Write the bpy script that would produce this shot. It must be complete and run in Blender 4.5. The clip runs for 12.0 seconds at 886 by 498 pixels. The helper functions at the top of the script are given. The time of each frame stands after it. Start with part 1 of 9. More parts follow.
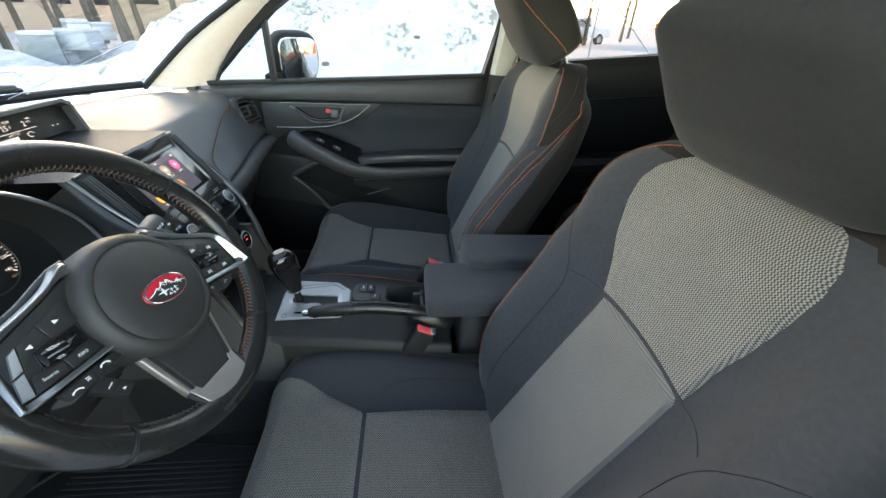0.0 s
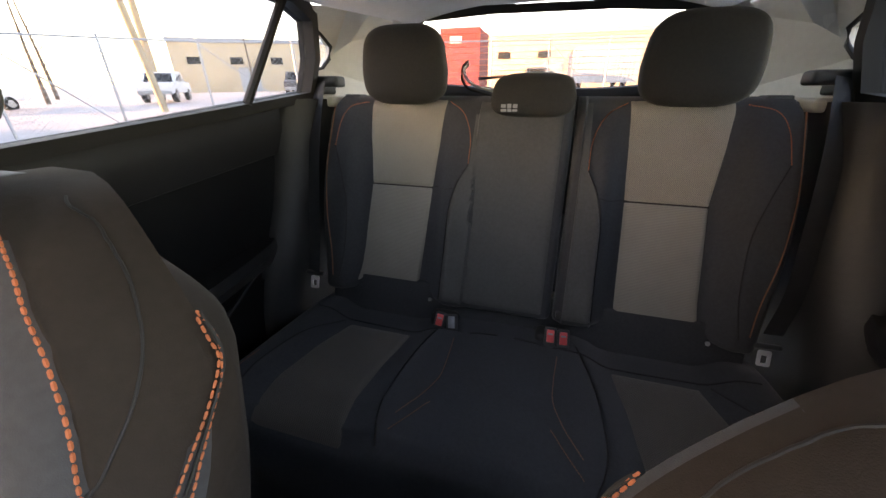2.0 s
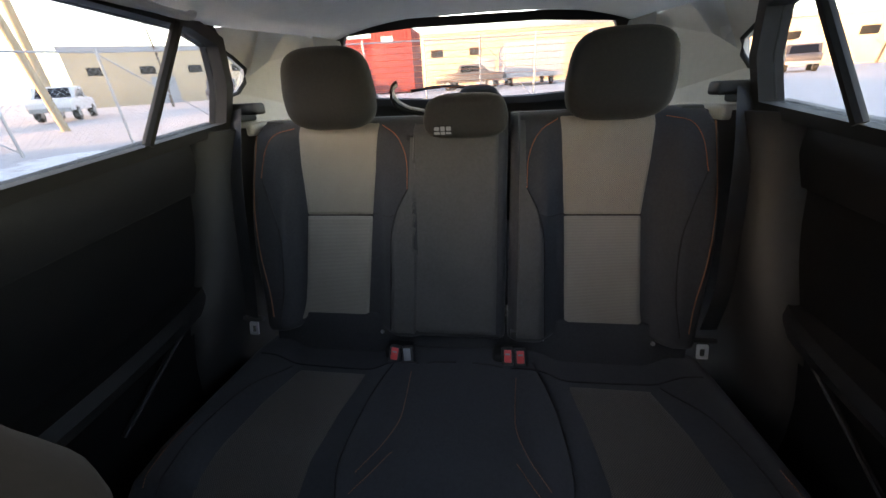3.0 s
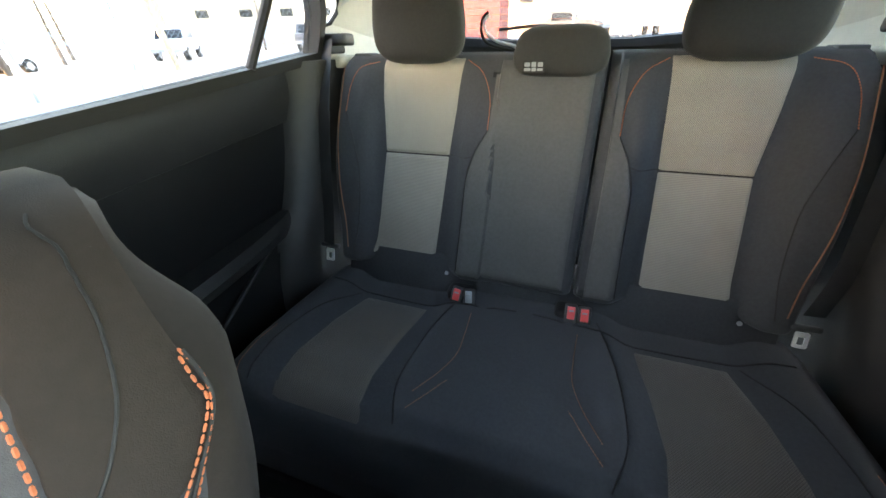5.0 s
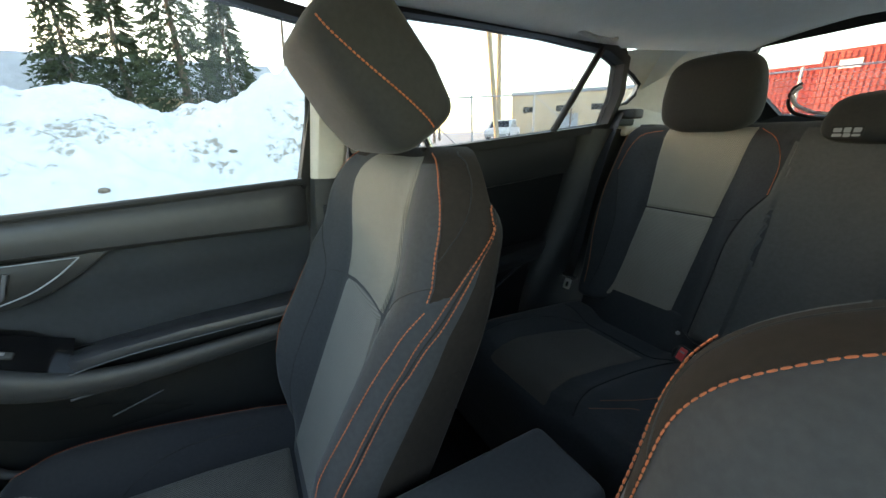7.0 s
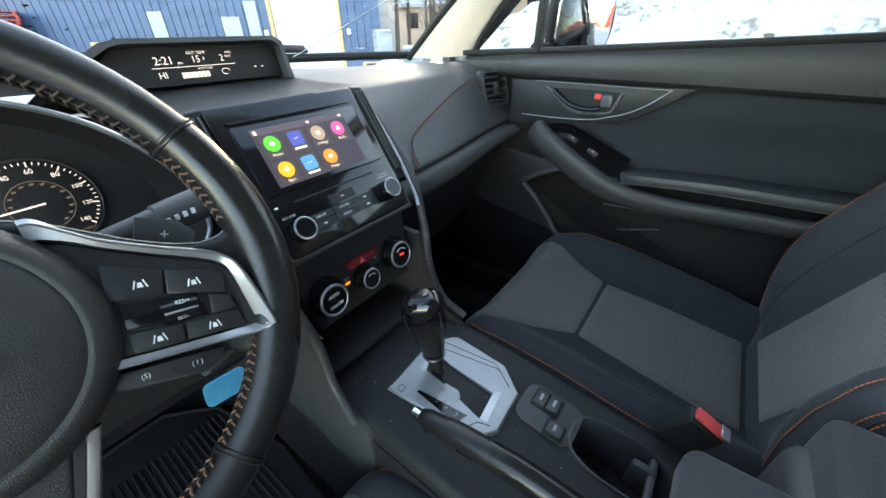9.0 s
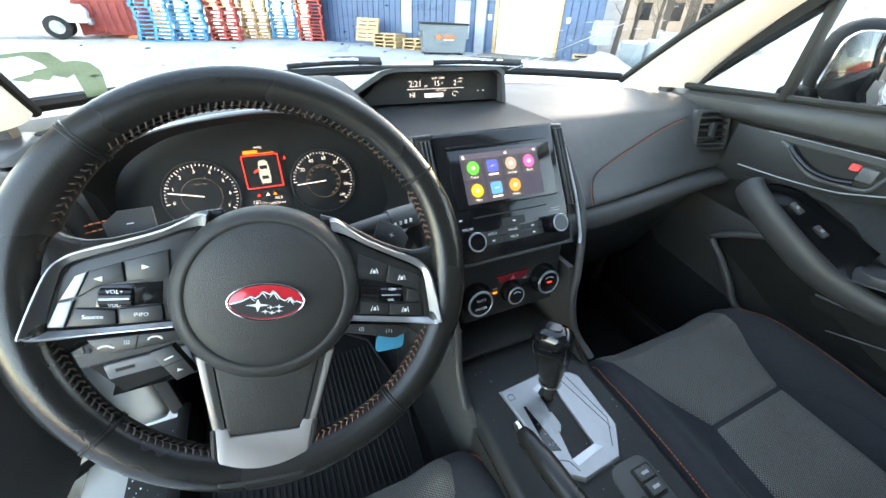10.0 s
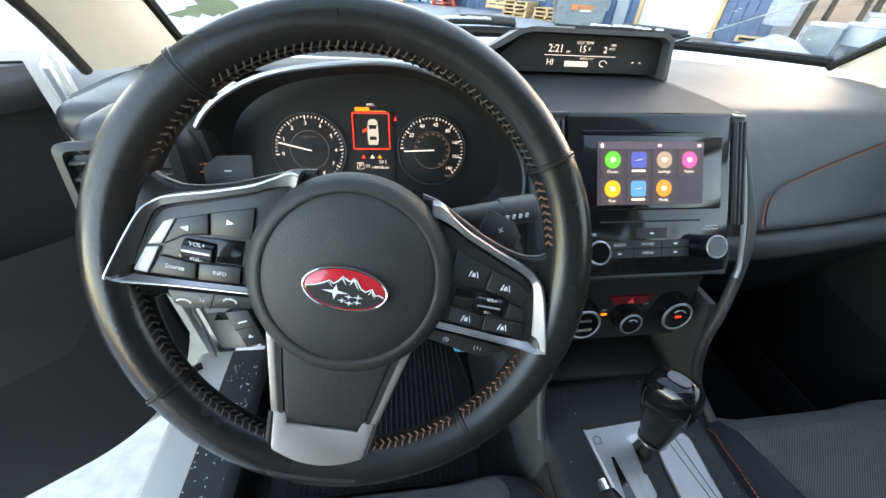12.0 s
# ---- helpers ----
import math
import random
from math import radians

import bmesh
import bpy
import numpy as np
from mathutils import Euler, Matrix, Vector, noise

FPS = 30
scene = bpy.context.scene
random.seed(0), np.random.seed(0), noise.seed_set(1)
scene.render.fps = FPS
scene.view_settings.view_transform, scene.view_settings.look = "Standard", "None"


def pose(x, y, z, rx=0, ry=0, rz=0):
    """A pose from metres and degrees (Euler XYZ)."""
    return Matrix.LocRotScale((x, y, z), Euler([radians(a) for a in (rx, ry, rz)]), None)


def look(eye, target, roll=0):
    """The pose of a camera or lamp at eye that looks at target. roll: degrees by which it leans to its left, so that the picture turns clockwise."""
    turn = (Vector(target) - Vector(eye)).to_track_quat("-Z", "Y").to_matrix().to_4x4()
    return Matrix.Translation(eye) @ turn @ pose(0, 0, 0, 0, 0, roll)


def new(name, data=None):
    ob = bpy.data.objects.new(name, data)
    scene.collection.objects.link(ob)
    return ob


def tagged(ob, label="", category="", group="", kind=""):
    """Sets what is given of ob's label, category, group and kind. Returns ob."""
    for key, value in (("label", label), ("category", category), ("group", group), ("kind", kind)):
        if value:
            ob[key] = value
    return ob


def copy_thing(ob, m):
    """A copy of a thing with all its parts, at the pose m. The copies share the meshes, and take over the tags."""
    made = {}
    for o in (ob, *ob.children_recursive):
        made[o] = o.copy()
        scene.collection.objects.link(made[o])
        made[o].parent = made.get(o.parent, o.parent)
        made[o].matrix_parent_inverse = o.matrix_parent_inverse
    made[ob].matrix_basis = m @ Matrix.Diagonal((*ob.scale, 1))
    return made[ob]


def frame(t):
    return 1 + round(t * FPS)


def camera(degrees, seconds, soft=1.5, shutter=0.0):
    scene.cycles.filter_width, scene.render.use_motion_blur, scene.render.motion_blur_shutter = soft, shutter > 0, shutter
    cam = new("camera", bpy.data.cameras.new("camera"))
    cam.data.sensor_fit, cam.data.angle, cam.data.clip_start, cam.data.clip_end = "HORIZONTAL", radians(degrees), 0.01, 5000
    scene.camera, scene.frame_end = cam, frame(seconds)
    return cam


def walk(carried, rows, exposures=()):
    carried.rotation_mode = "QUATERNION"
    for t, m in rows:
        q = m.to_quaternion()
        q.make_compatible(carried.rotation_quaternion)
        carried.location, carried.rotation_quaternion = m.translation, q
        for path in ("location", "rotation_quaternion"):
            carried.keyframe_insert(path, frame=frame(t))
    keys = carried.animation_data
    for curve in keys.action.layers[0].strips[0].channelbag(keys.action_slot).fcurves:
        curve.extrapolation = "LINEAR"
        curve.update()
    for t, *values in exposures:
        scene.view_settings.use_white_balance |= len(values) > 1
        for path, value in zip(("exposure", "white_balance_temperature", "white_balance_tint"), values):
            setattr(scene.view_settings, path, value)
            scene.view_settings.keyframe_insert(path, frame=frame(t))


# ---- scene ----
cam = camera(101.8, 12.0)

# ---- camera ----
PATH = [
    (0, (-0.738, -0.248, 1.359), (0.943, -0.431, 0.292), 1.8),
    (0.5, (-0.524, -0.248, 1.34), (0.961, -1.048, 0.265), 1.5),
    (1, (-0.363, -0.313, 1.281), (0.917, -1.454, 0.252), -6.3),
    (1.5, (-0.18, -0.422, 1.236), (0.927, -1.84, 0.363), -1.2),
    (2, (-0.069, -0.529, 1.33), (0.443, -2.27, 0.489), -0.8),
    (2.5, (-0.075, -0.564, 1.360), (0.199, -2.381, 0.554), -2.95),
    (2.7, (-0.077, -0.582, 1.380), (0.180, -2.392, 0.555), -3.4),
    (4.3, (-0.066, -0.610, 1.388), (0.251, -2.272, 0.355), -2.8),
    (4.5, (-0.065, -0.605, 1.372), (0.269, -2.239, 0.295), -2.65),
    (5, (-0.056, -0.577, 1.345), (0.520, -2.186, 0.313), -2.45),
    (5.5, (-0.056, -0.527, 1.350), (0.866, -2.101, 0.513), -4.1),
    (6, (-0.07, -0.486, 1.327), (1.12, -1.913, 0.589), -2.0),
    (6.5, (-0.116, -0.446, 1.307), (1.306, -1.669, 0.609), -1.2),
    (6.7, (-0.164, -0.427, 1.305), (1.366, -1.544, 0.664), -1.4),
    (8.3, (-0.299, -0.263, 1.223), (1.474, -0.015, 0.332), -3.4),
    (8.5, (-0.309, -0.238, 1.221), (1.411, 0.234, 0.318), -1.3),
    (9, (-0.307, -0.207, 1.207), (1.081, 0.805, 0.182), -0.9),
    (9.5, (-0.305, -0.205, 1.234), (0.764, 1.112, 0.174), 0.9),
    (10, (-0.339, -0.223, 1.286), (0.419, 1.278, 0.203), 2.6),
    (10.5, (-0.342, -0.22, 1.299), (0.262, 1.317, 0.17), 4.7),
    (11, (-0.33, -0.195, 1.28), (0.148, 1.369, 0.13), 6.6),
    (11.5, (-0.336, -0.159, 1.272), (0.027, 1.436, 0.121), 5.4),
    (12, (-0.335, -0.145, 1.259), (-0.044, 1.421, 0.049), 4.3),
]
walk(cam, [(t, look(eye, target, roll)) for t, eye, target, roll in PATH], exposures=[(0.0, 4.0, 9000, 16), (0.5, 3.85, 9200, 20), (1.0, 4.05, 9600, 20), (1.5, 4.15, 9600, 20), (2.0, 4.25, 9700, 30), (2.5, 4.0, 9200, 28), (4.5, 4.75, 8700, 19), (5.0, 5.35, 8700, 16), (5.5, 5.05, 8800, 14), (6.0, 4.45, 8700, 12), (6.5, 3.9, 8600, 10), (8.5, 3.7, 8900, 13), (9.0, 4.1, 8700, 12), (9.5, 4.65, 8900, 14), (10.0, 4.5, 8900, 14), (10.5, 4.0, 8900, 13), (11.0, 4.0, 9000, 16), (12.0, 4.15, 9100, 17)])

# ---- light ----
world = bpy.data.worlds.new("winter_evening_sky")
scene.world = world
world.use_nodes = True
wn = world.node_tree.nodes
sky = wn.new("ShaderNodeTexSky")
sky.sky_type = 'NISHITA'
sky.sun_disc = False
sky.sun_elevation = radians(13)
sky.sun_rotation = radians(62)
sky.air_density, sky.dust_density, sky.ozone_density = 1.0, 0.6, 1.6
wn["Background"].inputs["Strength"].default_value = 0.15
world.node_tree.links.new(sky.outputs[0], wn["Background"].inputs["Color"])
sun_data = bpy.data.lights.new("low_sun", 'SUN')
sun_data.energy, sun_data.angle, sun_data.color = 3.0, radians(0.6), (1.0, 0.62, 0.34)
sun = new("low_sun", sun_data)
sun.matrix_world = look((60, 32, 7.2), (0, 0, 0))

# ---- materials ----
def bsdf(name):
    m = bpy.data.materials.new(name)
    m.use_nodes = True
    return m, m.node_tree.nodes, m.node_tree.links, m.node_tree.nodes["Principled BSDF"]


def surface(name, color, rough=0.5, metal=0.0, vary=0.15, scale=60.0, bump=0.0, bump_scale=400.0, cells=False, coat=0.0, wear=0.0, sheen=0.0, spec=0.5):
    """A plain surface: colour varied at two scales, fine relief from noise or leather cells, worn roughness."""
    m, n, l, b = bsdf(name)
    tc = n.new("ShaderNodeTexCoord")
    big = n.new("ShaderNodeTexNoise")
    big.inputs["Scale"].default_value = scale / 12
    big.inputs["Detail"].default_value = 4
    fine = n.new("ShaderNodeTexNoise")
    fine.inputs["Scale"].default_value = scale
    fine.inputs["Detail"].default_value = 3
    l.new(tc.outputs["Object"], big.inputs["Vector"])
    l.new(tc.outputs["Object"], fine.inputs["Vector"])
    add = n.new("ShaderNodeMath")
    add.operation = 'ADD'
    l.new(big.outputs[0], add.inputs[0])
    l.new(fine.outputs[0], add.inputs[1])
    ramp = n.new("ShaderNodeMapRange")
    ramp.inputs[1].default_value, ramp.inputs[2].default_value = 0.6, 1.4
    ramp.inputs[3].default_value, ramp.inputs[4].default_value = 1 - vary, 1 + vary
    l.new(add.outputs[0], ramp.inputs[0])
    mul = n.new("ShaderNodeVectorMath")
    mul.operation = 'SCALE'
    mul.inputs[0].default_value = color
    l.new(ramp.outputs[0], mul.inputs["Scale"])
    l.new(mul.outputs[0], b.inputs["Base Color"])
    rr = n.new("ShaderNodeMapRange")
    rr.inputs[3].default_value, rr.inputs[4].default_value = max(0.02, rough - 0.08 - wear), min(1, rough + 0.08)
    rr.inputs[1].default_value, rr.inputs[2].default_value = 0.3, 0.7
    l.new(big.outputs[0], rr.inputs[0])
    l.new(rr.outputs[0], b.inputs["Roughness"])
    b.inputs["Metallic"].default_value = metal
    b.inputs["Coat Weight"].default_value = coat
    b.inputs["Sheen Weight"].default_value = sheen
    b.inputs["Sheen Roughness"].default_value = 0.4
    b.inputs["Specular IOR Level"].default_value = spec
    if bump:
        tex = n.new("ShaderNodeTexVoronoi" if cells else "ShaderNodeTexNoise")
        tex.inputs["Scale"].default_value = bump_scale
        l.new(tc.outputs["Object"], tex.inputs["Vector"])
        bp = n.new("ShaderNodeBump")
        bp.inputs["Strength"].default_value = bump
        bp.inputs["Distance"].default_value = 0.0006
        l.new(tex.outputs[0], bp.inputs["Height"])
        l.new(bp.outputs[0], b.inputs["Normal"])
    return m


def thin_film(name, colour):
    """A dull translucent sheet for a reflection; lets part of the daylight through."""
    m, n, l, b = bsdf(name)
    noise = n.new("ShaderNodeTexNoise")
    noise.inputs["Scale"].default_value = 40
    ramp = n.new("ShaderNodeMapRange")
    ramp.inputs[3].default_value, ramp.inputs[4].default_value = 0.08, 0.38
    l.new(noise.outputs[0], ramp.inputs[0])
    clear, glow, mix = n.new("ShaderNodeBsdfTransparent"), n.new("ShaderNodeBsdfTranslucent"), n.new("ShaderNodeMixShader")
    glow.inputs[0].default_value = (*colour, 1)
    l.new(ramp.outputs[0], mix.inputs[0])
    l.new(glow.outputs[0], mix.inputs[1])
    l.new(clear.outputs[0], mix.inputs[2])
    out = [q for q in n if q.bl_idname == "ShaderNodeOutputMaterial"][0]
    l.new(mix.outputs[0], out.inputs[0])
    return m


def weave(name, light, dark, pitch_x, pitch_z, depth=0.8, axis="XZ", rough=0.85, ribs=False, slant=0.35, low=-0.55):
    """Knitted seat fabric: rows of raised light yarn over dark ground, with slow soiling."""
    m, n, l, b = bsdf(name)
    tc = n.new("ShaderNodeTexCoord")
    sep = n.new("ShaderNodeSeparateXYZ")
    l.new(tc.outputs["Object"], sep.inputs[0])

    def wave(out, pitch, shift=None):
        mu = n.new("ShaderNodeMath")
        mu.operation = 'MULTIPLY'
        mu.inputs[1].default_value = 2 * math.pi / pitch
        l.new(out, mu.inputs[0])
        src = mu.outputs[0]
        if shift:
            ad = n.new("ShaderNodeMath")
            ad.operation = 'ADD'
            l.new(src, ad.inputs[0])
            l.new(shift, ad.inputs[1])
            src = ad.outputs[0]
        si = n.new("ShaderNodeMath")
        si.operation = 'SINE'
        l.new(src, si.inputs[0])
        return si.outputs[0]

    rows = wave(sep.outputs[axis[1]], pitch_z)
    sh = n.new("ShaderNodeMath")
    sh.operation = 'MULTIPLY'
    sh.inputs[1].default_value = slant
    l.new(rows, sh.inputs[0])
    cols = wave(sep.outputs[axis[0]], pitch_x, sh.outputs[0])
    prod = n.new("ShaderNodeMath")
    prod.operation = 'MULTIPLY'
    l.new(rows, prod.inputs[0])
    if ribs:
        prod.inputs[1].default_value = 0.55
    else:
        l.new(cols, prod.inputs[1])
    mr = n.new("ShaderNodeMapRange")
    mr.inputs[1].default_value, mr.inputs[2].default_value = low, 0.5
    l.new(prod.outputs[0], mr.inputs[0])
    noi = n.new("ShaderNodeTexNoise")
    noi.inputs["Scale"].default_value = 9
    noi.inputs["Detail"].default_value = 5
    l.new(tc.outputs["Object"], noi.inputs["Vector"])
    soil = n.new("ShaderNodeMapRange")
    soil.inputs[3].default_value, soil.inputs[4].default_value = 0.8, 1.15
    l.new(noi.outputs[0], soil.inputs[0])
    mix = n.new("ShaderNodeMix")
    mix.data_type = 'RGBA'
    mix.inputs[6].default_value = (*dark, 1)
    mix.inputs[7].default_value = (*light, 1)
    l.new(mr.outputs[0], mix.inputs[0])
    mul = n.new("ShaderNodeVectorMath")
    mul.operation = 'SCALE'
    l.new(mix.outputs[2], mul.inputs[0])
    l.new(soil.outputs[0], mul.inputs["Scale"])
    l.new(mul.outputs[0], b.inputs["Base Color"])
    b.inputs["Roughness"].default_value = rough
    b.inputs["Sheen Weight"].default_value = 0.15
    bp = n.new("ShaderNodeBump")
    bp.inputs["Strength"].default_value = depth
    bp.inputs["Distance"].default_value = 0.0008
    l.new(mr.outputs[0], bp.inputs["Height"])
    l.new(bp.outputs[0], b.inputs["Normal"])
    return m


def glow(name, color, strength):
    m, n, l, b = bsdf(name)
    b.inputs["Base Color"].default_value = (0.01, 0.01, 0.01, 1)
    b.inputs["Emission Color"].default_value = (*color, 1)
    b.inputs["Emission Strength"].default_value = strength * 0.1
    return m


def clear(name, tint, rough=0.0, ior=1.45):
    m, n, l, b = bsdf(name)
    n.remove(b)
    tr = n.new("ShaderNodeBsdfTransparent")
    tr.inputs[0].default_value = (*tint, 1)
    gl = n.new("ShaderNodeBsdfGlossy")
    gl.inputs["Roughness"].default_value = rough
    lw = n.new("ShaderNodeLayerWeight")
    lw.inputs[0].default_value = 0.5
    pw = n.new("ShaderNodeMath")
    pw.operation = 'POWER'
    pw.inputs[1].default_value = 5.0
    l.new(lw.outputs["Facing"], pw.inputs[0])
    fr = n.new("ShaderNodeMath")
    fr.operation = 'MULTIPLY_ADD'
    fr.inputs[1].default_value, fr.inputs[2].default_value = 0.55, 0.03
    l.new(pw.outputs[0], fr.inputs[0])
    mx = n.new("ShaderNodeMixShader")
    l.new(fr.outputs[0], mx.inputs[0])
    l.new(tr.outputs[0], mx.inputs[1])
    l.new(gl.outputs[0], mx.inputs[2])
    l.new(mx.outputs[0], n["Material Output"].inputs[0])
    return m


M = dict(
    cloth=surface("charcoal_cloth", (0.044, 0.046, 0.050), 0.9, vary=0.18, scale=160, bump=0.35, bump_scale=1500, sheen=0.15, spec=0.25),
    # darker copy of the charcoal cloth: the cushion's shade is in the colour
    cloth_shaded=surface("shaded_seat_cloth", (0.026, 0.027, 0.031), 0.9, vary=0.18, scale=160, bump=0.35, bump_scale=1500, sheen=0.12, spec=0.25),
    cloth_head=surface("headrest_cloth", (0.036, 0.035, 0.033), 0.9, vary=0.16, scale=150, bump=0.35, bump_scale=1400, sheen=0.12, spec=0.25),
    cloth_side=surface("dark_bolster_cloth", (0.027, 0.021, 0.018), 0.92, vary=0.16, scale=140, bump=0.35, bump_scale=1300, sheen=0.02, spec=0.15),
    # lighter copy of the charcoal cloth: extra light on the rear seat as colour
    cloth_rear_lit=surface("lit_rear_charcoal_cloth", (0.080, 0.080, 0.078), 0.9, vary=0.16, scale=140, bump=0.35, bump_scale=1300, sheen=0.1, spec=0.25),
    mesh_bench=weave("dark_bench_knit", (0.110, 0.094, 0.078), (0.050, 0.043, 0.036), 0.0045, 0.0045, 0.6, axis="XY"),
    mesh=weave("grey_knit", (0.40, 0.362, 0.308), (0.042, 0.038, 0.033), 0.0036, 0.0033, 1.0, slant=0.8, low=-0.40),
    mesh_low=weave("grey_ribbed_knit", (0.205, 0.192, 0.172), (0.115, 0.108, 0.097), 0.0030, 0.0030, 0.6, ribs=True),
    # cushion knit, darker than the back's because less light reaches the cushion
    mesh_seat=weave("shaded_grey_knit", (0.175, 0.158, 0.140), (0.030, 0.027, 0.024), 0.0046, 0.0042, 0.9, axis="XY"),
    mesh_rear=weave("grey_rear_knit", (0.36, 0.315, 0.255), (0.21, 0.183, 0.147), 0.0042, 0.0042, 0.5),
    mesh_rear_low=weave("grey_rear_ribbed_knit", (0.30, 0.27, 0.23), (0.22, 0.198, 0.168), 0.0036, 0.0036, 0.4, ribs=True),
    thread=surface("orange_thread", (0.48, 0.125, 0.050), 0.75, vary=0.25, scale=300),
    thread_dim=surface("rust_thread", (0.26, 0.11, 0.06), 0.8, vary=0.25, scale=300),
    plastic=surface("black_grained_plastic", (0.041, 0.042, 0.043), 0.52, vary=0.12, scale=120, bump=0.35, bump_scale=900),
    softpad=surface("soft_dash_skin", (0.064, 0.0645, 0.066), 0.50, vary=0.15, scale=70, bump=0.5, bump_scale=700, cells=True),
    doorpad=surface("soft_door_skin", (0.040, 0.040, 0.041), 0.48, vary=0.15, scale=60, bump=0.4, bump_scale=700, cells=True),
    insert=surface("door_insert_cloth", (0.058, 0.064, 0.071), 0.85, vary=0.12, scale=80, bump=0.3, bump_scale=1000),
    # copy of the door skin for the rear doors, their shade put into the colour
    door_shaded=surface("shaded_rear_door_skin", (0.0095, 0.0095, 0.0102), 0.5, vary=0.15, scale=60, bump=0.4, bump_scale=700, cells=True, spec=0.42),
    hub=surface("wheel_hub_skin", (0.020, 0.0196, 0.0192), 0.50, vary=0.12, scale=90, bump=0.45, bump_scale=1300, cells=True, spec=0.42),
    leather=surface("black_leather", (0.012, 0.0116, 0.0112), 0.31, vary=0.22, scale=60, bump=0.22, bump_scale=650, wear=0.10, spec=0.36),
    switch=surface("black_switch_plastic", (0.014, 0.0145, 0.015), 0.42, vary=0.1, scale=90, bump=0.12, bump_scale=1200),
    hub_mark=surface("embossed_mark", (0.010, 0.010, 0.010), 0.6, vary=0.05),
    thread_dark=surface("brown_thread", (0.045, 0.030, 0.024), 0.8, vary=0.25, scale=300),
    thread_rim=surface("worn_rust_thread", (0.135, 0.065, 0.042), 0.8, vary=0.25, scale=300),
    # darkened satin silver; on the left spoke trim it paints a dark reflection
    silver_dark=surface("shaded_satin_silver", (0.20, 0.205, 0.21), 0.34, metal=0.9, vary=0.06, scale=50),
    gloss=surface("piano_black", (0.006, 0.006, 0.007), 0.1, vary=0.1, scale=40, wear=0.03),
    dark=surface("matt_black", (0.008, 0.008, 0.008), 0.7, vary=0.1, scale=60),
    silver=surface("satin_silver", (0.42, 0.43, 0.45), 0.40, metal=0.9, vary=0.06, scale=50, wear=0.05),
    silver_dull=surface("silver_paint", (0.33, 0.343, 0.36), 0.42, metal=0.45, vary=0.08, scale=45, bump=0.05, bump_scale=500),
    bronze=surface("warm_satin_metal", (0.30, 0.27, 0.255), 0.5, metal=0.85, vary=0.08, scale=40),
    # pale, little metallic steel: the windshield's reflection is put into the colour
    steel_lit=surface("lit_steel", (0.78, 0.78, 0.79), 0.42, metal=0.35, vary=0.06, scale=40),
    chrome=surface("chrome", (0.75, 0.75, 0.76), 0.12, metal=1.0, vary=0.04, scale=30),
    beige=surface("beige_trim", (0.60, 0.56, 0.49), 0.62, vary=0.06, scale=60, bump=0.25, bump_scale=900),
    liner=surface("grey_headliner", (0.46, 0.46, 0.45), 0.95, vary=0.07, scale=220, bump=0.4, bump_scale=1400),
    carpet=surface("black_carpet", (0.028, 0.028, 0.029), 1.0, vary=0.4, scale=400, bump=1.0, bump_scale=900),
    mat=surface("ribbed_mat", (0.024, 0.024, 0.025), 0.95, vary=0.3, scale=300, bump=0.8, bump_scale=800),
    belt=surface("belt_webbing", (0.022, 0.023, 0.025), 0.7, vary=0.12, scale=250, bump=0.5, bump_scale=1800),
    red=surface("red_plastic", (0.85, 0.09, 0.09), 0.4, vary=0.08, scale=60),
    red_dark=surface("dark_red_lens", (0.16, 0.012, 0.02), 0.2, vary=0.1, scale=60),
    emblem_red=surface("red_enamel", (0.50, 0.02, 0.03), 0.15, vary=0.05, scale=60, coat=0.5),
    white=surface("white_print", (0.72, 0.72, 0.72), 0.5, vary=0.03),
    grey_print=surface("grey_print", (0.30, 0.30, 0.31), 0.5, vary=0.05),
    orange_print=surface("orange_print", (0.65, 0.16, 0.04), 0.5, vary=0.05),
    blue_tag=surface("blue_tag", (0.03, 0.35, 0.60), 0.5, vary=0.06),
    paint=surface("white_car_paint", (0.66, 0.66, 0.64), 0.25, vary=0.04, scale=20, coat=0.7),
    steel=surface("bare_steel", (0.45, 0.45, 0.46), 0.4, metal=0.8, vary=0.1),
    door_low=surface("dark_door_plastic", (0.017, 0.0172, 0.0178), 0.5, vary=0.2, scale=60, bump=0.4, bump_scale=600, cells=True),
    armpad=surface("armrest_skin", (0.032, 0.033, 0.036), 0.42, vary=0.15, scale=60, bump=0.35, bump_scale=700, cells=True),
    plastic_grey=surface("grey_moulded_plastic", (0.085, 0.09, 0.098), 0.45, vary=0.1, scale=80, bump=0.15, bump_scale=900),
    rubber=surface("rubber", (0.012, 0.012, 0.012), 0.75, vary=0.15),
    glass=clear("clear_glass", (0.72, 0.74, 0.735)),
    glass_dark=clear("tinted_glass", (0.60, 0.62, 0.63)),
    # reflection in the windshield, painted as an olive sheet
    reflection=thin_film("olive_reflection", (0.20, 0.235, 0.15)),
    ice=surface("ice_streak", (0.75, 0.78, 0.82), 0.3, vary=0.1),
)
mm, _, _, mb = bsdf("mirror")
mb.inputs["Base Color"].default_value = (0.85, 0.85, 0.86, 1)
mb.inputs["Metallic"].default_value, mb.inputs["Roughness"].default_value = 1.0, 0.02
M["mirror"] = mm

# ---- building helpers ----
def T(x, y, z):
    return Matrix.Translation((x, y, z))


def V(*a):
    return Vector(a)


def finish(bm, name, mat, smooth=True, angle=38):
    bmesh.ops.recalc_face_normals(bm, faces=bm.faces)
    me = bpy.data.meshes.new(name)
    bm.to_mesh(me)
    bm.free()
    me.materials.append(M[mat] if isinstance(mat, str) else mat)
    if smooth:
        me.shade_smooth()
        me.set_sharp_from_angle(angle=radians(angle))
    return me


BASE = {}
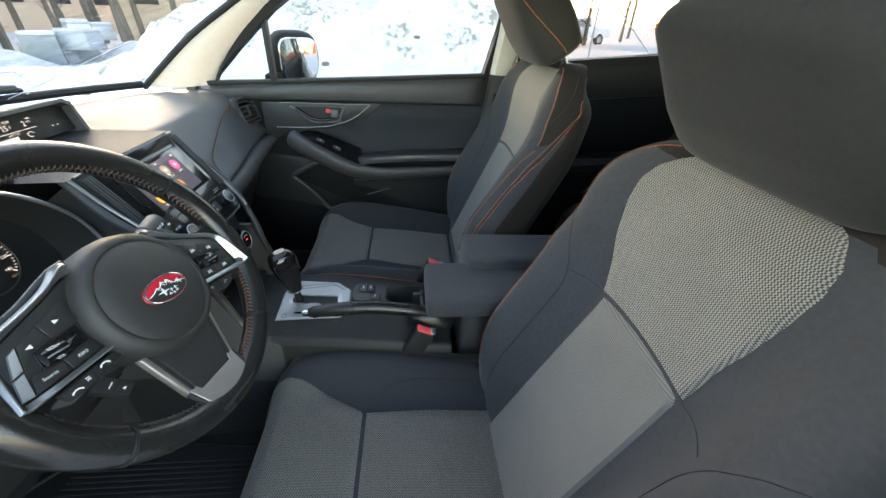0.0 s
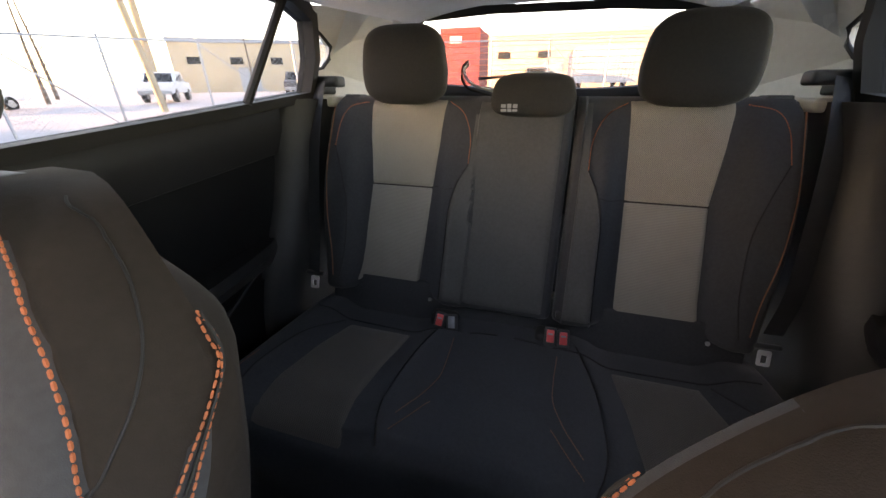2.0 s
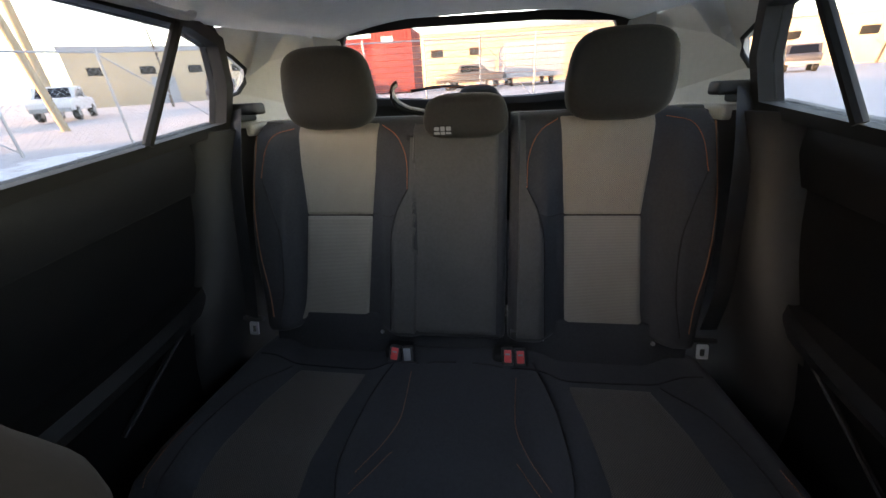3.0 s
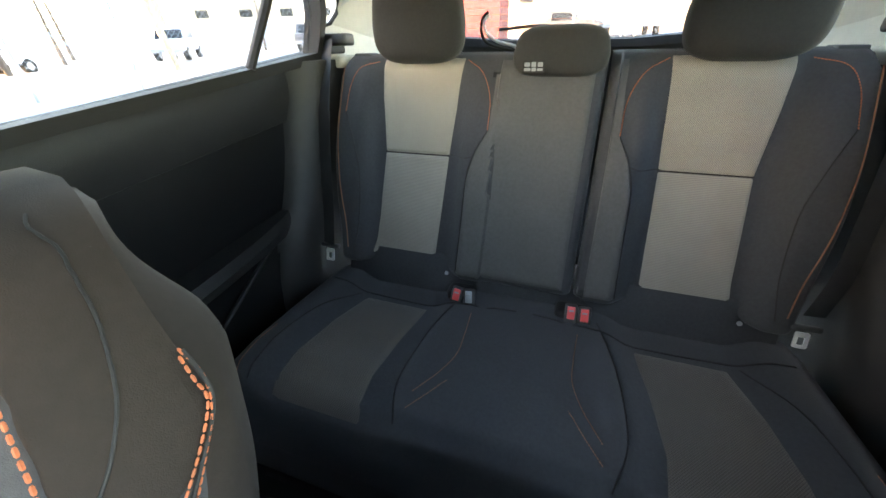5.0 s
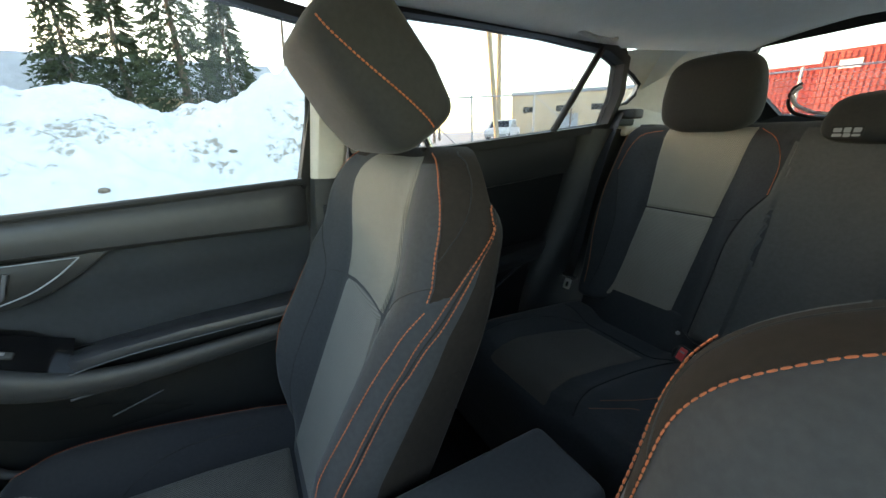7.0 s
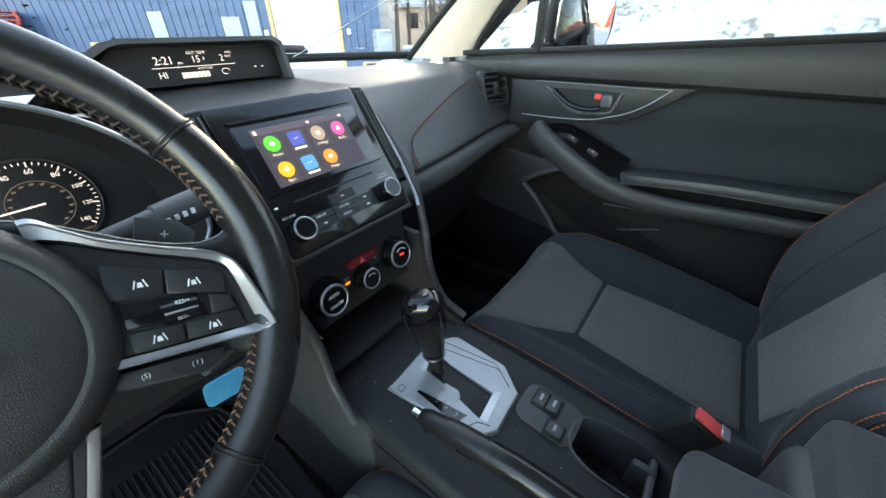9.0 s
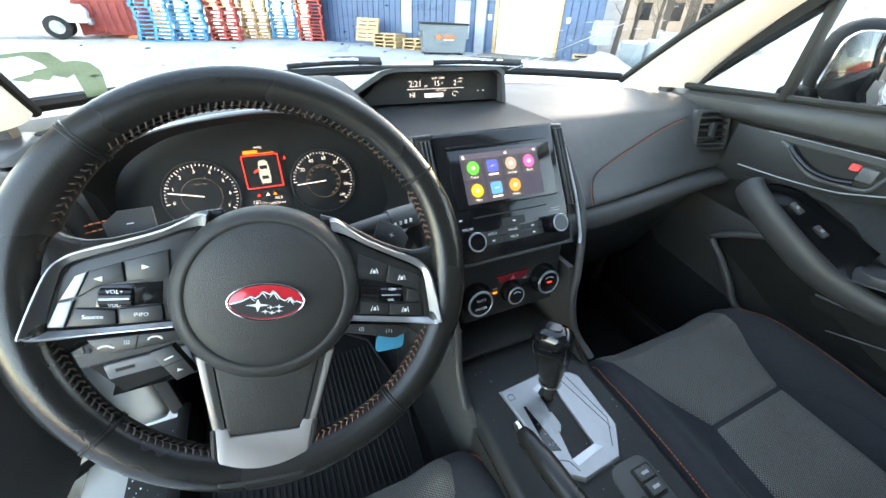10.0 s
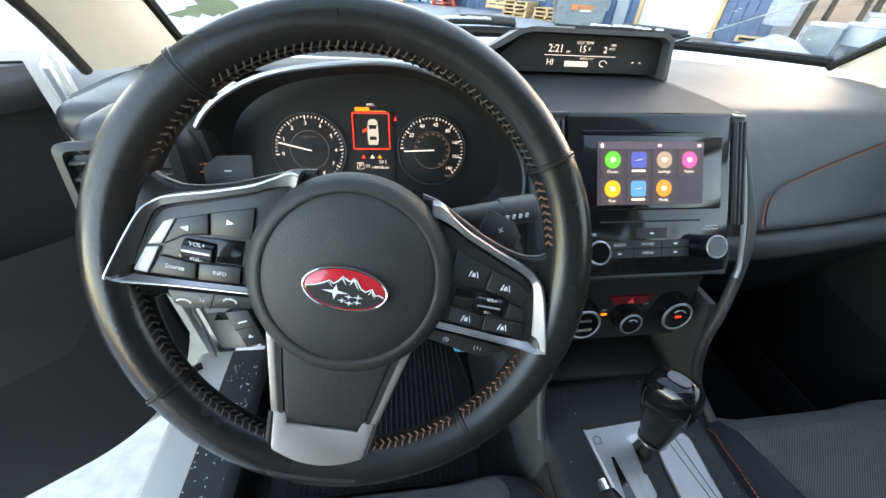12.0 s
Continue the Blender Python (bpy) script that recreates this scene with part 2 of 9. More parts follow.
# the parked car's own axes in the yard: nose a little up, slightly turned
CAR = Matrix.Translation((0.0101, 0.0922, 0.0426)) @ Matrix.Rotation(radians(-0.626), 4, 'Z') @ Matrix.Rotation(radians(-0.330), 4, 'Y') @ Matrix.Rotation(radians(1.988), 4, 'X') @ Matrix.Scale(1.0349, 4)
PLACE = [CAR]


def base_of(ob):
    while ob.parent is not None:
        ob = ob.parent
    return BASE.get(ob.name)


def part(name, bm, mat, parent, label="", smooth=True, angle=38):
    """Links a bmesh, modelled in the place's own metres, as one mesh under a thing or a part."""
    ob = new(name, finish(bm, name, mat, smooth, angle))
    if parent is not None:
        ob.parent = parent
        if base_of(ob) is not None:
            ob.data.transform(base_of(ob))
    return tagged(ob, label)


def thing(name, label, category, group="", kind="", at=(0, 0, 0), local=None):
    """An Empty at the base of a thing; its parts are modelled in the place's metres, or in the frame 'local' of the thing."""
    e = new(name)
    e.empty_display_size = 0.05
    e.matrix_basis = PLACE[0] @ (T(*at) if local is None else local)
    if local is None:
        BASE[e.name] = T(*at).inverted()
    return tagged(e, label, category, group, kind)


def solo(name, bm, mat, label, category, group="", kind="", smooth=True, angle=38):
    ob = part(name, bm, mat, None, "", smooth, angle)
    ob.matrix_basis = PLACE[0]
    return tagged(ob, label, category, group, kind)


def rbox(size, at=(0, 0, 0), bev=0.004, seg=2, m=None, bm=None):
    own = bmesh.new()
    bmesh.ops.create_cube(own, size=1)
    bmesh.ops.scale(own, vec=size, verts=own.verts)
    if bev:
        bmesh.ops.bevel(own, geom=own.edges[:], offset=min(bev, min(size) * 0.49), segments=seg, profile=0.5, affect='EDGES')
    bmesh.ops.transform(own, matrix=(m or Matrix.Identity(4)) @ T(*at), verts=own.verts)
    return join(bm, own)


def join(bm, own):
    if bm is None:
        return own
    me = bpy.data.meshes.new("tmp")
    own.to_mesh(me)
    own.free()
    bm.from_mesh(me)
    bpy.data.meshes.remove(me)
    return bm


def disc(r, depth, m, seg=32, bev=0.0, bm=None, r2=None):
    """A short cylinder or cone along local z from 0 to depth."""
    own = bmesh.new()
    bmesh.ops.create_cone(own, cap_ends=True, segments=seg, radius1=r, radius2=r if r2 is None else r2, depth=depth)
    bmesh.ops.translate(own, vec=(0, 0, depth / 2), verts=own.verts)
    if bev:
        rims = [e for e in own.edges if all(v.co.z > depth - 1e-6 for v in e.verts)]
        bmesh.ops.bevel(own, geom=rims, offset=bev, segments=2, profile=0.5, affect='EDGES')
    bmesh.ops.transform(own, matrix=m, verts=own.verts)
    return join(bm, own)


def prism(poly, depth, m, bev=0.0, bm=None, seg=2):
    """Polygon in local xy, raised along local z."""
    own = bmesh.new()
    vs = [own.verts.new((x, y, 0)) for x, y in poly]
    f = own.faces.new(vs)
    ext = bmesh.ops.extrude_face_region(own, geom=[f])
    bmesh.ops.translate(own, vec=(0, 0, depth), verts=[g for g in ext["geom"] if isinstance(g, bmesh.types.BMVert)])
    bmesh.ops.recalc_face_normals(own, faces=own.faces)
    if bev:
        top = [e for e in own.edges if all(abs(v.co.z - depth) < 1e-7 for v in e.verts)]
        bmesh.ops.bevel(own, geom=top, offset=bev, segments=seg, profile=0.5, affect='EDGES')
    bmesh.ops.transform(own, matrix=m, verts=own.verts)
    return join(bm, own)


def rrect(w, h, r, n=5):
    out = []
    for cx, cy, a0 in ((w / 2 - r, h / 2 - r, 0), (-w / 2 + r, h / 2 - r, 90), (-w / 2 + r, -h / 2 + r, 180), (w / 2 - r, -h / 2 + r, 270)):
        for i in range(n):
            a = radians(a0 + 90 * i / (n - 1))
            out.append((cx + r * math.cos(a), cy + r * math.sin(a)))
    return out


def ellipse(a, b, n=32, x=0.0, y=0.0):
    return [(x + a * math.cos(2 * math.pi * i / n), y + b * math.sin(2 * math.pi * i / n)) for i in range(n)]


def loft(rings, cap=True, bm=None, closed=True):
    own = bmesh.new()
    vs = [[own.verts.new(p) for p in r] for r in rings]
    n = len(rings[0])
    for a, b in zip(vs, vs[1:]):
        for i in range(n if closed else n - 1):
            own.faces.new((a[i], a[(i + 1) % n], b[(i + 1) % n], b[i]))
    if cap and closed:
        own.faces.new(vs[0][::-1])
        own.faces.new(vs[-1])
    return join(bm, own)


def sheet(fn, nu, nv, thick=0.0, bm=None):
    """A surface fn(u, v), u and v from 0 to 1, given a thickness towards its back."""
    own = bmesh.new()
    g = [[own.verts.new(fn(i / nu, j / nv)) for j in range(nv + 1)] for i in range(nu + 1)]
    for i in range(nu):
        for j in range(nv):
            own.faces.new((g[i][j], g[i + 1][j], g[i + 1][j + 1], g[i][j + 1]))
    if thick:
        bmesh.ops.solidify(own, geom=own.faces[:], thickness=thick)
    return join(bm, own)


def smooth_path(pts, n):
    """Catmull-Rom through the points, n points in all."""
    p = [Vector(q) for q in pts]
    p = [2 * p[0] - p[1]] + p + [2 * p[-1] - p[-2]]
    out = []
    k = len(p) - 3
    for i in range(n):
        s = i / (n - 1) * k
        j = min(int(s), k - 1)
        t = s - j
        a, b, c, d = p[j], p[j + 1], p[j + 2], p[j + 3]
        out.append(0.5 * (2 * b + (c - a) * t + (2 * a - 5 * b + 4 * c - d) * t * t + (3 * b - a - 3 * c + d) * t ** 3))
    return out


def tube(pts, r, seg=8, closed=False, flat=1.0, up=(0, 0, 1), bm=None, radii=None):
    """A round or flattened rod along points. flat scales it along 'up'."""
    rings, n = [], len(pts)
    for i, p in enumerate(pts):
        a = pts[i - 1] if (i or closed) else pts[0]
        b = pts[(i + 1) % n] if (i < n - 1 or closed) else pts[-1]
        d = (Vector(b) - Vector(a)).normalized()
        s = d.cross(Vector(up))
        s = s.normalized() if s.length > 1e-4 else d.orthogonal().normalized()
        w = s.cross(d)
        rr = radii[i] if radii else r
        rings.append([Vector(p) + rr * (math.cos(2 * math.pi * k / seg) * s + flat * math.sin(2 * math.pi * k / seg) * w) for k in range(seg)])
    if closed:
        return loft(rings + [rings[0]], cap=False, bm=bm)
    return loft(rings, bm=bm)


def stitch_mesh(pts, r=0.0010, step=0.0055, fill=0.80, bm=None):
    """Thread along a path: a row of short raised stitches."""
    own = bm if bm is not None else bmesh.new()
    run, lens = 0.0, []
    p = [Vector(q) for q in pts]
    total = sum((b - a).length for a, b in zip(p, p[1:]))

    def at(s):
        for a, b in zip(p, p[1:]):
            d = (b - a).length
            if s <= d:
                return a + (b - a) * (s / d if d else 0)
            s -= d
        return p[-1]
    k = max(1, int(total / step))
    for i in range(k):
        a, b = at(i * total / k), at((i + fill) * total / k)
        d = b - a
        if d.length < 1e-5:
            continue
        s = d.orthogonal().normalized()
        w = s.cross(d.normalized())
        ring = lambda c, q: [own.verts.new(c + q * r * (math.cos(t) * s + math.sin(t) * w)) for t in (0, 1.257, 2.513, 3.77, 5.027)]
        rs = [ring(a, 0.5), ring(a + d * 0.2, 1.0), ring(a + d * 0.8, 1.0), ring(b, 0.5)]
        for q1, q2 in zip(rs, rs[1:]):
            for j in range(5):
                own.faces.new((q1[j], q1[(j + 1) % 5], q2[(j + 1) % 5], q2[j]))
        own.faces.new(rs[0][::-1])
        own.faces.new(rs[-1])
    return own


def frame_ring(outer, inner, thick, along, bm=None, bev=0.0):
    """A closed band between two loops of equal count, with thickness along a vector."""
    own = bmesh.new()
    n = len(outer)
    t = Vector(along).normalized() * thick
    o1, i1 = [own.verts.new(p) for p in outer], [own.verts.new(p) for p in inner]
    o2, i2 = [own.verts.new(Vector(p) + t) for p in outer], [own.verts.new(Vector(p) + t) for p in inner]
    for k in range(n):
        j = (k + 1) % n
        own.faces.new((o1[k], o1[j], i1[j], i1[k]))
        own.faces.new((o2[k], i2[k], i2[j], o2[j]))
        own.faces.new((o1[k], o2[k], o2[j], o1[j]))
        own.faces.new((i1[k], i1[j], i2[j], i2[k]))
    return join(bm, own)


def lettering(body, size, m, mat, parent, name="lettering", align='CENTER', label=""):
    cu = bpy.data.curves.new(name, 'FONT')
    cu.body, cu.size, cu.align_x, cu.align_y = body, size, align, 'CENTER'
    cu.extrude = size * 0.01
    cu.resolution_u = 2
    ob = bpy.data.objects.new(name, cu)
    scene.collection.objects.link(ob)
    me = bpy.data.meshes.new_from_object(ob.evaluated_get(bpy.context.evaluated_depsgraph_get()))
    bpy.data.objects.remove(ob)
    bpy.data.curves.remove(cu)
    top = parent
    while top.parent is not None:
        top = top.parent
    me.transform((BASE.get(top.name) or Matrix.Identity(4)) @ m)
    me.materials.clear()
    me.materials.append(M[mat] if isinstance(mat, str) else mat)
    out = new(name, me)
    out.parent = parent
    return tagged(out, label)


def plane_axes(origin, right, up):
    """A matrix with local x along right, y along up and z out of the face."""
    x = Vector(right).normalized()
    z = x.cross(Vector(up)).normalized()
    y = z.cross(x)
    return Matrix((( *[x[0], y[0], z[0], origin[0]],), (*[x[1], y[1], z[1], origin[1]],), (*[x[2], y[2], z[2], origin[2]],), (0, 0, 0, 1)))


def lerp(a, b, t):
    return a + (b - a) * t


def table(rows, x):
    """Linear lookup in rows of (x, value)."""
    if x <= rows[0][0]:
        return rows[0][1]
    for (x0, y0), (x1, y1) in zip(rows, rows[1:]):
        if x <= x1:
            return y0 + (y1 - y0) * (x - x0) / (x1 - x0)
    return rows[-1][1]


def ease(a, b, x):
    t = min(1, max(0, (x - a) / (b - a)))
    return t * t * (3 - 2 * t)

# ---- front seats ----
SEAT_X = 0.380
BACK_W = [(0.55, 0.215), (0.65, 0.240), (0.80, 0.264), (0.95, 0.270), (1.03, 0.274)] + [(1.10 + 0.122 * math.sin(k * math.pi / 48), 0.07 + 0.205 * math.cos(k * math.pi / 48) ** 0.85) for k in range(24)] + [(1.222, 0.07)]
BACK_BOLSTER = [(0.55, -0.02), (0.60, -0.004), (0.65, 0.020), (0.70, 0.045), (0.76, 0.066), (0.82, 0.073), (0.95, 0.056), (1.00, 0.050), (1.035, 0.040), (1.062, 0.033), (1.13, 0.022), (1.222, 0.008)]
# where the puffed side bolster meets the shoulder cloth
BOLSTER_EDGE = [(0.60, 0.170), (0.74, 0.165), (0.86, 0.163), (0.93, 0.164), (0.952, 0.167), (0.969, 0.172), (0.992, 0.182), (1.013, 0.1955), (1.036, 0.213), (1.054, 0.236), (1.066, 0.262), (1.070, 0.30)]


def back_centre(z):
    return -0.455 - 0.388 * (z - 0.58) + 0.045 * ease(0.95, 1.20, z) - 0.05 * (1 - math.sqrt(max(0, 1 - max(0, (z - 1.11) / 0.1125) ** 2)))


def back_front(x, z):
    """The seat back's front face, as y."""
    a = min(1, abs(x) / table(BACK_W, z))
    e = max(0, (a - 0.78) / 0.22)
    top = 0.6 + 0.4 * (1 - ease(1.10, 1.218, z))
    over = abs(x) - table(BOLSTER_EDGE, z)
    puff = 0.010 * ease(-0.004, 0.036, over) * (1 - ease(0.99, 1.066, z) * 0.8)
    return back_centre(z) + puff + table(BACK_BOLSTER, z) * ease(0.42, 0.80, a) - 0.075 * top * (1 - math.sqrt(max(0, 1 - e * e)))


def back_point(x, z, off=0.0):
    """A point of the front face; between the headrest posts the top is a little lower."""
    dip = 0.010 * ease(1.10, 1.218, z) * (1 - ease(0.04, 0.19, abs(x)))
    return V(x, back_front(x, z) + off, z - dip)


def back_thick(z):
    return 0.122 - 0.05 * ease(1.1, 1.222, z)


def seat_back_body():
    rings = []
    zs = [0.55 + 0.672 * (1 - (1 - i / 44) ** 1.35) for i in range(45)]
    for z in zs:
        w = table(BACK_W, z)
        thick = back_thick(z)
        ring = []
        for i in range(49):
            a = math.sin((i / 48 - 0.5) * math.pi)
            ring.append(back_point(w * a, z))
        for i in range(1, 24):
            a = math.sin((0.5 - i / 24) * math.pi)
            e = max(0, (abs(a) - 0.6) / 0.4)
            ring.append(V(w * a * (1 - 0.10 * ease(1.12, 1.222, z)), back_centre(z) - thick * (1 - 0.55 * e * e), back_point(w * a, z).z - 0.030 * ease(1.10, 1.222, z)))
        rings.append(ring)
    return loft(rings)


def back_patch(z0, z1, half, lift=0.005, nu=28, nv=40, curve=0.0, skew=0.0, top=0.0):
    def fn(u, v):
        z = lerp(z0, z1, v) + (1 - (2 * u - 1) ** 2) * (curve * (1 - v) + top * v)
        x = (2 * u - 1) * table(half, z) - skew * ease(0.95, 1.06, z)
        edge = min(1, min(u, 1 - u) * 26, min(v, 1 - v) * 90)
        return back_point(x, z, (lift + 0.003) * math.sin(edge * math.pi / 2) - 0.003)
    return sheet(fn, nu, nv, 0)


def on_back(pts, n=40, lift=0.0012):
    return [back_point(p[0], p[2], lift) for p in smooth_path([(x, 0, z) for x, z in pts], n)]


CUSH_Z = [(-0.52, 0.572), (-0.42, 0.582), (-0.30, 0.599), (-0.16, 0.615), (-0.05, 0.620), (0.0, 0.615), (0.03, 0.590), (0.05, 0.547), (0.058, 0.497)]
CUSH_W = [(-0.52, 0.225), (-0.40, 0.25), (-0.2, 0.262), (-0.05, 0.262), (0.0, 0.255), (0.03, 0.238), (0.05, 0.21), (0.058, 0.19)]


def cush_top(x, y):
    a = min(1, abs(x) / table(CUSH_W, y))
    e = max(0, (a - 0.80) / 0.20)
    return table(CUSH_Z, y) + 0.046 * ease(0.50, 0.84, a) * (1 - 0.5 * ease(-0.1, 0.04, y)) - 0.055 * (1 - math.sqrt(max(0, 1 - e * e)))


def cushion_body():
    rings = []
    for j in range(47):
        y = -0.52 + 0.578 * (1 - (1 - j / 46) ** 1.6)
        w = table(CUSH_W, y)
        ring = []
        for i in range(41):
            x = w * math.sin((i / 40 - 0.5) * math.pi)
            ring.append(V(x, y, cush_top(x, y)))
        for i in range(1, 12):
            x = w * 0.96 * math.sin((0.5 - i / 12) * math.pi)
            ring.append(V(x, y, 0.43 + 0.03 * ease(0.0, 0.058, y)))
        rings.append(ring)
    return loft(rings)


def cush_patch(y0, y1, half, lift=0.005, bow=0.0):
    def fn(u, v):
        y = lerp(y0, y1, v) + bow * (1 - (2 * u - 1) ** 2) * (1 - v)
        x = (2 * u - 1) * table(half, y)
        edge = min(1, min(u, 1 - u) * 9, min(v, 1 - v) * 9)
        return V(x, y, cush_top(x, y) - 0.003 + (lift + 0.003) * math.sqrt(math.sin(edge * math.pi / 2)))
    return sheet(fn, 36, 36, 0)


def on_cushion(pts, n=40, lift=0.001):
    return [V(p[0], p[1], cush_top(p[0], p[1]) + lift) for p in smooth_path([(x, y, 0) for x, y in pts], n)]


def pillow(z0, z1, half, centre, depth, n=20, power=3.2, seg=40, sharp=5):
    """A headrest: rounded blocks stacked along z. half, centre, depth: tables over z."""
    rings = []
    for j in range(n + 1):
        s = j / n
        z = lerp(z0, z1, 0.5 - 0.5 * math.cos(math.pi * s))
        t = abs(2 * (z - z0) / (z1 - z0) - 1)
        k = max(0.12, (1 - t ** sharp) ** 0.45)
        kd = max(0.10, (1 - t ** (sharp - 1)) ** 0.5)
        hw, d = table(half, z) * (0.25 + 0.75 * k), table(depth, z) * kd
        ring = []
        for i in range(seg):
            q = 2 * math.pi * i / seg
            c, s2 = math.cos(q), math.sin(q)
            ring.append(V(hw * math.copysign(abs(c) ** (2 / power), c), table(centre, z) + d * math.copysign(abs(s2) ** (2 / power), s2), z))
        rings.append(ring)
    return loft(rings)


def shoulder_sheet(s, seam, edge):
    """The brown panel between the shoulder seam and the double seam of the seat's edge."""
    low, high = seam[::-1], edge[::-1]

    def fn(u, v):
        z = lerp(1.046 + 0.008 * u, 1.2035, v)
        x0 = table([(b, a) for a, b in low], z)
        x1 = table(BACK_W, z) * 0.9995
        if z < 1.092:
            x1 = min(x1, table([(b, a) for a, b in high], z))
        x = s * lerp(x0, max(x1, x0 + 0.002), u ** 0.8)
        rise = 0.0022 * math.sin(min(1, u * 12, v * 14, (1 - v) * 14) * math.pi / 2)
        return back_point(x, z, rise - 0.0004)
    return fn


def front_seat(at_x, k):
    seam_z = 0.958 if k > 0 else 0.974
    seat = thing("car_seat", "charcoal cloth bucket seat with grey knit panels and orange stitching", "car seat", "front seats", local=T(at_x, -0.25, 0.33))
    BASE[seat.name] = T(0, 0.25, -0.33)
    back = part("backrest", seat_back_body(), "cloth", seat)
    back.data.materials.append(M["cloth_side"])
    for f in back.data.polygons:
        behind = max(i % 72 for i in f.vertices) > 48 or min(i % 72 for i in f.vertices) == 0
        if f.normal.y < -0.25 or behind or f.center.z > 0.866:
            f.material_index = 1
    part("upper_back_panel", back_patch(seam_z + 0.0004, 1.2095, [(0.955, 0.098), (0.99, 0.107), (1.03, 0.118), (1.07, 0.131), (1.12, 0.140), (1.155, 0.142), (1.18, 0.133), (1.20, 0.112), (1.2095, 0.095)], curve=0.009, skew=0.014 * k), "mesh", seat, "light grey knit panel")
    part("lower_back_panel", back_patch(0.60, seam_z - 0.0004, [(0.60, 0.108), (0.75, 0.106), (0.87, 0.102), (0.957, 0.098)], top=0.009), "mesh_low", seat, "grey ribbed knit panel")
    for s in (1, -1):
        single = [(0.1430, 1.2090), (0.166, 1.2015), (0.186, 1.192), (0.205, 1.180), (0.230, 1.1575), (0.2435, 1.137), (0.250, 1.118), (0.2525, 1.095), (0.2545, 1.074), (0.2568, 1.046)]
        rim = [(s * 0.2575, 1.036), (s * 0.251, 1.014), (s * 0.2457, 0.990), (s * 0.2385, 0.965), (s * 0.2332, 0.935), (s * 0.226, 0.878), (s * 0.2205, 0.832), (s * 0.2195, 0.763), (s * 0.208, 0.66), (s * 0.200, 0.61)]
        near = [(0.2588, 1.150), (0.2656, 1.138), (0.2706, 1.1256), (0.2732, 1.1055), (0.2719, 1.0845), (0.2695, 1.065), (0.2675, 1.045), (0.2655, 1.022), (0.2618, 0.996), (0.2572, 0.965), (0.2525, 0.930), (0.248, 0.862), (0.242, 0.786), (0.230, 0.66), (0.217, 0.60)]
        far = [(0.2570, 1.1530), (0.2666, 1.1367), (0.2722, 1.1199), (0.2739, 1.1031), (0.2731, 1.0774), (0.2722, 1.0597), (0.2702, 1.018), (0.2666, 0.992), (0.2622, 0.962), (0.2580, 0.935), (0.2537, 0.862), (0.248, 0.786), (0.237, 0.66), (0.224, 0.60)]
        part("shoulder_stitching", stitch_mesh(on_back([(s * x, z) for x, z in single], lift=0.003), r=0.0010 if k > 0 else 0.0007), "thread", seat, "orange stitched seam")
        part("bolster_stitching", stitch_mesh(on_back(rim, 60, 0.0016), r=0.0009 if k > 0 else 0.0007), "thread", seat)
        runs = [[tuple(back_point(s * x, z, 0.0014 - 0.009 * ease(1.07, 1.14, z)) + V(s * (0.0016 * ease(0.98, 1.05, z) + 0.0016 * ease(1.07, 1.14, z)), 0, 0)) for x, z in run] for run in (near, far)]
        runs = [smooth_path(run, 90) for run in runs]
        part("edge_stitching", stitch_mesh(runs[0], r=0.0009, bm=stitch_mesh(runs[1], r=0.0009)), "thread", seat, "double orange stitched seam")
        part("edge_seam", tube([(p + q) / 2 - V(0, 0.0018, 0) for p, q in zip(*runs)], 0.0012, 6), "dark", seat)
        part("shoulder_panel", sheet(shoulder_sheet(s, single, near), 22, 34), "cloth_side", seat, "dark brown-black cloth shoulder panel")
        part("shoulder_seam", tube(on_back([(s * 0.168, 1.2095), (s * 0.2035, 1.196), (s * 0.2345, 1.1755), (s * 0.2545, 1.151), (s * 0.2615, 1.126), (s * 0.2577, 1.10), (s * 0.2528, 1.091)], 40, 0.0020), 0.0009, 6), "dark", seat)
        seam = on_back([(s * x - 0.006 * k, seam_z - z) for x, z in [(0.099, 0.0), (0.120, 0.0005), (0.145, 0.001), (0.166, 0.0015)]], 20, 0.0004)
        part("seam", tube(seam, 0.0007, 6), "dark", seat)
        groove = on_back([(s * x, z) for z, x in BOLSTER_EDGE[:-1]], 60, 0.0004)
        part("bolster_seam", tube(groove, 0.0008, 6), "dark", seat)
    # cushion fabrics carry the dimmer light on the seat top in their colour
    part("cushion", cushion_body(), "cloth_shaded", seat, "charcoal cloth seat cushion, shade in its colour")
    part("front_cushion_panel", cush_patch(-0.1655, 0.046, [(-0.166, 0.104), (-0.10, 0.138), (-0.03, 0.176), (0.012, 0.188), (0.046, 0.180)], lift=0.008), "mesh_seat", seat, "grey knit cushion panel, darkened for shade")
    part("rear_cushion_panel", cush_patch(-0.45, -0.1675, [(-0.45, 0.122), (-0.30, 0.116), (-0.166, 0.104)], lift=0.008), "mesh_seat", seat, "grey knit cushion panel, darkened for shade")
    for s in (1, -1):
        part("cushion_stitching", stitch_mesh(on_cushion([(s * 0.222, 0.01), (s * 0.238, -0.06), (s * 0.241, -0.2), (s * 0.238, -0.34), (s * 0.222, -0.47)]), r=0.0011), "thread", seat)
        part("cushion_stitching", stitch_mesh(on_cushion([(s * 0.247, 0.0), (s * 0.2555, -0.1), (s * 0.2565, -0.2), (s * 0.250, -0.36), (s * 0.236, -0.47)]), r=0.0011), "thread", seat)
        part("seam", tube(on_cushion([(s * 0.102, -0.167), (s * 0.14, -0.19), (s * 0.17, -0.25), (s * 0.175, -0.4)], 24, 0.0), 0.0014, 6), "dark", seat)
        part("side_shield", rbox((0.03, 0.50, 0.13), (s * 0.235, -0.24, 0.405), 0.012, 3), "plastic", seat, "black plastic seat side trim")
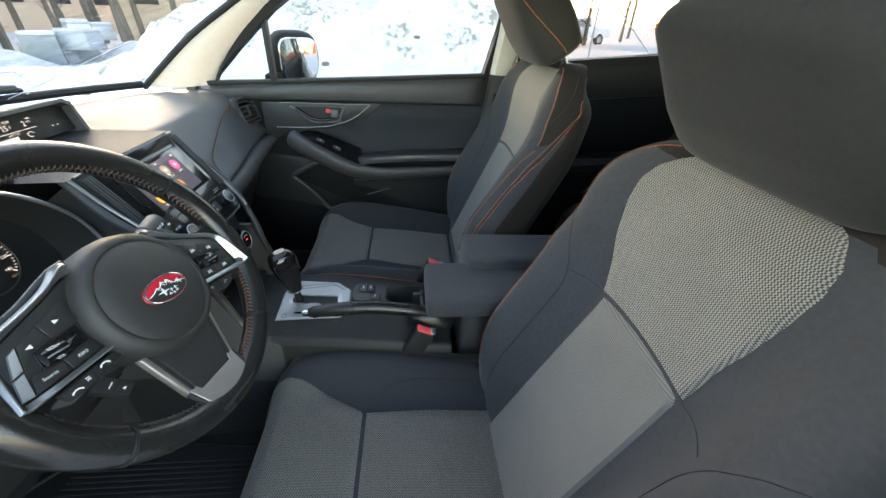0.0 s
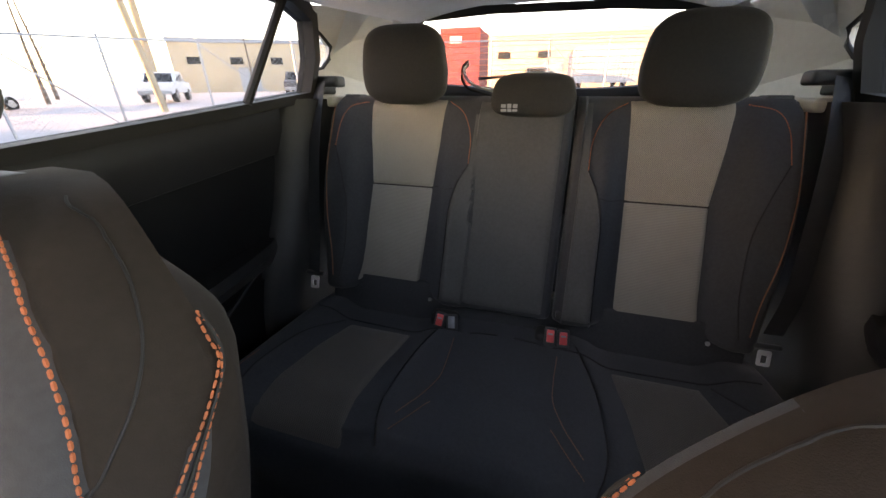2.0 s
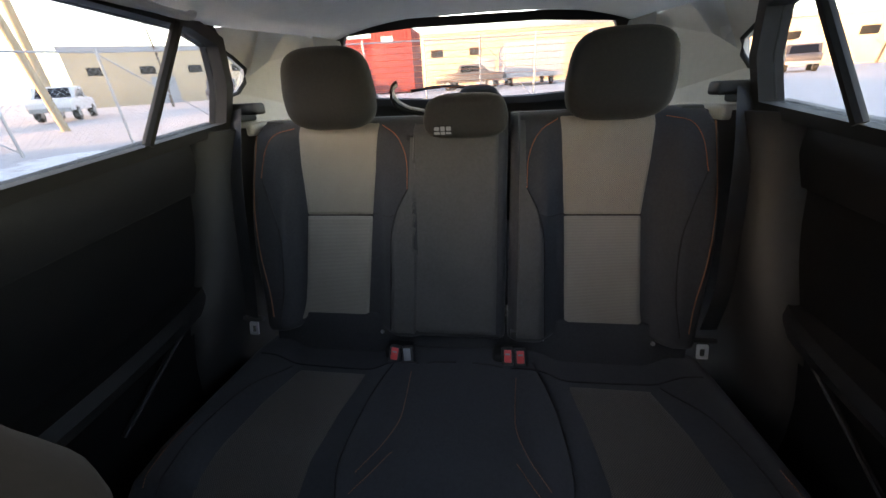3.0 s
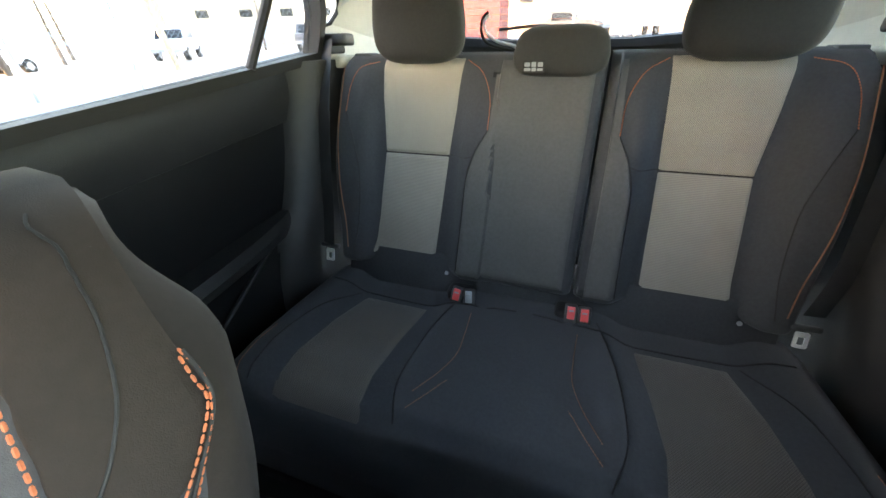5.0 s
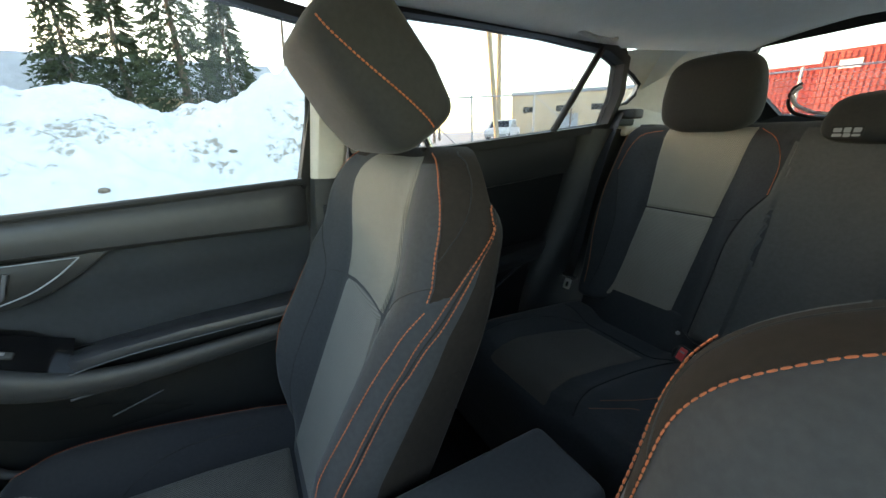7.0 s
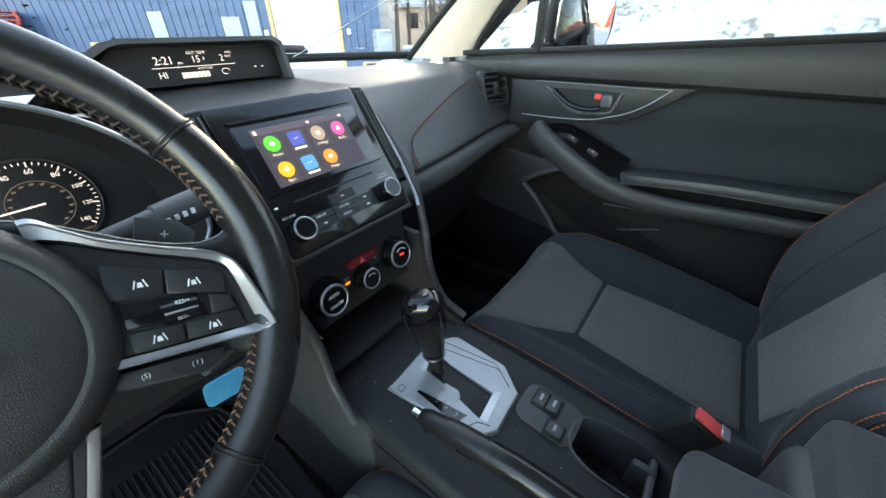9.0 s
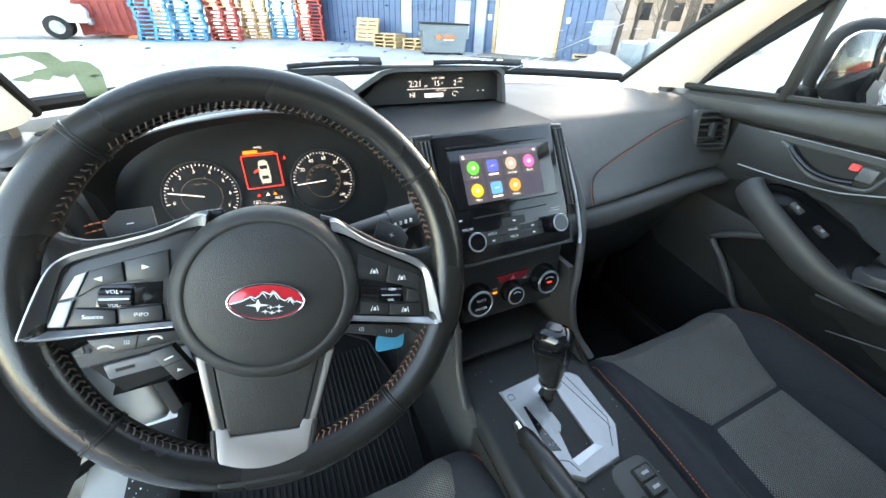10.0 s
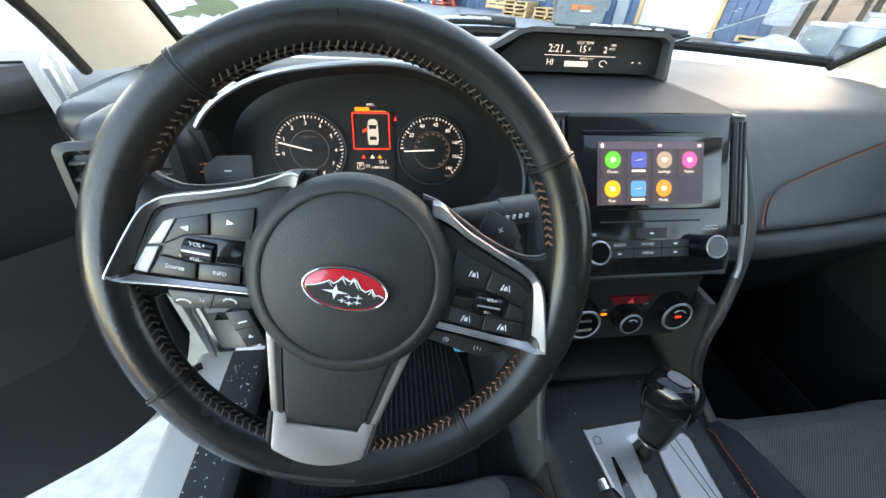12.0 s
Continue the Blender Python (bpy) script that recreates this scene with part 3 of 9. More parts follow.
        part("seat_rail", rbox((0.04, 0.56, 0.03), (s * 0.19, -0.24, 0.345), 0.004), "steel", seat)
        part("recliner_cover", rbox((0.028, 0.13, 0.16), (s * 0.232, -0.50, 0.52), 0.012, 3), "plastic", seat)
    lean = T(-0.018 * k, -0.672, 1.224) @ Matrix.Rotation(radians(-36), 4, 'X')
    hh, hd = [(0, 0.144), (0.08, 0.150), (0.20, 0.142)], [(0, 0.058), (0.08, 0.064), (0.20, 0.056)]
    hb = pillow(0.0, 0.205, hh, [(0, 0), (0.2, 0.0)], hd, n=34, sharp=12, power=4.2)
    bmesh.ops.transform(hb, matrix=lean, verts=hb.verts)
    hr = part("headrest", hb, "cloth_head", seat, "charcoal cloth headrest")
    for s in (1, -1):
        pts = []
        for i in range(34):
            z = 0.018 + 0.17 * i / 33
            t = abs(2 * z / 0.205 - 1)
            hw = table(hh, z) * (0.25 + 0.75 * max(0.12, (1 - t ** 12) ** 0.45))
            d = table(hd, z) * max(0.1, (1 - t ** 11) ** 0.5)
            f = lerp(-0.12, 0.80, ease(-0.15, 1.1, z / 0.205))
            pts.append(lean @ V(s * (hw + 0.0008) * (1 - abs(f) ** 4.2) ** (1 / 4.2), (d + 0.0008) * f, z))
        part("headrest_stitching", stitch_mesh(pts, r=0.0012), "thread", hr, "orange stitched seam")
        part("headrest_post", tube([V(s * 0.062 - 0.012 * k, -0.722, 1.17), V(s * 0.062 - 0.012 * k, -0.684, 1.245)], 0.006, 12), "chrome", seat, "chrome headrest post")
        part("post_sleeve", rbox((0.034, 0.030, 0.012), (s * 0.062 - 0.012 * k, -0.706, 1.208), 0.005, 3), "plastic", seat)
    return seat


passenger_seat = front_seat(SEAT_X, 1)
driver_seat = front_seat(-0.358, -1)
for ob in driver_seat.children:
    # the driver's back is set lower and reclined a little further
    zs = [v.co.z for v in ob.data.vertices]
    if sum(zs) / len(zs) > 0.33:
        ob.matrix_basis = T(-0.020, -0.008, -0.048) @ ob.matrix_basis
        if ob.name.startswith("headrest") and "post" not in ob.name:
            ob.location += V(0.0, -0.047, -0.004)
    elif "cushion" in ob.name or ob.name.startswith("seam"):
        ob.matrix_basis = T(0, -0.042, -0.022) @ ob.matrix_basis
tagged(passenger_seat, "charcoal cloth passenger seat with grey knit panels and orange stitching")
tagged(driver_seat, "charcoal cloth driver's seat with grey knit panels and orange stitching")

# ---- rear seat ----
def rear_centre(z):
    return -1.418 - 0.30 * (z - 0.72)


def rear_front(x, z, x0, x1):
    a = abs(abs(x) - 0.345)
    y = rear_centre(z) + 0.044 * ease(0.100, 0.165, a) * (1 - 0.6 * ease(1.03, 1.26, z))
    if abs(x) < 0.13:
        y = rear_centre(z) + 0.036
    d = min(x - x0, x1 - x)
    e = max(0, 1 - d / 0.022)
    y -= 0.028 * (1 - math.sqrt(max(0, 1 - min(1, e) ** 2)))
    t = max(0, (z - 1.222) / 0.042)
    b = max(0, (0.75 - z) / 0.03)
    return y - 0.05 * (1 - math.sqrt(max(0, 1 - min(1, t) ** 2))) - 0.03 * (1 - math.sqrt(max(0, 1 - min(1, b) ** 2)))


def rear_edge(x, z):
    """Pulls the outboard edge in towards the seat's foot and shoulder."""
    k = 1 - 0.045 * (1 - ease(0.72, 1.0, z)) - 0.03 * ease(1.20, 1.265, z)
    return x * k if abs(x) > 0.4 else x


def rear_back_body(x0, x1):
    rings = []
    for j in range(41):
        z = 0.72 + 0.545 * (0.5 - 0.5 * math.cos(math.pi * j / 40))
        a, b = rear_edge(x0, z), rear_edge(x1, z)
        n = 48
        xs = [lerp(a, b, 0.5 - 0.5 * math.cos(math.pi * i / n)) for i in range(n + 1)]
        ring = [V(x, rear_front(x, z, a, b), z) for x in xs]
        ring += [V(x, rear_centre(z) - 0.10, z) for x in (lerp(b, a, 0.03), lerp(b, a, 0.3), lerp(b, a, 0.7), lerp(b, a, 0.97))]
        rings.append(ring)
    return loft(rings)


def rear_patch(z0, z1, left, right, x0, x1, lift=0.004):
    def fn(u, v):
        z = lerp(z0, z1, v)
        x = lerp(table(left, z), table(right, z), u)
        edge = min(1, min(u, 1 - u) * 22, min(v, 1 - v) * 22)
        return V(x, rear_front(x, z, x0, x1) - 0.0012 + (lift + 0.0012) * math.sin(edge * math.pi / 2), z)
    return sheet(fn, 44, 96)


def rear_line(pts, x0, x1, n=36, lift=0.001):
    return [V(p[0], rear_front(p[0], p[2], x0, x1) + lift, p[2]) for p in smooth_path([(x, 0, z) for x, z in pts], n)]


def rear_back(x0, x1, side, label):
    th = thing("rear_car_seat", label, "car seat", "rear seat backs", at=((x0 + x1) / 2, -1.48, 0.60))
    s = side
    part("backrest", rear_back_body(x0, x1), "cloth", th)
    order = lambda a, b: (a, b) if s > 0 else (b, a)
    tabs = ([(0.73, s * 0.272), (1.03, s * 0.250), (1.26, s * 0.228)], [(0.73, s * 0.470), (0.80, s * 0.455), (1.03, s * 0.438), (1.16, s * 0.452), (1.26, s * 0.456)])
    if s < 0:
        tabs = ([(0.73, -0.253), (1.03, -0.241), (1.26, -0.226)], [(0.73, -0.446), (0.80, -0.436), (1.03, -0.424), (1.16, -0.440), (1.26, -0.448)])
    lo, hi = order(*tabs)
    ends = order([(0.73, (x0 if s > 0 else x1) + s * 0.022), (1.26, (x0 if s > 0 else x1) + s * 0.022)], [(0.745, s * 0.199), (0.85, s * 0.195), (0.98, s * 0.191), (1.05, s * 0.174), (1.10, s * 0.147), (1.25, s * 0.143)])
    # middle panel's stronger light is put into its cloth colour
    part("centre_panel", rear_patch(0.738, 1.252, *ends, x0, x1, lift=0.0050), "cloth_rear_lit", th, "charcoal cloth middle panel")
    part("upper_back_panel", rear_patch(1.0265, 1.255, lo, hi, x0, x1), "mesh_rear", th, "grey knit panel")
    part("lower_back_panel", rear_patch(0.745, 1.0265, lo, hi, x0, x1), "mesh_rear_low", th, "grey knit panel")
    la, ra = table(lo, 1.0265), table(hi, 1.0265)
    part("panel_seam", tube([V(x, rear_front(x, 1.0265, x0, x1) - 0.0002, 1.0265) for x in [lerp(la, ra, k / 10) for k in range(11)]], 0.0013, 6), "cloth_side", th)
    part("outer_stitching", stitch_mesh(rear_line([(s * 0.468, 1.248), (s * 0.515, 1.235), (s * 0.540, 1.195), (s * 0.549, 1.13)], x0, x1)), "thread", th, "orange stitched seam")
    part("inner_stitching", stitch_mesh(rear_line([(s * 0.222, 1.250), (s * 0.178, 1.225), (s * 0.152, 1.17), (s * 0.148, 1.10)], x0, x1)), "thread", th, "orange stitched seam")
    part("piping", tube(rear_line([(s * 0.566, 1.235), (s * 0.570, 1.10), (s * 0.560, 0.95), (s * 0.538, 0.84), (s * 0.530, 0.77)], x0, x1, 36, 0.0), 0.0016, 6), "thread_dim", th)
    part("seam", tube(rear_line([(s * 0.148, 1.10), (s * 0.175, 1.05), (s * 0.192, 0.98), (s * 0.196, 0.85), (s * 0.200, 0.745)], x0, x1, 30, 0.002), 0.0016, 6), "dark", th)
    part("seam", tube(rear_line([(s * 0.549, 1.13), (s * 0.520, 1.06), (s * 0.500, 0.98), (s * 0.498, 0.85), (s * 0.510, 0.76)], x0, x1, 30, 0.0), 0.0016, 6), "dark", th)
    part("seam", tube(rear_line([(s * 0.250, 1.03), (s * 0.21, 1.03), (s * 0.18, 1.04)], x0, x1, 12, 0.0), 0.0014, 6), "dark", th)
    hx = s * 0.352
    hr = pillow(1.242, 1.436, [(1.24, 0.116), (1.33, 0.119), (1.44, 0.104)], [(1.25, -1.582), (1.46, -1.572)], [(1.25, 0.055), (1.46, 0.048)], n=22)
    bmesh.ops.translate(hr, vec=(hx, 0, 0), verts=hr.verts)
    h = part("headrest", hr, "cloth_head", th, "black cloth headrest")
    for k in (-0.055, 0.055):
        part("headrest_post", tube([V(hx + k, -1.60, 1.20), V(hx + k, -1.595, 1.30)], 0.006, 10), "chrome", th)
    part("seat_release", rbox((0.05, 0.05, 0.012), (s * 0.53, -1.62, 1.262), 0.004), "plastic", th)
    return th


wide_back = rear_back(-0.102, 0.585, 1, "black cloth rear seat back with grey knit panel")
rear_back(-0.580, -0.108, -1, "black cloth rear seat back with grey knit panel")
ch = pillow(1.215, 1.318, [(1.21, 0.096), (1.26, 0.104), (1.32, 0.092)], [(1.22, -1.535), (1.335, -1.585)], [(1.22, 0.034), (1.335, 0.05)], n=18)
bmesh.ops.translate(ch, vec=(0.002, 0, 0), verts=ch.verts)
centre_head = part("centre_headrest", ch, "cloth_head", wide_back, "low black cloth centre headrest")
tag_m = plane_axes((0.052, -1.497, 1.238), (-1, 0, 0), (0, -0.25, 1))
part("tag", prism(rrect(0.046, 0.024, 0.002), 0.0008, tag_m), "dark", centre_head)
for k, (dx, dy, w, h) in enumerate(((-0.014, 0.004, 0.012, 0.008), (0.0, 0.004, 0.010, 0.010), (0.014, 0.004, 0.011, 0.009), (-0.013, -0.006, 0.014, 0.006), (0.001, -0.006, 0.010, 0.007), (0.014, -0.006, 0.012, 0.005))):
    part("tag_mark", prism(rrect(w, h, 0.001, 2), 0.0006, tag_m @ T(dx, dy, 0.0008)), "grey_print", centre_head)

RC_Z = [(-1.43, 0.655), (-1.38, 0.664), (-1.20, 0.676), (-1.05, 0.684), (-0.98, 0.676), (-0.945, 0.645), (-0.93, 0.59), (-0.925, 0.53)]


def rear_top(x, y):
    a = abs(abs(x) - 0.345)
    z = table(RC_Z, y) + 0.026 * ease(0.095, 0.17, a)
    if abs(x) < 0.14:
        z = table(RC_Z, y) + 0.026 - 0.010 * math.exp(-((abs(x) - 0.103) / 0.012) ** 2)
    e = max(0, 1 - (0.60 - abs(x)) / 0.06)
    return z - 0.05 * (1 - math.sqrt(max(0, 1 - min(1, e) ** 2)))


def bench_body():
    rings = []
    for j in range(45):
        y = -1.43 + 0.505 * (1 - (1 - j / 44) ** 1.5)
        xs = [0.60 * math.sin((i / 64 - 0.5) * math.pi) for i in range(65)]
        rings.append([V(x, y, rear_top(x, y)) for x in xs] + [V(x, y, 0.42) for x in (0.58, 0.3, 0.0, -0.3, -0.58)])
    return loft(rings)


def bench_patch(y0, y1, left, right, lift=0.004):
    def fn(u, v):
        y = lerp(y0, y1, v)
        x = lerp(table(left, y), table(right, y), u)
        edge = min(1, min(u, 1 - u) * 10, min(v, 1 - v) * 12)
        return V(x, y, rear_top(x, y) - 0.003 + (lift + 0.003) * math.sin(edge * math.pi / 2))
    return sheet(fn, 18, 22)


bench = thing("rear_bench_cushion", "black cloth rear bench cushion with dark knit seating panels", "car seat", at=(0, -1.17, 0.34))
part("cushion", bench_body(), "cloth", bench)
part("cushion_base", rbox((1.14, 0.46, 0.10), (0, -1.19, 0.385), 0.01), "carpet", bench)
for s in (1, -1):
    inn = [(-1.30, s * 0.240), (-1.18, s * 0.258), (-1.05, s * 0.266), (-1.0, s * 0.262), (-0.945, s * 0.246)]
    out = [(-1.30, s * 0.435), (-1.18, s * 0.462), (-1.05, s * 0.472), (-0.945, s * 0.468)]
    a, b = (inn, out) if s > 0 else (out, inn)
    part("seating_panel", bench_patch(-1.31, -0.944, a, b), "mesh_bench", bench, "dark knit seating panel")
    line = lambda pts, s=s: [V(p[0], p[1], rear_top(p[0], p[1]) + 0.001) for p in smooth_path([(s * x, y, 0) for x, y in pts], 40)]
    part("stitching", stitch_mesh(line([(0.126, -1.29), (0.119, -1.20), (0.119, -1.135), (0.140, -1.07), (0.170, -1.02)]), r=0.0010), "thread_dim", bench)
    part("stitching", stitch_mesh(line([(0.103, -1.09), (0.130, -1.04), (0.170, -0.985)]), r=0.0010), "thread_dim", bench)
    part("seam", tube(line([(0.103, -1.39), (0.103, -1.2), (0.104, -1.09), (0.100, -0.95)]), 0.0022, 6), "dark", bench)
    part("seam", tube(line([(0.170, -1.35), (0.205, -1.2), (0.212, -1.05), (0.185, -0.96)]), 0.0018, 6), "dark", bench)
    part("seam", tube(line([(0.02, -1.335), (0.25, -1.318), (0.48, -1.325), (0.55, -1.33)]), 0.0022, 6), "dark", bench)
    part("seam", tube(line([(0.455, -1.31), (0.505, -1.20), (0.525, -1.08), (0.520, -0.96)]), 0.0018, 6), "dark", bench)
    part("stitching", stitch_mesh(line([(0.556, -1.10), (0.560, -1.02), (0.552, -0.965)]), r=0.0009), "thread_dim", bench)
apron = thing("seat_apron", "black carpet strip with child seat anchor buttons", "trim", at=(0, -1.42, 0.66))
part("strip", rbox((1.10, 0.03, 0.13), (0, 0, 0), 0.01, 3, T(0, -1.425, 0.705) @ Matrix.Rotation(radians(16), 4, 'X')), "cloth", apron)
for x in (0.500, 0.228, -0.197, -0.463):
    part("anchor_button", disc(0.0055, 0.004, plane_axes((x, -1.4035, 0.727), (-1, 0, 0), (0, -0.28, 1)), 16, 0.0015), "steel", apron, "small grey round button")

# rear belts and buckles
def ribbon(pts, width, up, thick=0.0012):
    return tube(smooth_path(pts, 30), width / 2, 8, flat=thick * 2 / width, up=up)


for s, y0, z0 in ((1, -1.358, 0.766), (-1, -1.385, 0.736)):
    x = 0.572 if s > 0 else -0.567
    b = thing("rear_seat_belt", "black rear seat belt with steel tongue hanging beside the seat", "seat belt", "rear seat belts", at=(x, y0, 0.70))
    part("webbing", ribbon([(s * 0.612, -1.56, 1.30), (s * 0.598, -1.48, 1.15), (s * 0.588, -1.425, 0.98), (s * 0.580, -1.395, 0.88), (x + s * 0.002, y0 - 0.004, 0.785)], 0.046, (s * 0.3, 1, 0.2)), "belt", b)
    tm = plane_axes((x, y0, z0 - 0.012), (-1, 0, 0), (0, -0.3, 1))
    # tongue's bright reflection comes from its pale colour
    part("tongue", frame_ring([tm @ V(px, py, 0) for px, py in rrect(0.026, 0.036, 0.004, 4)], [tm @ V(px, py - 0.002, 0) for px, py in rrect(0.012, 0.018, 0.002, 4)], 0.003, tm.to_3x3() @ V(0, 0, 1)), "steel_lit", b, "steel belt tongue")
    part("tongue_cover", rbox((0.058, 0.012, 0.016), (0, 0.028, 0), 0.004, 3, tm @ T(0, 0, 0)), "plastic", b)
    part("belt_guide", rbox((0.075, 0.05, 0.03), (s * 0.602, -1.60, 1.302), 0.008, 3), "plastic", b)


def buckle(x, y, z, face, label, tilt=0.0, name="rear_buckle"):
    b = thing(name, label, "buckle", "rear buckles", at=(x, y, z - 0.05))
    m = plane_axes((x, y, z), (-1, 0, 0), (0, -0.35, 1)) @ Matrix.Rotation(radians(tilt), 4, 'Z')
    part("housing", rbox((0.030, 0.062, 0.018), (0, -0.012, -0.011), 0.005, 3, m), "plastic", b)
    part("button", rbox((0.018, 0.032, 0.005), (0, 0.0, -0.001), 0.002, 2, m), face, b, "red release button" if face == "red" else "grey release button")
    part("button_bar", rbox((0.011, 0.004, 0.0015), (0, 0.006, 0.0018), 0, 1, m), "grey_print", b)
    part("strap", rbox((0.024, 0.05, 0.004), (0, -0.06, -0.013), 0.001, 1, m), "belt", b)
    return b


buckle(0.178, -1.332, 0.713, "red", "black seat belt buckle with red button", -8)
buckle(0.145, -1.332, 0.712, "silver_dull", "black seat belt buckle with grey button", 6)
buckle(-0.108, -1.342, 0.715, "red", "black seat belt buckle with red button", 2)
buckle(-0.139, -1.342, 0.714, "red", "black seat belt buckle with red button", 4)
for x in (0.175, -0.108):
    pocket = thing("buckle_pocket", "black moulded buckle pocket in the bench", "trim", "buckle pockets", at=(x, -1.38, 0.67))
    part("pocket", rbox((0.075, 0.05, 0.04), (x, -1.375, 0.690), 0.012, 3), "dark", pocket)
    part("clip", rbox((0.022, 0.018, 0.020), (x - 0.018, -1.395, 0.748), 0.005, 2), "plastic", pocket)
hook = thing("coat_hook", "white and black curved plastic hanger hook behind the seat", "hook", at=(0.16, -1.64, 1.26))
part("hook", tube(smooth_path([(0.108, -1.65, 1.272), (0.130, -1.65, 1.280), (0.160, -1.645, 1.287), (0.190, -1.64, 1.305), (0.200, -1.64, 1.33), (0.188, -1.64, 1.345)], 30), 0.006, 10, flat=0.7), "white", hook)
part("hook_edge", tube(smooth_path([(0.118, -1.652, 1.266), (0.150, -1.652, 1.272), (0.19, -1.648, 1.285), (0.208, -1.648, 1.31), (0.205, -1.648, 1.34), (0.19, -1.648, 1.352)], 30), 0.004, 8), "dark", hook)

# ---- cabin shell ----
def tumble(z):
    """Half width of the side glass and door frame at a height."""
    return 0.672 - 0.25 * max(0, z - 1.08)


def offset_loop(pts, d):
    """A closed outline in two dimensions moved outwards by d."""
    n = len(pts)
    area = sum(pts[i][0] * pts[(i + 1) % n][1] - pts[(i + 1) % n][0] * pts[i][1] for i in range(n))
    sg = 1 if area > 0 else -1
    out = []
    for i in range(n):
        p0, p1, p2 = Vector(pts[i - 1]), Vector(pts[i]), Vector(pts[(i + 1) % n])
        n1 = Vector(((p1 - p0).y, -(p1 - p0).x)).normalized() * sg
        n2 = Vector(((p2 - p1).y, -(p2 - p1).x)).normalized() * sg
        m = (n1 + n2)
        m = m / max(0.5, m.length_squared / 2)
        out.append(tuple(p1 + m * d))
    return out


def side3(pts, s, dx=0.0):
    return [V(s * (tumble(z) + dx), y, z) for y, z in pts]


def pane(pts, s, dx, thick, mat, parent, name="pane"):
    n = len(pts)
    bm = bmesh.new()
    a = [bm.verts.new(p) for p in side3(pts, s, dx)]
    b = [bm.verts.new(p) for p in side3(pts, s, dx + thick)]
    bm.faces.new(a)
    bm.faces.new(b[::-1])
    for i in range(n):
        bm.faces.new((a[i], b[i], b[(i + 1) % n], a[(i + 1) % n]))
    ob = part(name, bm, mat, parent, "", smooth=False)
    ob.visible_shadow = False
    return ob


ROOF_W = [(-2.06, 0.52), (-1.6, 0.585), (-0.6, 0.60), (-0.15, 0.575), (-0.05, 0.555)]


def roof_z(x, y):
    w = table(ROOF_W, y)
    a = min(1, abs(x) / w)
    z = 1.535 - 0.055 * a ** 2.6 - 0.02 * ease(-0.35, -0.05, y) + 0.028 * ease(1.3, 2.0, -y)
    return z


ceiling = thing("ceiling", "light grey fabric headliner, gently curved", "headliner", kind="structure", at=(0, -1.0, 1.53))
part("headliner", sheet(lambda u, v: (lambda y: V((2 * u - 1) * table(ROOF_W, y), y, roof_z((2 * u - 1) * table(ROOF_W, y), y)))(lerp(-2.06, -0.05, v)), 28, 40, 0.012), "liner", ceiling)
floor = thing("floor", "black carpeted car floor with tunnel", "floor", kind="structure", at=(0, -0.8, 0.28))
part("carpet", rbox((1.36, 3.35, 0.03), (0, -0.72, 0.285), 0.006), "carpet", floor)
part("tunnel", rbox((0.24, 2.0, 0.22), (0, -0.35, 0.38), 0.06, 4), "carpet", floor)
part("toe_board", sheet(lambda u, v: V(lerp(-0.68, 0.68, u), lerp(0.70, 0.98, v), lerp(0.29, 0.66, v)), 8, 8, 0.02), "carpet", floor)
part("firewall", rbox((1.36, 0.03, 0.40), (0, 0.97, 0.70), 0.005), "dark", floor)
part("cargo_floor", rbox((1.10, 0.78, 0.03), (0, -1.98, 0.72), 0.006), "carpet", floor)
part("heel_kick", rbox((1.2, 0.03, 0.10), (0, -0.93, 0.35), 0.006), "carpet", floor)
for s in (1, -1):
    part("cargo_side", rbox((0.04, 0.75, 0.55), (s * 0.58, -2.0, 0.98), 0.01), "carpet", floor)
mat_d = thing("floor_mat", "black ribbed carpet floor mat with bound edge", "floor mat", at=(-0.37, 0.30, 0.30))
mat_poly = [(-0.23, -0.22), (0.21, -0.22), (0.23, 0.0), (0.19, 0.22), (0.10, 0.30), (-0.12, 0.30), (-0.22, 0.18)]
part("mat", prism(mat_poly, 0.012, T(-0.37, 0.30, 0.301), 0.003), "mat", mat_d)
edge = [V(-0.37 + x, 0.30 + y, 0.314) for x, y in mat_poly]
part("binding", tube(edge, 0.006, 8, closed=True), "dark", mat_d)
for i in range(30):
    part("rib", rbox((0.006, 0.42, 0.003), (-0.37 - 0.19 + i * 0.0128, 0.29, 0.3145), 0.001, 1), "mat", mat_d)
for x, w, h, z, nm in ((-0.27, 0.055, 0.13, 0.47, "accelerator_pedal"), (-0.40, 0.10, 0.07, 0.50, "brake_pedal")):
    pd = thing(nm, "black rubber-faced foot pedal under the dashboard", "pedal", "pedals", at=(x, 0.66, 0.33))
    part("pad", rbox((w, 0.014, h), (0, 0, 0), 0.005, 3, T(x, 0.60, z) @ Matrix.Rotation(radians(-35), 4, 'X')), "rubber", pd)
    part("arm", tube([V(x, 0.62, z), V(x, 0.75, z + 0.12), V(x, 0.80, z + 0.25)], 0.008, 8), "dark", pd)

# pillars
E1 = [(0.664, 0.350, 1.058), (0.661, 0.312, 1.118), (0.658, 0.252, 1.180), (0.645, 0.128, 1.288), (0.622, -0.040, 1.405), (0.603, -0.200, 1.478)]
E2 = [(0.655, 0.570, 1.040), (0.640, 0.480, 1.112), (0.624, 0.365, 1.200), (0.600, 0.235, 1.280), (0.568, 0.040, 1.392), (0.535, -0.110, 1.482)]
e1, e2 = smooth_path(E1, 25), smooth_path(E2, 25)


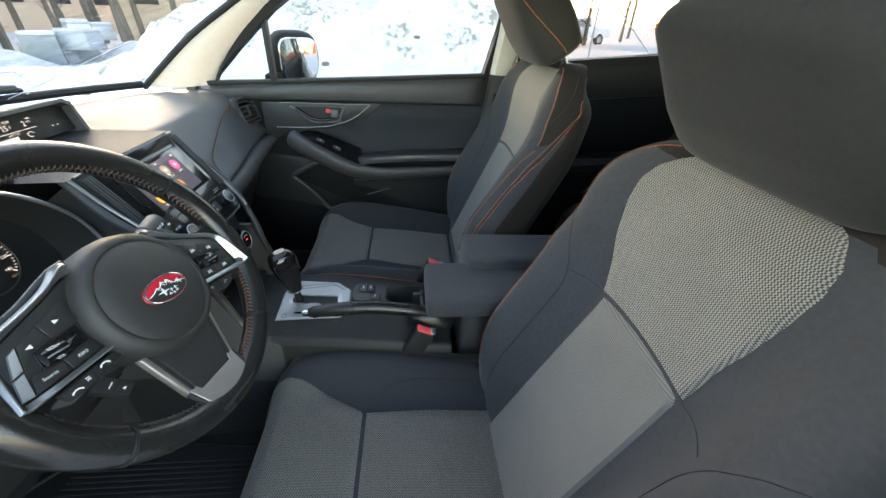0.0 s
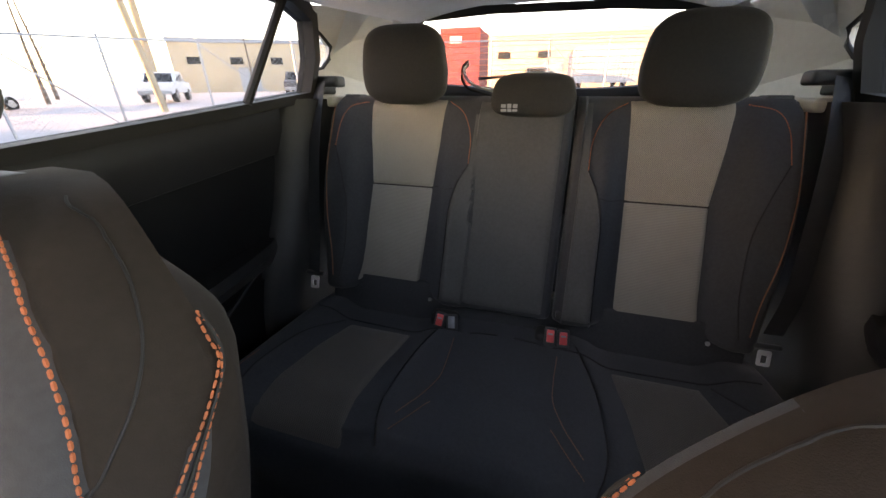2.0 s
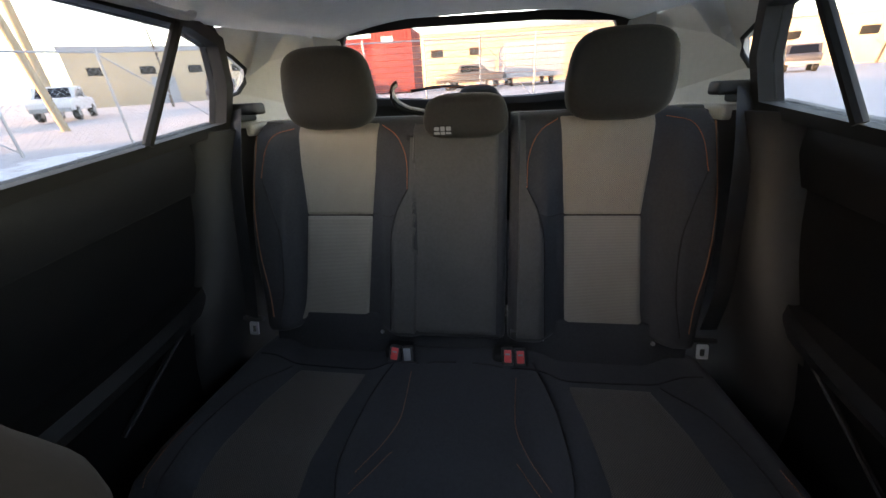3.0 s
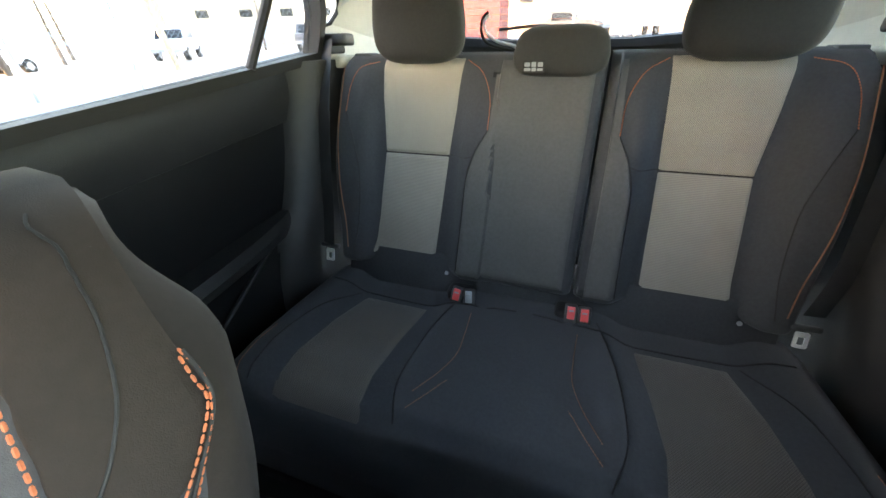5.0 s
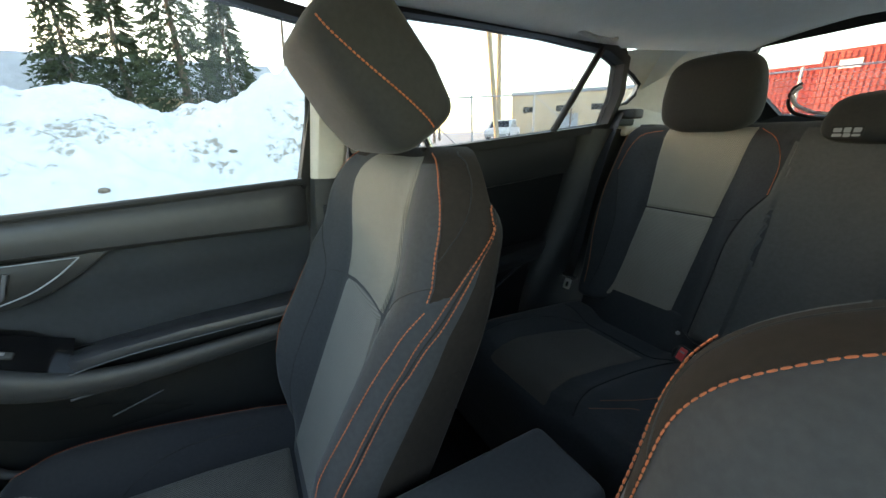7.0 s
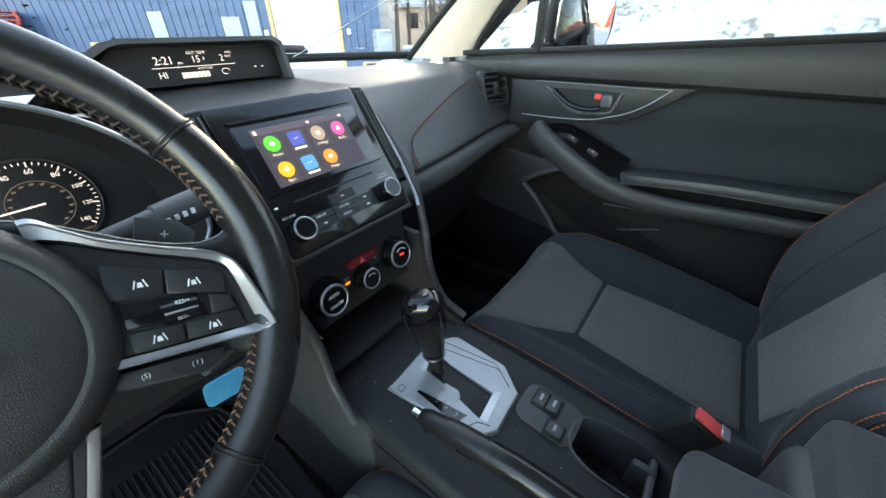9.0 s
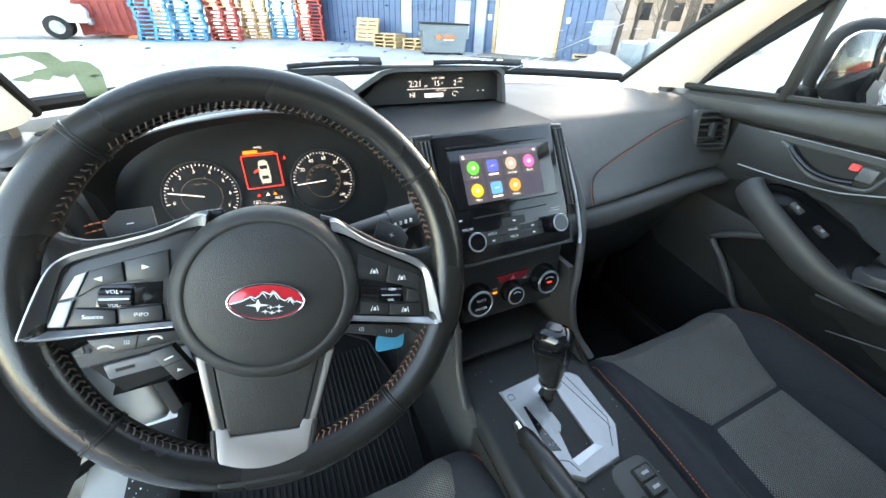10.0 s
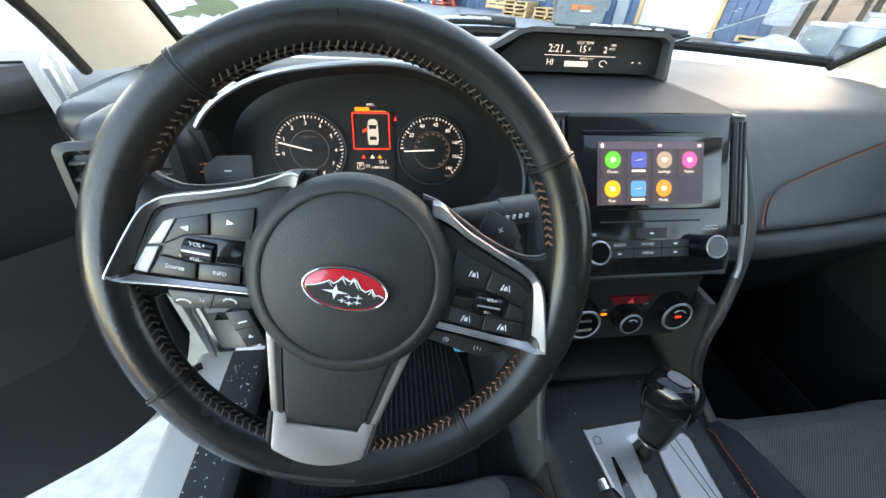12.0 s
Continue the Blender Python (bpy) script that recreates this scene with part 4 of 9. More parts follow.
def a_pillar(s):
    th = thing("a_pillar_trim", "beige plastic windshield pillar trim", "pillar trim", "pillar trims", "structure", at=(s * 0.67, 0.45, 1.05))

    def fn(u, v):
        i = min(24, int(round(v * 24)))
        p = e1[i].lerp(e2[i], u)
        b = math.sin(math.pi * u) * 0.030
        return V(s * (p.x - b), p.y - 0.3 * b - (0.05 if s < 0 else 0), p.z)
    part("trim", sheet(fn, 12, 24, 0.012), "beige", th)
    part("seal", tube([V(s * p.x, p.y - (0.05 if s < 0 else 0), p.z) for p in e1], 0.006, 8), "rubber", th)
    part("glass_edge", tube([V(s * p.x, p.y + 0.004 - (0.05 if s < 0 else 0), p.z) for p in e2], 0.010, 8), "dark", th)
    return th


for s in (1, -1):
    a_pillar(s)

windshield = thing("windshield", "raked windshield glass with wet specks", "windshield", kind="structure", at=(0, 0.7, 1.03))


def ws(u, v):
    i = v * 24
    j = min(23, int(i))
    p = e2[j].lerp(e2[j + 1], i - j)
    a = 2 * u - 1
    return V(p.x * a, p.y + (0.155 * (1 - v) + 0.05) * (1 - a * a) + 0.012 - 0.05 * max(0, -a) ** 2, p.z + 0.004)


wsg = part("glass", sheet(ws, 30, 24, 0.005), "glass", windshield)
wsg.visible_shadow = False
part("lower_edge", tube([ws(i / 30, 0) + V(0, -0.004, 0.004) for i in range(31)], 0.011, 8), "dark", windshield, "black painted lower edge")
part("header", tube([ws(i / 20, 1) for i in range(21)], 0.02, 8), "liner", windshield)
# an irregular dull olive reflection on the wet glass, put in as a coloured sheet
def glass_patch(u, v, w, h, pts, name, mat, lift=-0.002):
    bm = bmesh.new()
    vs = []
    for x, y in pts:
        vs.append(bm.verts.new(ws(u + x * w, v + y * h) + V(0, lift - 0.003, lift)))
    bm.faces.new(vs)
    bmesh.ops.triangulate(bm, faces=bm.faces[:])
    bmesh.ops.solidify(bm, geom=bm.faces[:], thickness=0.0006)
    return part(name, bm, mat, windshield, smooth=False)


crow = [(-0.05, -0.28), (0.10, -0.10), (0.28, 0.02), (0.30, 0.12), (0.46, 0.20), (0.44, 0.40), (0.34, 0.72), (0.16, 0.66), (0.02, 0.72), (0.20, 0.80), (0.42, 0.84), (0.60, 0.78), (0.66, 0.40), (0.80, 0.42), (0.92, 0.30), (0.98, -0.05), (0.97, -0.36), (0.86, -0.26), (0.78, -0.42), (0.66, -0.18), (0.56, -0.34), (0.44, -0.16), (0.36, -0.36), (0.24, -0.22), (0.16, -0.34), (0.04, -0.20)]
glass_patch(0.004, 0.165, 0.070, 0.092, crow, "film_patch", "reflection").visible_shadow = True
rng = random.Random(7)
for k in range(34):
    u, v = rng.uniform(0.06, 0.62), rng.uniform(0.04, 0.5)
    q = rng.uniform(0.0012, 0.0035)
    glass_patch(u, v, q, q * 1.2, [(math.cos(t * 1.047), math.sin(t * 1.047) * 0.7) for t in range(6)], "wet_speck", "dark")
for k in range(30):
    u, v = rng.uniform(0.72, 0.97), rng.uniform(0.05, 0.6)
    q = rng.uniform(0.002, 0.006)
    glass_patch(u, v, q, q * 0.5, [(-1, -0.2), (1, 0.3), (1.1, 0.5), (-0.9, 0.1)], "ice_streak", "ice")
glass_patch(0.80, 0.14, 0.13, 0.45, [(-0.3, -0.25), (-0.29, -0.255), (0.0, 0.0), (0.18, 0.18), (0.6, 0.5), (0.595, 0.505), (0.17, 0.19), (-0.01, 0.01)], "crack", "ice")
for u0, u1, dy in ((0.30, 0.485, 0.012), (0.60, 0.80, 0.0)):
    wp = thing("windshield_wiper", "black wiper blade crusted with snow along the glass", "wiper", "wipers", at=tuple(ws((u0 + u1) / 2, 0.0) + V(0, 0.03, 0)))
    pts = [ws(lerp(u0, u1, i / 14), 0.035 + 0.012 * math.sin(i / 14 * 3.1)) + V(0, 0.02, 0.008) for i in range(15)]
    part("blade", tube(pts, 0.006, 8), "rubber", wp)
    part("arm", tube([p + V(0, 0.012, 0.006) for p in pts[6:]], 0.007, 8), "plastic", wp)
    for k in range(9):
        p = pts[2 + k] + V(rng.uniform(-0.01, 0.01), 0.004, 0.006)
        part("snow_crust", rbox((rng.uniform(0.012, 0.035), 0.012, rng.uniform(0.004, 0.009)), tuple(p), 0.003, 2), "ice", wp)


def b_pillar(s):
    th = thing("b_pillar_trim", "beige upper and dark lower door pillar trim", "pillar trim", "pillar trims", "structure", at=(s * 0.69, -0.63, 0.40))
    up = []
    for k in range(9):
        z = lerp(1.14, 1.485, k / 8)
        x = tumble(z) - 0.018
        w = lerp(0.036, 0.046, k / 8)
        cy = -0.612 - 0.03 * k / 8
        up.append([V(s * (x + dx), cy + dy, z) for dx, dy in ((-0.016, -w * 0.7), (-0.02, 0), (-0.016, w * 0.7), (0.0, w), (0.05, w), (0.05, -w), (0.0, -w))])
    part("upper_trim", loft(up), "beige", th, "beige upper pillar trim")
    low = []
    for k in range(9):
        z = lerp(0.40, 1.139, k / 8)
        x = 0.660 + 0.03 * (1 - k / 8)
        w = lerp(0.075, 0.04, ease(0.5, 1.0, k / 8))
        low.append([V(s * (x + dx), -0.615 + dy, z) for dx, dy in ((-0.018, -w * 0.8), (-0.022, 0), (-0.018, w * 0.8), (0.0, w), (0.07, w), (0.07, -w), (0.0, -w))])
    part("lower_trim", loft(low), "plastic", th, "dark plastic lower pillar trim")
    part("anchor_cover", rbox((0.012, 0.05, 0.03), (s * 0.634, -0.618, 1.065), 0.004, 2), "dark", th)
    part("door_seal", tube(smooth_path([(s * 0.685, -0.565, 0.45), (s * 0.68, -0.565, 0.9), (s * 0.665, -0.572, 1.14), (s * 0.60, -0.60, 1.46)], 24), 0.008, 8), "rubber", th)
    b = thing("front_seat_belt", "grey front seat belt with beige pillar loop", "seat belt", "front seat belts", at=(s * 0.63, -0.70, 0.5))
    part("loop", tube(smooth_path([(s * 0.640, -0.665, 1.275), (s * 0.622, -0.69, 1.26), (s * 0.618, -0.71, 1.235), (s * 0.625, -0.69, 1.21), (s * 0.640, -0.67, 1.20)], 24), 0.009, 10), "beige", b, "beige plastic belt loop")
    part("webbing", ribbon([(s * 0.625, -0.70, 1.24), (s * 0.64, -0.715, 0.95), (s * 0.655, -0.72, 0.55)], 0.046, (1, 0.2, 0)), "belt", b)
    return th


for s in (1, -1):
    b_pillar(s)

# ---- doors ----
F_WIN = [(0.368, 1.064), (0.10, 1.083), (-0.25, 1.110), (-0.555, 1.135), (-0.585, 1.30), (-0.600, 1.435), (-0.42, 1.458), (-0.22, 1.450), (-0.08, 1.412), (0.12, 1.278), (0.25, 1.170)]
R_WIN = [(-0.69, 1.178), (-0.95, 1.207), (-1.30, 1.245), (-1.535, 1.272), (-1.545, 1.36), (-1.520, 1.445), (-1.44, 1.470), (-1.20, 1.480), (-0.95, 1.480), (-0.68, 1.474)]


def front_door(s, opened=0.0):
    hinge = (s * 0.80, 0.43, 0.40)
    th = thing("front_door", "front car door with black padded inner panel and grey cloth insert" + (", standing wide open" if opened else ", closed"), "car door", "car doors", local=T(*hinge) @ Matrix.Rotation(radians(opened), 4, 'Z'))
    BASE[th.name] = T(*hinge).inverted()
    X = lambda x: s * (x - 0.03 if x < 0.73 else x)
    part("window_frame", frame_ring(side3(offset_loop(F_WIN, 0.020), s), side3(F_WIN, s), 0.05, (s, 0, 0)), "dark", th, "black window frame")
    pane(F_WIN, s, 0.028, 0.004, "glass", th, "window_pane")
    part("window_bar", rbox((0.03, 0.016, 0.20), (X(0.685), 0.155, 1.172), 0.004, 2), "dark", th, "black quarter window bar")
    round_foot = lambda y: 0.335 + (0.30 if opened else 0.0) * (1 - math.sqrt(max(0, 1 - max(0, (y - 0.16) / 0.27) ** 2)))
    part("panel_base", sheet(lambda u, v: (lambda y: V(X(0.715), y, lerp(round_foot(y), lerp(1.06, 1.135, u), v)))(lerp(0.42, -0.575, u)), 30, 12, 0.02), "door_low", th)
    rings = []
    for i in range(41):
        u = i / 40
        y = lerp(0.42, -0.572, u)
        top, bot = lerp(1.058, 1.138, u), lerp(1.010, 1.029, u)
        e = min(1, min(u, 1 - u) * 14)
        d = 0.044 * math.sqrt(max(0.02, 1 - (1 - e) ** 2))
        rings.append([V(X(0.712 - d * k), y, z) for k, z in ((0, bot), (0.55, bot + 0.002), (0.90, bot + 0.012), (1, lerp(bot, top, 0.38)), (0.96, lerp(bot, top, 0.68)), (0.78, top - 0.012), (0.45, top - 0.001), (0, top))])
    part("upper_pad", loft(rings), "doorpad", th, "soft black padded sill")
    part("belt_seal", tube([V(X(tumble(z) + 0.008), y, z) for y, z in F_WIN[:4]], 0.007, 8), "rubber", th)
    INS = [(-0.57, 0.886), (-0.487, 0.883), (-0.289, 0.866), (-0.150, 0.846), (-0.115, 0.858), (-0.06, 0.900), (0.0, 0.922), (0.10, 0.917), (0.17, 0.900), (0.42, 0.86)]

    def ins(u, v):
        y = lerp(0.20, -0.568, u)
        z = lerp(table(INS, y) - 0.012, lerp(1.014, 1.034, u), v)
        return V(X(0.702 - 0.010 * math.sin(math.pi * v) + 0.016 * ease(0.0, 0.5, u) * math.sin(math.pi * min(1, v * 1.25)) ** 2), y, z)
    part("cloth_insert", sheet(ins, 44, 18, 0.004), "insert", th, "dark grey cloth insert")
    m = plane_axes((X(0.700), 0, 0), (0, -s, 0), (0, 0, 1))
    flat = lambda pts: [(-s * y, z) for y, z in pts]
    bez = [(0.215, 1.012), (0.09, 1.013), (-0.09, 1.019), (-0.205, 1.0255), (-0.172, 0.999), (-0.148, 0.981), (-0.110, 0.958), (-0.067, 0.940), (0.0, 0.927), (0.084, 0.917), (0.168, 0.904), (0.215, 0.900)]
    part("pull_bezel", prism(flat(bez), 0.013, m, 0.003), "door_low", th, "black handle surround")
    arc = smooth_path([(X(0.686), 0.175, 0.928), (X(0.686), 0.084, 0.930), (X(0.686), 0.0, 0.937), (X(0.686), -0.0395, 0.947), (X(0.686), -0.085, 0.963), (X(0.686), -0.125, 0.988), (X(0.686), -0.160, 1.0185)], 40)
    part("bezel_trim", tube(arc, 0.0013, 8), "silver_dull", th, "thin silver trim line")
    part("bezel_trim", tube([V(X(0.686), 0.150, 1.012), V(X(0.686), -0.158, 1.0185)], 0.0009, 8), "silver_dull", th)
    cup = [(0.118, 1.001), (-0.064, 1.004), (-0.044, 0.958), (0.042, 0.952)]
    part("handle_cup", prism(flat(cup), 0.003, m @ T(0, 0, 0.0128)), "dark", th)
    rimp = smooth_path([(X(0.684), y, z) for y, z in ((0.118, 1.001), (0.100, 0.992), (0.075, 0.972), (0.042, 0.953), (0.0, 0.9525), (-0.044, 0.958), (-0.055, 0.980), (-0.064, 1.003))], 40)
    part("cup_rim", tube(rimp, 0.0038, 10), "plastic_grey", th, "grey moulded handle rim")
    lever = smooth_path([(X(0.683), 0.096, 0.996), (X(0.676), 0.070, 0.980), (X(0.674), 0.040, 0.966), (X(0.675), 0.005, 0.962), (X(0.680), -0.022, 0.966)], 24)
    part("inner_handle", tube(lever, 0.0085, 12, flat=0.65), "gloss", th, "black inner door handle")
    part("lock_tab", rbox((0.010, 0.026, 0.026), (X(0.681), -0.034, 0.984), 0.003, 2), "plastic_grey", th)
    part("lock_mark", rbox((0.006, 0.016, 0.013), (X(0.678), -0.013, 0.992), 0.002, 1), "red", th, "red unlocked mark")
    grip = smooth_path([(X(0.668), 0.128, 0.905), (X(0.652), 0.105, 0.890), (X(0.645), 0.060, 0.864), (X(0.643), 0.005, 0.834), (X(0.645), -0.050, 0.806), (X(0.650), -0.100, 0.788), (X(0.657), -0.20, 0.776), (X(0.664), -0.35, 0.784), (X(0.670), -0.565, 0.800)], 60)
    part("pull_grip", tube(grip, 0.026, 18, flat=0.62, up=(s, 0, 0.2), radii=[0.012, 0.020, 0.026] + [0.032] * 26 + [lerp(0.032, 0.020, k / 30) for k in range(31)]), "doorpad", th, "black moulded pull grip")
    rings = []
    for i in range(41):
        u = i / 40
        y = lerp(-0.092, -0.568, u)
        top = table([(-0.57, 0.872), (-0.48, 0.868), (-0.30, 0.860), (-0.16, 0.846), (-0.092, 0.832)], y)
        d = 0.078 * math.sqrt(max(0.03, 1 - (1 - min(1, u * 9)) ** 2))
        h = 0.030
        rings.append([V(X(0.712 - d * k), y, top + dz) for k, dz in ((0, -h), (0.80, -h), (0.97, -h + 0.006), (1.0, -0.014), (0.95, -0.004), (0.80, 0.001), (0.50, 0.0), (0, -0.002))])
    arm = part("armrest", loft(rings), "armpad", th, "black padded armrest")
    part("armrest_seam", tube(smooth_path([(X(0.6345), -0.115, 0.815), (X(0.6335), -0.2, 0.829), (X(0.6335), -0.35, 0.839), (X(0.6335), -0.565, 0.849)], 20), 0.0010, 6), "plastic_grey", arm)
    part("armrest_recess", sheet(lambda u, v: (lambda y: V(X(0.690), y, lerp(0.775, 0.842, v)))(lerp(-0.08, -0.566, u)), 6, 3, 0.004), "dark", th)

    def plate(u, v):
        y = lerp(0.095, -0.118, u)
        wall = table([(-0.13, 0.856), (0.037, 0.918), (0.07, 0.918), (0.125, 0.905)], y)
        out = table([(-0.12, 0.806), (-0.086, 0.806), (0.004, 0.852), (0.10, 0.900)], y)
        return V(X(lerp(0.692, 0.640, v)), y, lerp(wall, out, v) + 0.006 * math.sin(math.pi * v))
    part("switch_plate", sheet(plate, 20, 8, 0.006), "gloss", th, "gloss black window switch plate")
    for u in ((0.34, 0.60) if s > 0 else (0.15, 0.34, 0.53, 0.72)):
        p = plate(u, 0.55)
        part("window_switch", rbox((0.012, 0.028, 0.012), (0, 0, 0), 0.003, 2, T(*p) @ Matrix.Rotation(radians(24), 4, 'X') @ Matrix.Rotation(radians(-s * 35), 4, 'Y')), "plastic", th)
        part("switch_mark", rbox((0.005, 0.006, 0.0008), (0, 0, 0), 0, 1, T(*p) @ Matrix.Rotation(radians(24), 4, 'X') @ Matrix.Rotation(radians(-s * 35), 4, 'Y') @ T(0, 0, 0.0066)), "grey_print", th)
    low = lambda u, v: (lambda y: V(X(0.702 - 0.014 * math.sin(math.pi * min(1, v * 1.1))), y, lerp(round_foot(y) + 0.012, table([(-0.57, 0.768), (-0.09, 0.735), (0.08, 0.792), (0.14, 0.80), (0.42, 0.86)], y), v)))(lerp(0.415, -0.57, u))
    part("lower_panel", sheet(low, 40, 14, 0.006), "door_low", th, "dark grained lower door panel")
    part("trim_line", tube(smooth_path([(X(0.686), -0.085, 0.734), (X(0.686), -0.20, 0.746), (X(0.686), -0.36, 0.762), (X(0.686), -0.565, 0.778)], 20), 0.0024, 6), "plastic_grey", th, "thin raised trim line")
    part("trim_line", tube([V(X(0.690), -0.135, 0.672), V(X(0.690), -0.225, 0.702)], 0.0016, 6), "plastic_grey", th)
    rim_a = smooth_path([(X(0.676), 0.030, 0.812), (X(0.672), 0.060, 0.800), (X(0.670), 0.100, 0.779), (X(0.670), 0.138, 0.752), (X(0.670), 0.128, 0.735), (X(0.670), 0.100, 0.712), (X(0.670), 0.055, 0.664), (X(0.671), 0.018, 0.618), (X(0.674), -0.040, 0.602), (X(0.678), -0.15, 0.590), (X(0.680), -0.40, 0.585)], 60)
    part("map_pocket_rim", tube(rim_a, 0.008, 10), "plastic", th, "moulded map pocket rim")
    part("pocket_shoulder", sheet(lambda u, v: (lambda p: V(lerp(p.x, X(0.700), v), lerp(p.y, 0.41, v), lerp(p.z + 0.006, lerp(p.z, 0.70, 0.5) if p.z < 0.70 else p.z + 0.03, v)))(rim_a[min(42, int(u * 42))]), 42, 6, 0.004), "plastic", th)
    part("map_pocket", sheet(lambda u, v: (lambda p: V(lerp(X(0.698), X(0.690), v), lerp(p.y, -0.10, v * 0.9), lerp(p.z, 0.72, v * 0.9)))(rim_a[min(59, int(u * 59))]), 59, 6, 0.004), "dark", th)
    def skin(u, v):
        y, z = lerp(0.44, -0.60, u), lerp(0.26, lerp(1.045, 1.125, u), v)
        return V(X(0.765 + 0.085 * math.sin(math.pi * min(1, 0.25 + 0.75 * (1 - v))) ** 0.8 * 0.9), y, z)
    part("outer_skin", sheet(skin, 12, 14, 0.012), "paint", th, "white painted door skin")
    part("outer_handle", rbox((0.03, 0.20, 0.03), (X(0.865), -0.45, 0.95), 0.012, 3), "paint", th)
    for yy in (0.43, -0.585):
        part("door_edge", rbox((0.08, 0.012, 0.72), (X(0.790), yy, 0.68), 0.003, 1), "paint", th, "white painted door edge")
    part("door_bottom", rbox((0.12, 1.0, 0.012), (X(0.765), -0.08, 0.335), 0.003, 1), "paint", th)
    part("weather_strip", tube(smooth_path([(X(0.745), 0.40, 0.38), (X(0.745), 0.0, 0.365), (X(0.745), -0.50, 0.375), (X(0.745), -0.57, 0.45), (X(0.735), -0.575, 1.1)], 40), 0.010, 8), "rubber", th)
    mir = part("side_mirror", pillow(1.065, 1.235, [(1.06, 0.080), (1.15, 0.088), (1.235, 0.080)], [(1.06, 0.0), (1.235, 0.0)], [(1.06, 0.05), (1.235, 0.055)], n=14, power=3.0), "dark", th, "side mirror with white cap and black foot")
    mir.data.transform(BASE[th.name] @ T(X(0.840), 0.128, -0.010) @ Matrix.Rotation(radians(-s * 48), 4, 'Z') @ BASE[th.name].inverted())
    gm = plane_axes((X(0.797), 0.102, 1.139), (0.74, -s * 0.67, 0), (0, -0.02, 1))
    part("mirror_glass", prism(rrect(0.150, 0.130, 0.035, 6), 0.010, gm, 0.002), "mirror", mir, "mirror glass")
    part("mirror_foot", rbox((0.10, 0.06, 0.035), (X(0.77), 0.18, 1.075), 0.012, 3), "dark", mir)
    return th


front_door(1)
front_door(-1, -57)


def rear_door(s):
    th = thing("rear_door", "rear car door with black inner panel, closed", "car door", "car doors", at=(s * 0.78, -0.66, 0.40))
    X = lambda x: s * x
    part("window_frame", frame_ring(side3(offset_loop(R_WIN, 0.024), s, 0.005), side3(R_WIN, s, 0.005), 0.05, (s, 0, 0)), "dark", th, "black window frame")
    pane(R_WIN, s, 0.035, 0.004, "glass_dark", th, "window_pane")
    part("window_bar", tube([V(X(tumble(1.248) + 0.006), -1.295, 1.246), V(X(tumble(1.475) + 0.006), -1.405, 1.475)], 0.013, 8, flat=0.8), "dark", th, "black quarter window bar")
    # inner panels use the darkened door skin, which stands in for shade
    part("panel_base", sheet(lambda u, v: V(X(0.70), lerp(-0.66, -1.56, u), lerp(0.33, lerp(1.17, 1.275, u), v)), 10, 10, 0.02), "door_shaded", th)
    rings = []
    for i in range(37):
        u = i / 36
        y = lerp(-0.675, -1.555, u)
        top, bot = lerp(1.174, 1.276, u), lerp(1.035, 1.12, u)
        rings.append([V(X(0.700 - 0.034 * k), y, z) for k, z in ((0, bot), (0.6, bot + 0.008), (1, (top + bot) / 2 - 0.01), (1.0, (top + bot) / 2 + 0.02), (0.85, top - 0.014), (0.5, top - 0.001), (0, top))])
    part("upper_pad", loft(rings), "door_shaded", th, "soft black padded sill")
    part("insert", sheet(lambda u, v: V(X(0.692 - 0.006 * math.sin(math.pi * v)), lerp(-0.70, -1.53, u), lerp(0.86, lerp(1.05, 1.12, u), v)), 14, 8, 0.004), "door_shaded", th)
    rings = []
    for i in range(25):
        u = i / 24
        y = lerp(-0.72, -1.42, u)
        top = lerp(0.84, 0.90, u)
        d = 0.075 * math.sin(math.pi * min(1, 0.12 + u * 0.95)) ** 0.4
        rings.append([V(X(0.70 - d * k), y, z) for k, z in ((0, top - 0.08), (0.6, top - 0.07), (1, top - 0.03), (0.9, top - 0.005), (0, top))])
    part("armrest", loft(rings), "door_shaded", th, "black armrest")
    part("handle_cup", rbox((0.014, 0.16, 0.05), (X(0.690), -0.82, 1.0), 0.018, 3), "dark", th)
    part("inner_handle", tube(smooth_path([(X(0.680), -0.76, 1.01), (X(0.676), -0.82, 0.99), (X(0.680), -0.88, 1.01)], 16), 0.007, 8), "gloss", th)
    part("trim_curve", tube(smooth_path([(X(0.688), -1.44, 1.10), (X(0.684), -1.475, 1.06), (X(0.682), -1.49, 1.0), (X(0.682), -1.47, 0.92)], 20), 0.0028, 6), "door_shaded", th)
    part("lower_panel", sheet(lambda u, v: V(X(0.690), lerp(-0.68, -1.35, u), lerp(0.42, 0.78, v)), 6, 6, 0.006), "door_shaded", th)
    part("grip_line", tube([V(X(0.676), -1.05, 0.70), V(X(0.672), -1.25, 0.82)], 0.006, 8), "door_shaded", th)
    def skin(u, v):
        y, z = lerp(-0.64, -1.58, u), lerp(0.26, lerp(1.13, 1.24, u), v)
        return V(X(0.765 + 0.08 * math.sin(math.pi * min(1, 0.25 + 0.75 * (1 - v))) ** 0.8), y, z)
    part("outer_skin", sheet(skin, 12, 14, 0.012), "paint", th, "white painted door skin")
    part("outer_handle", rbox((0.03, 0.18, 0.03), (X(0.865), -1.42, 1.02), 0.012, 3), "paint", th)
    return th


rear_door(1)
rear_door(-1)

# rear quarter trims, hatch
Q_WIN = [(-1.640, 1.335), (-1.632, 1.40), (-1.642, 1.455), (-1.665, 1.456), (-1.705, 1.440), (-1.752, 1.412), (-1.735, 1.375), (-1.690, 1.345)]
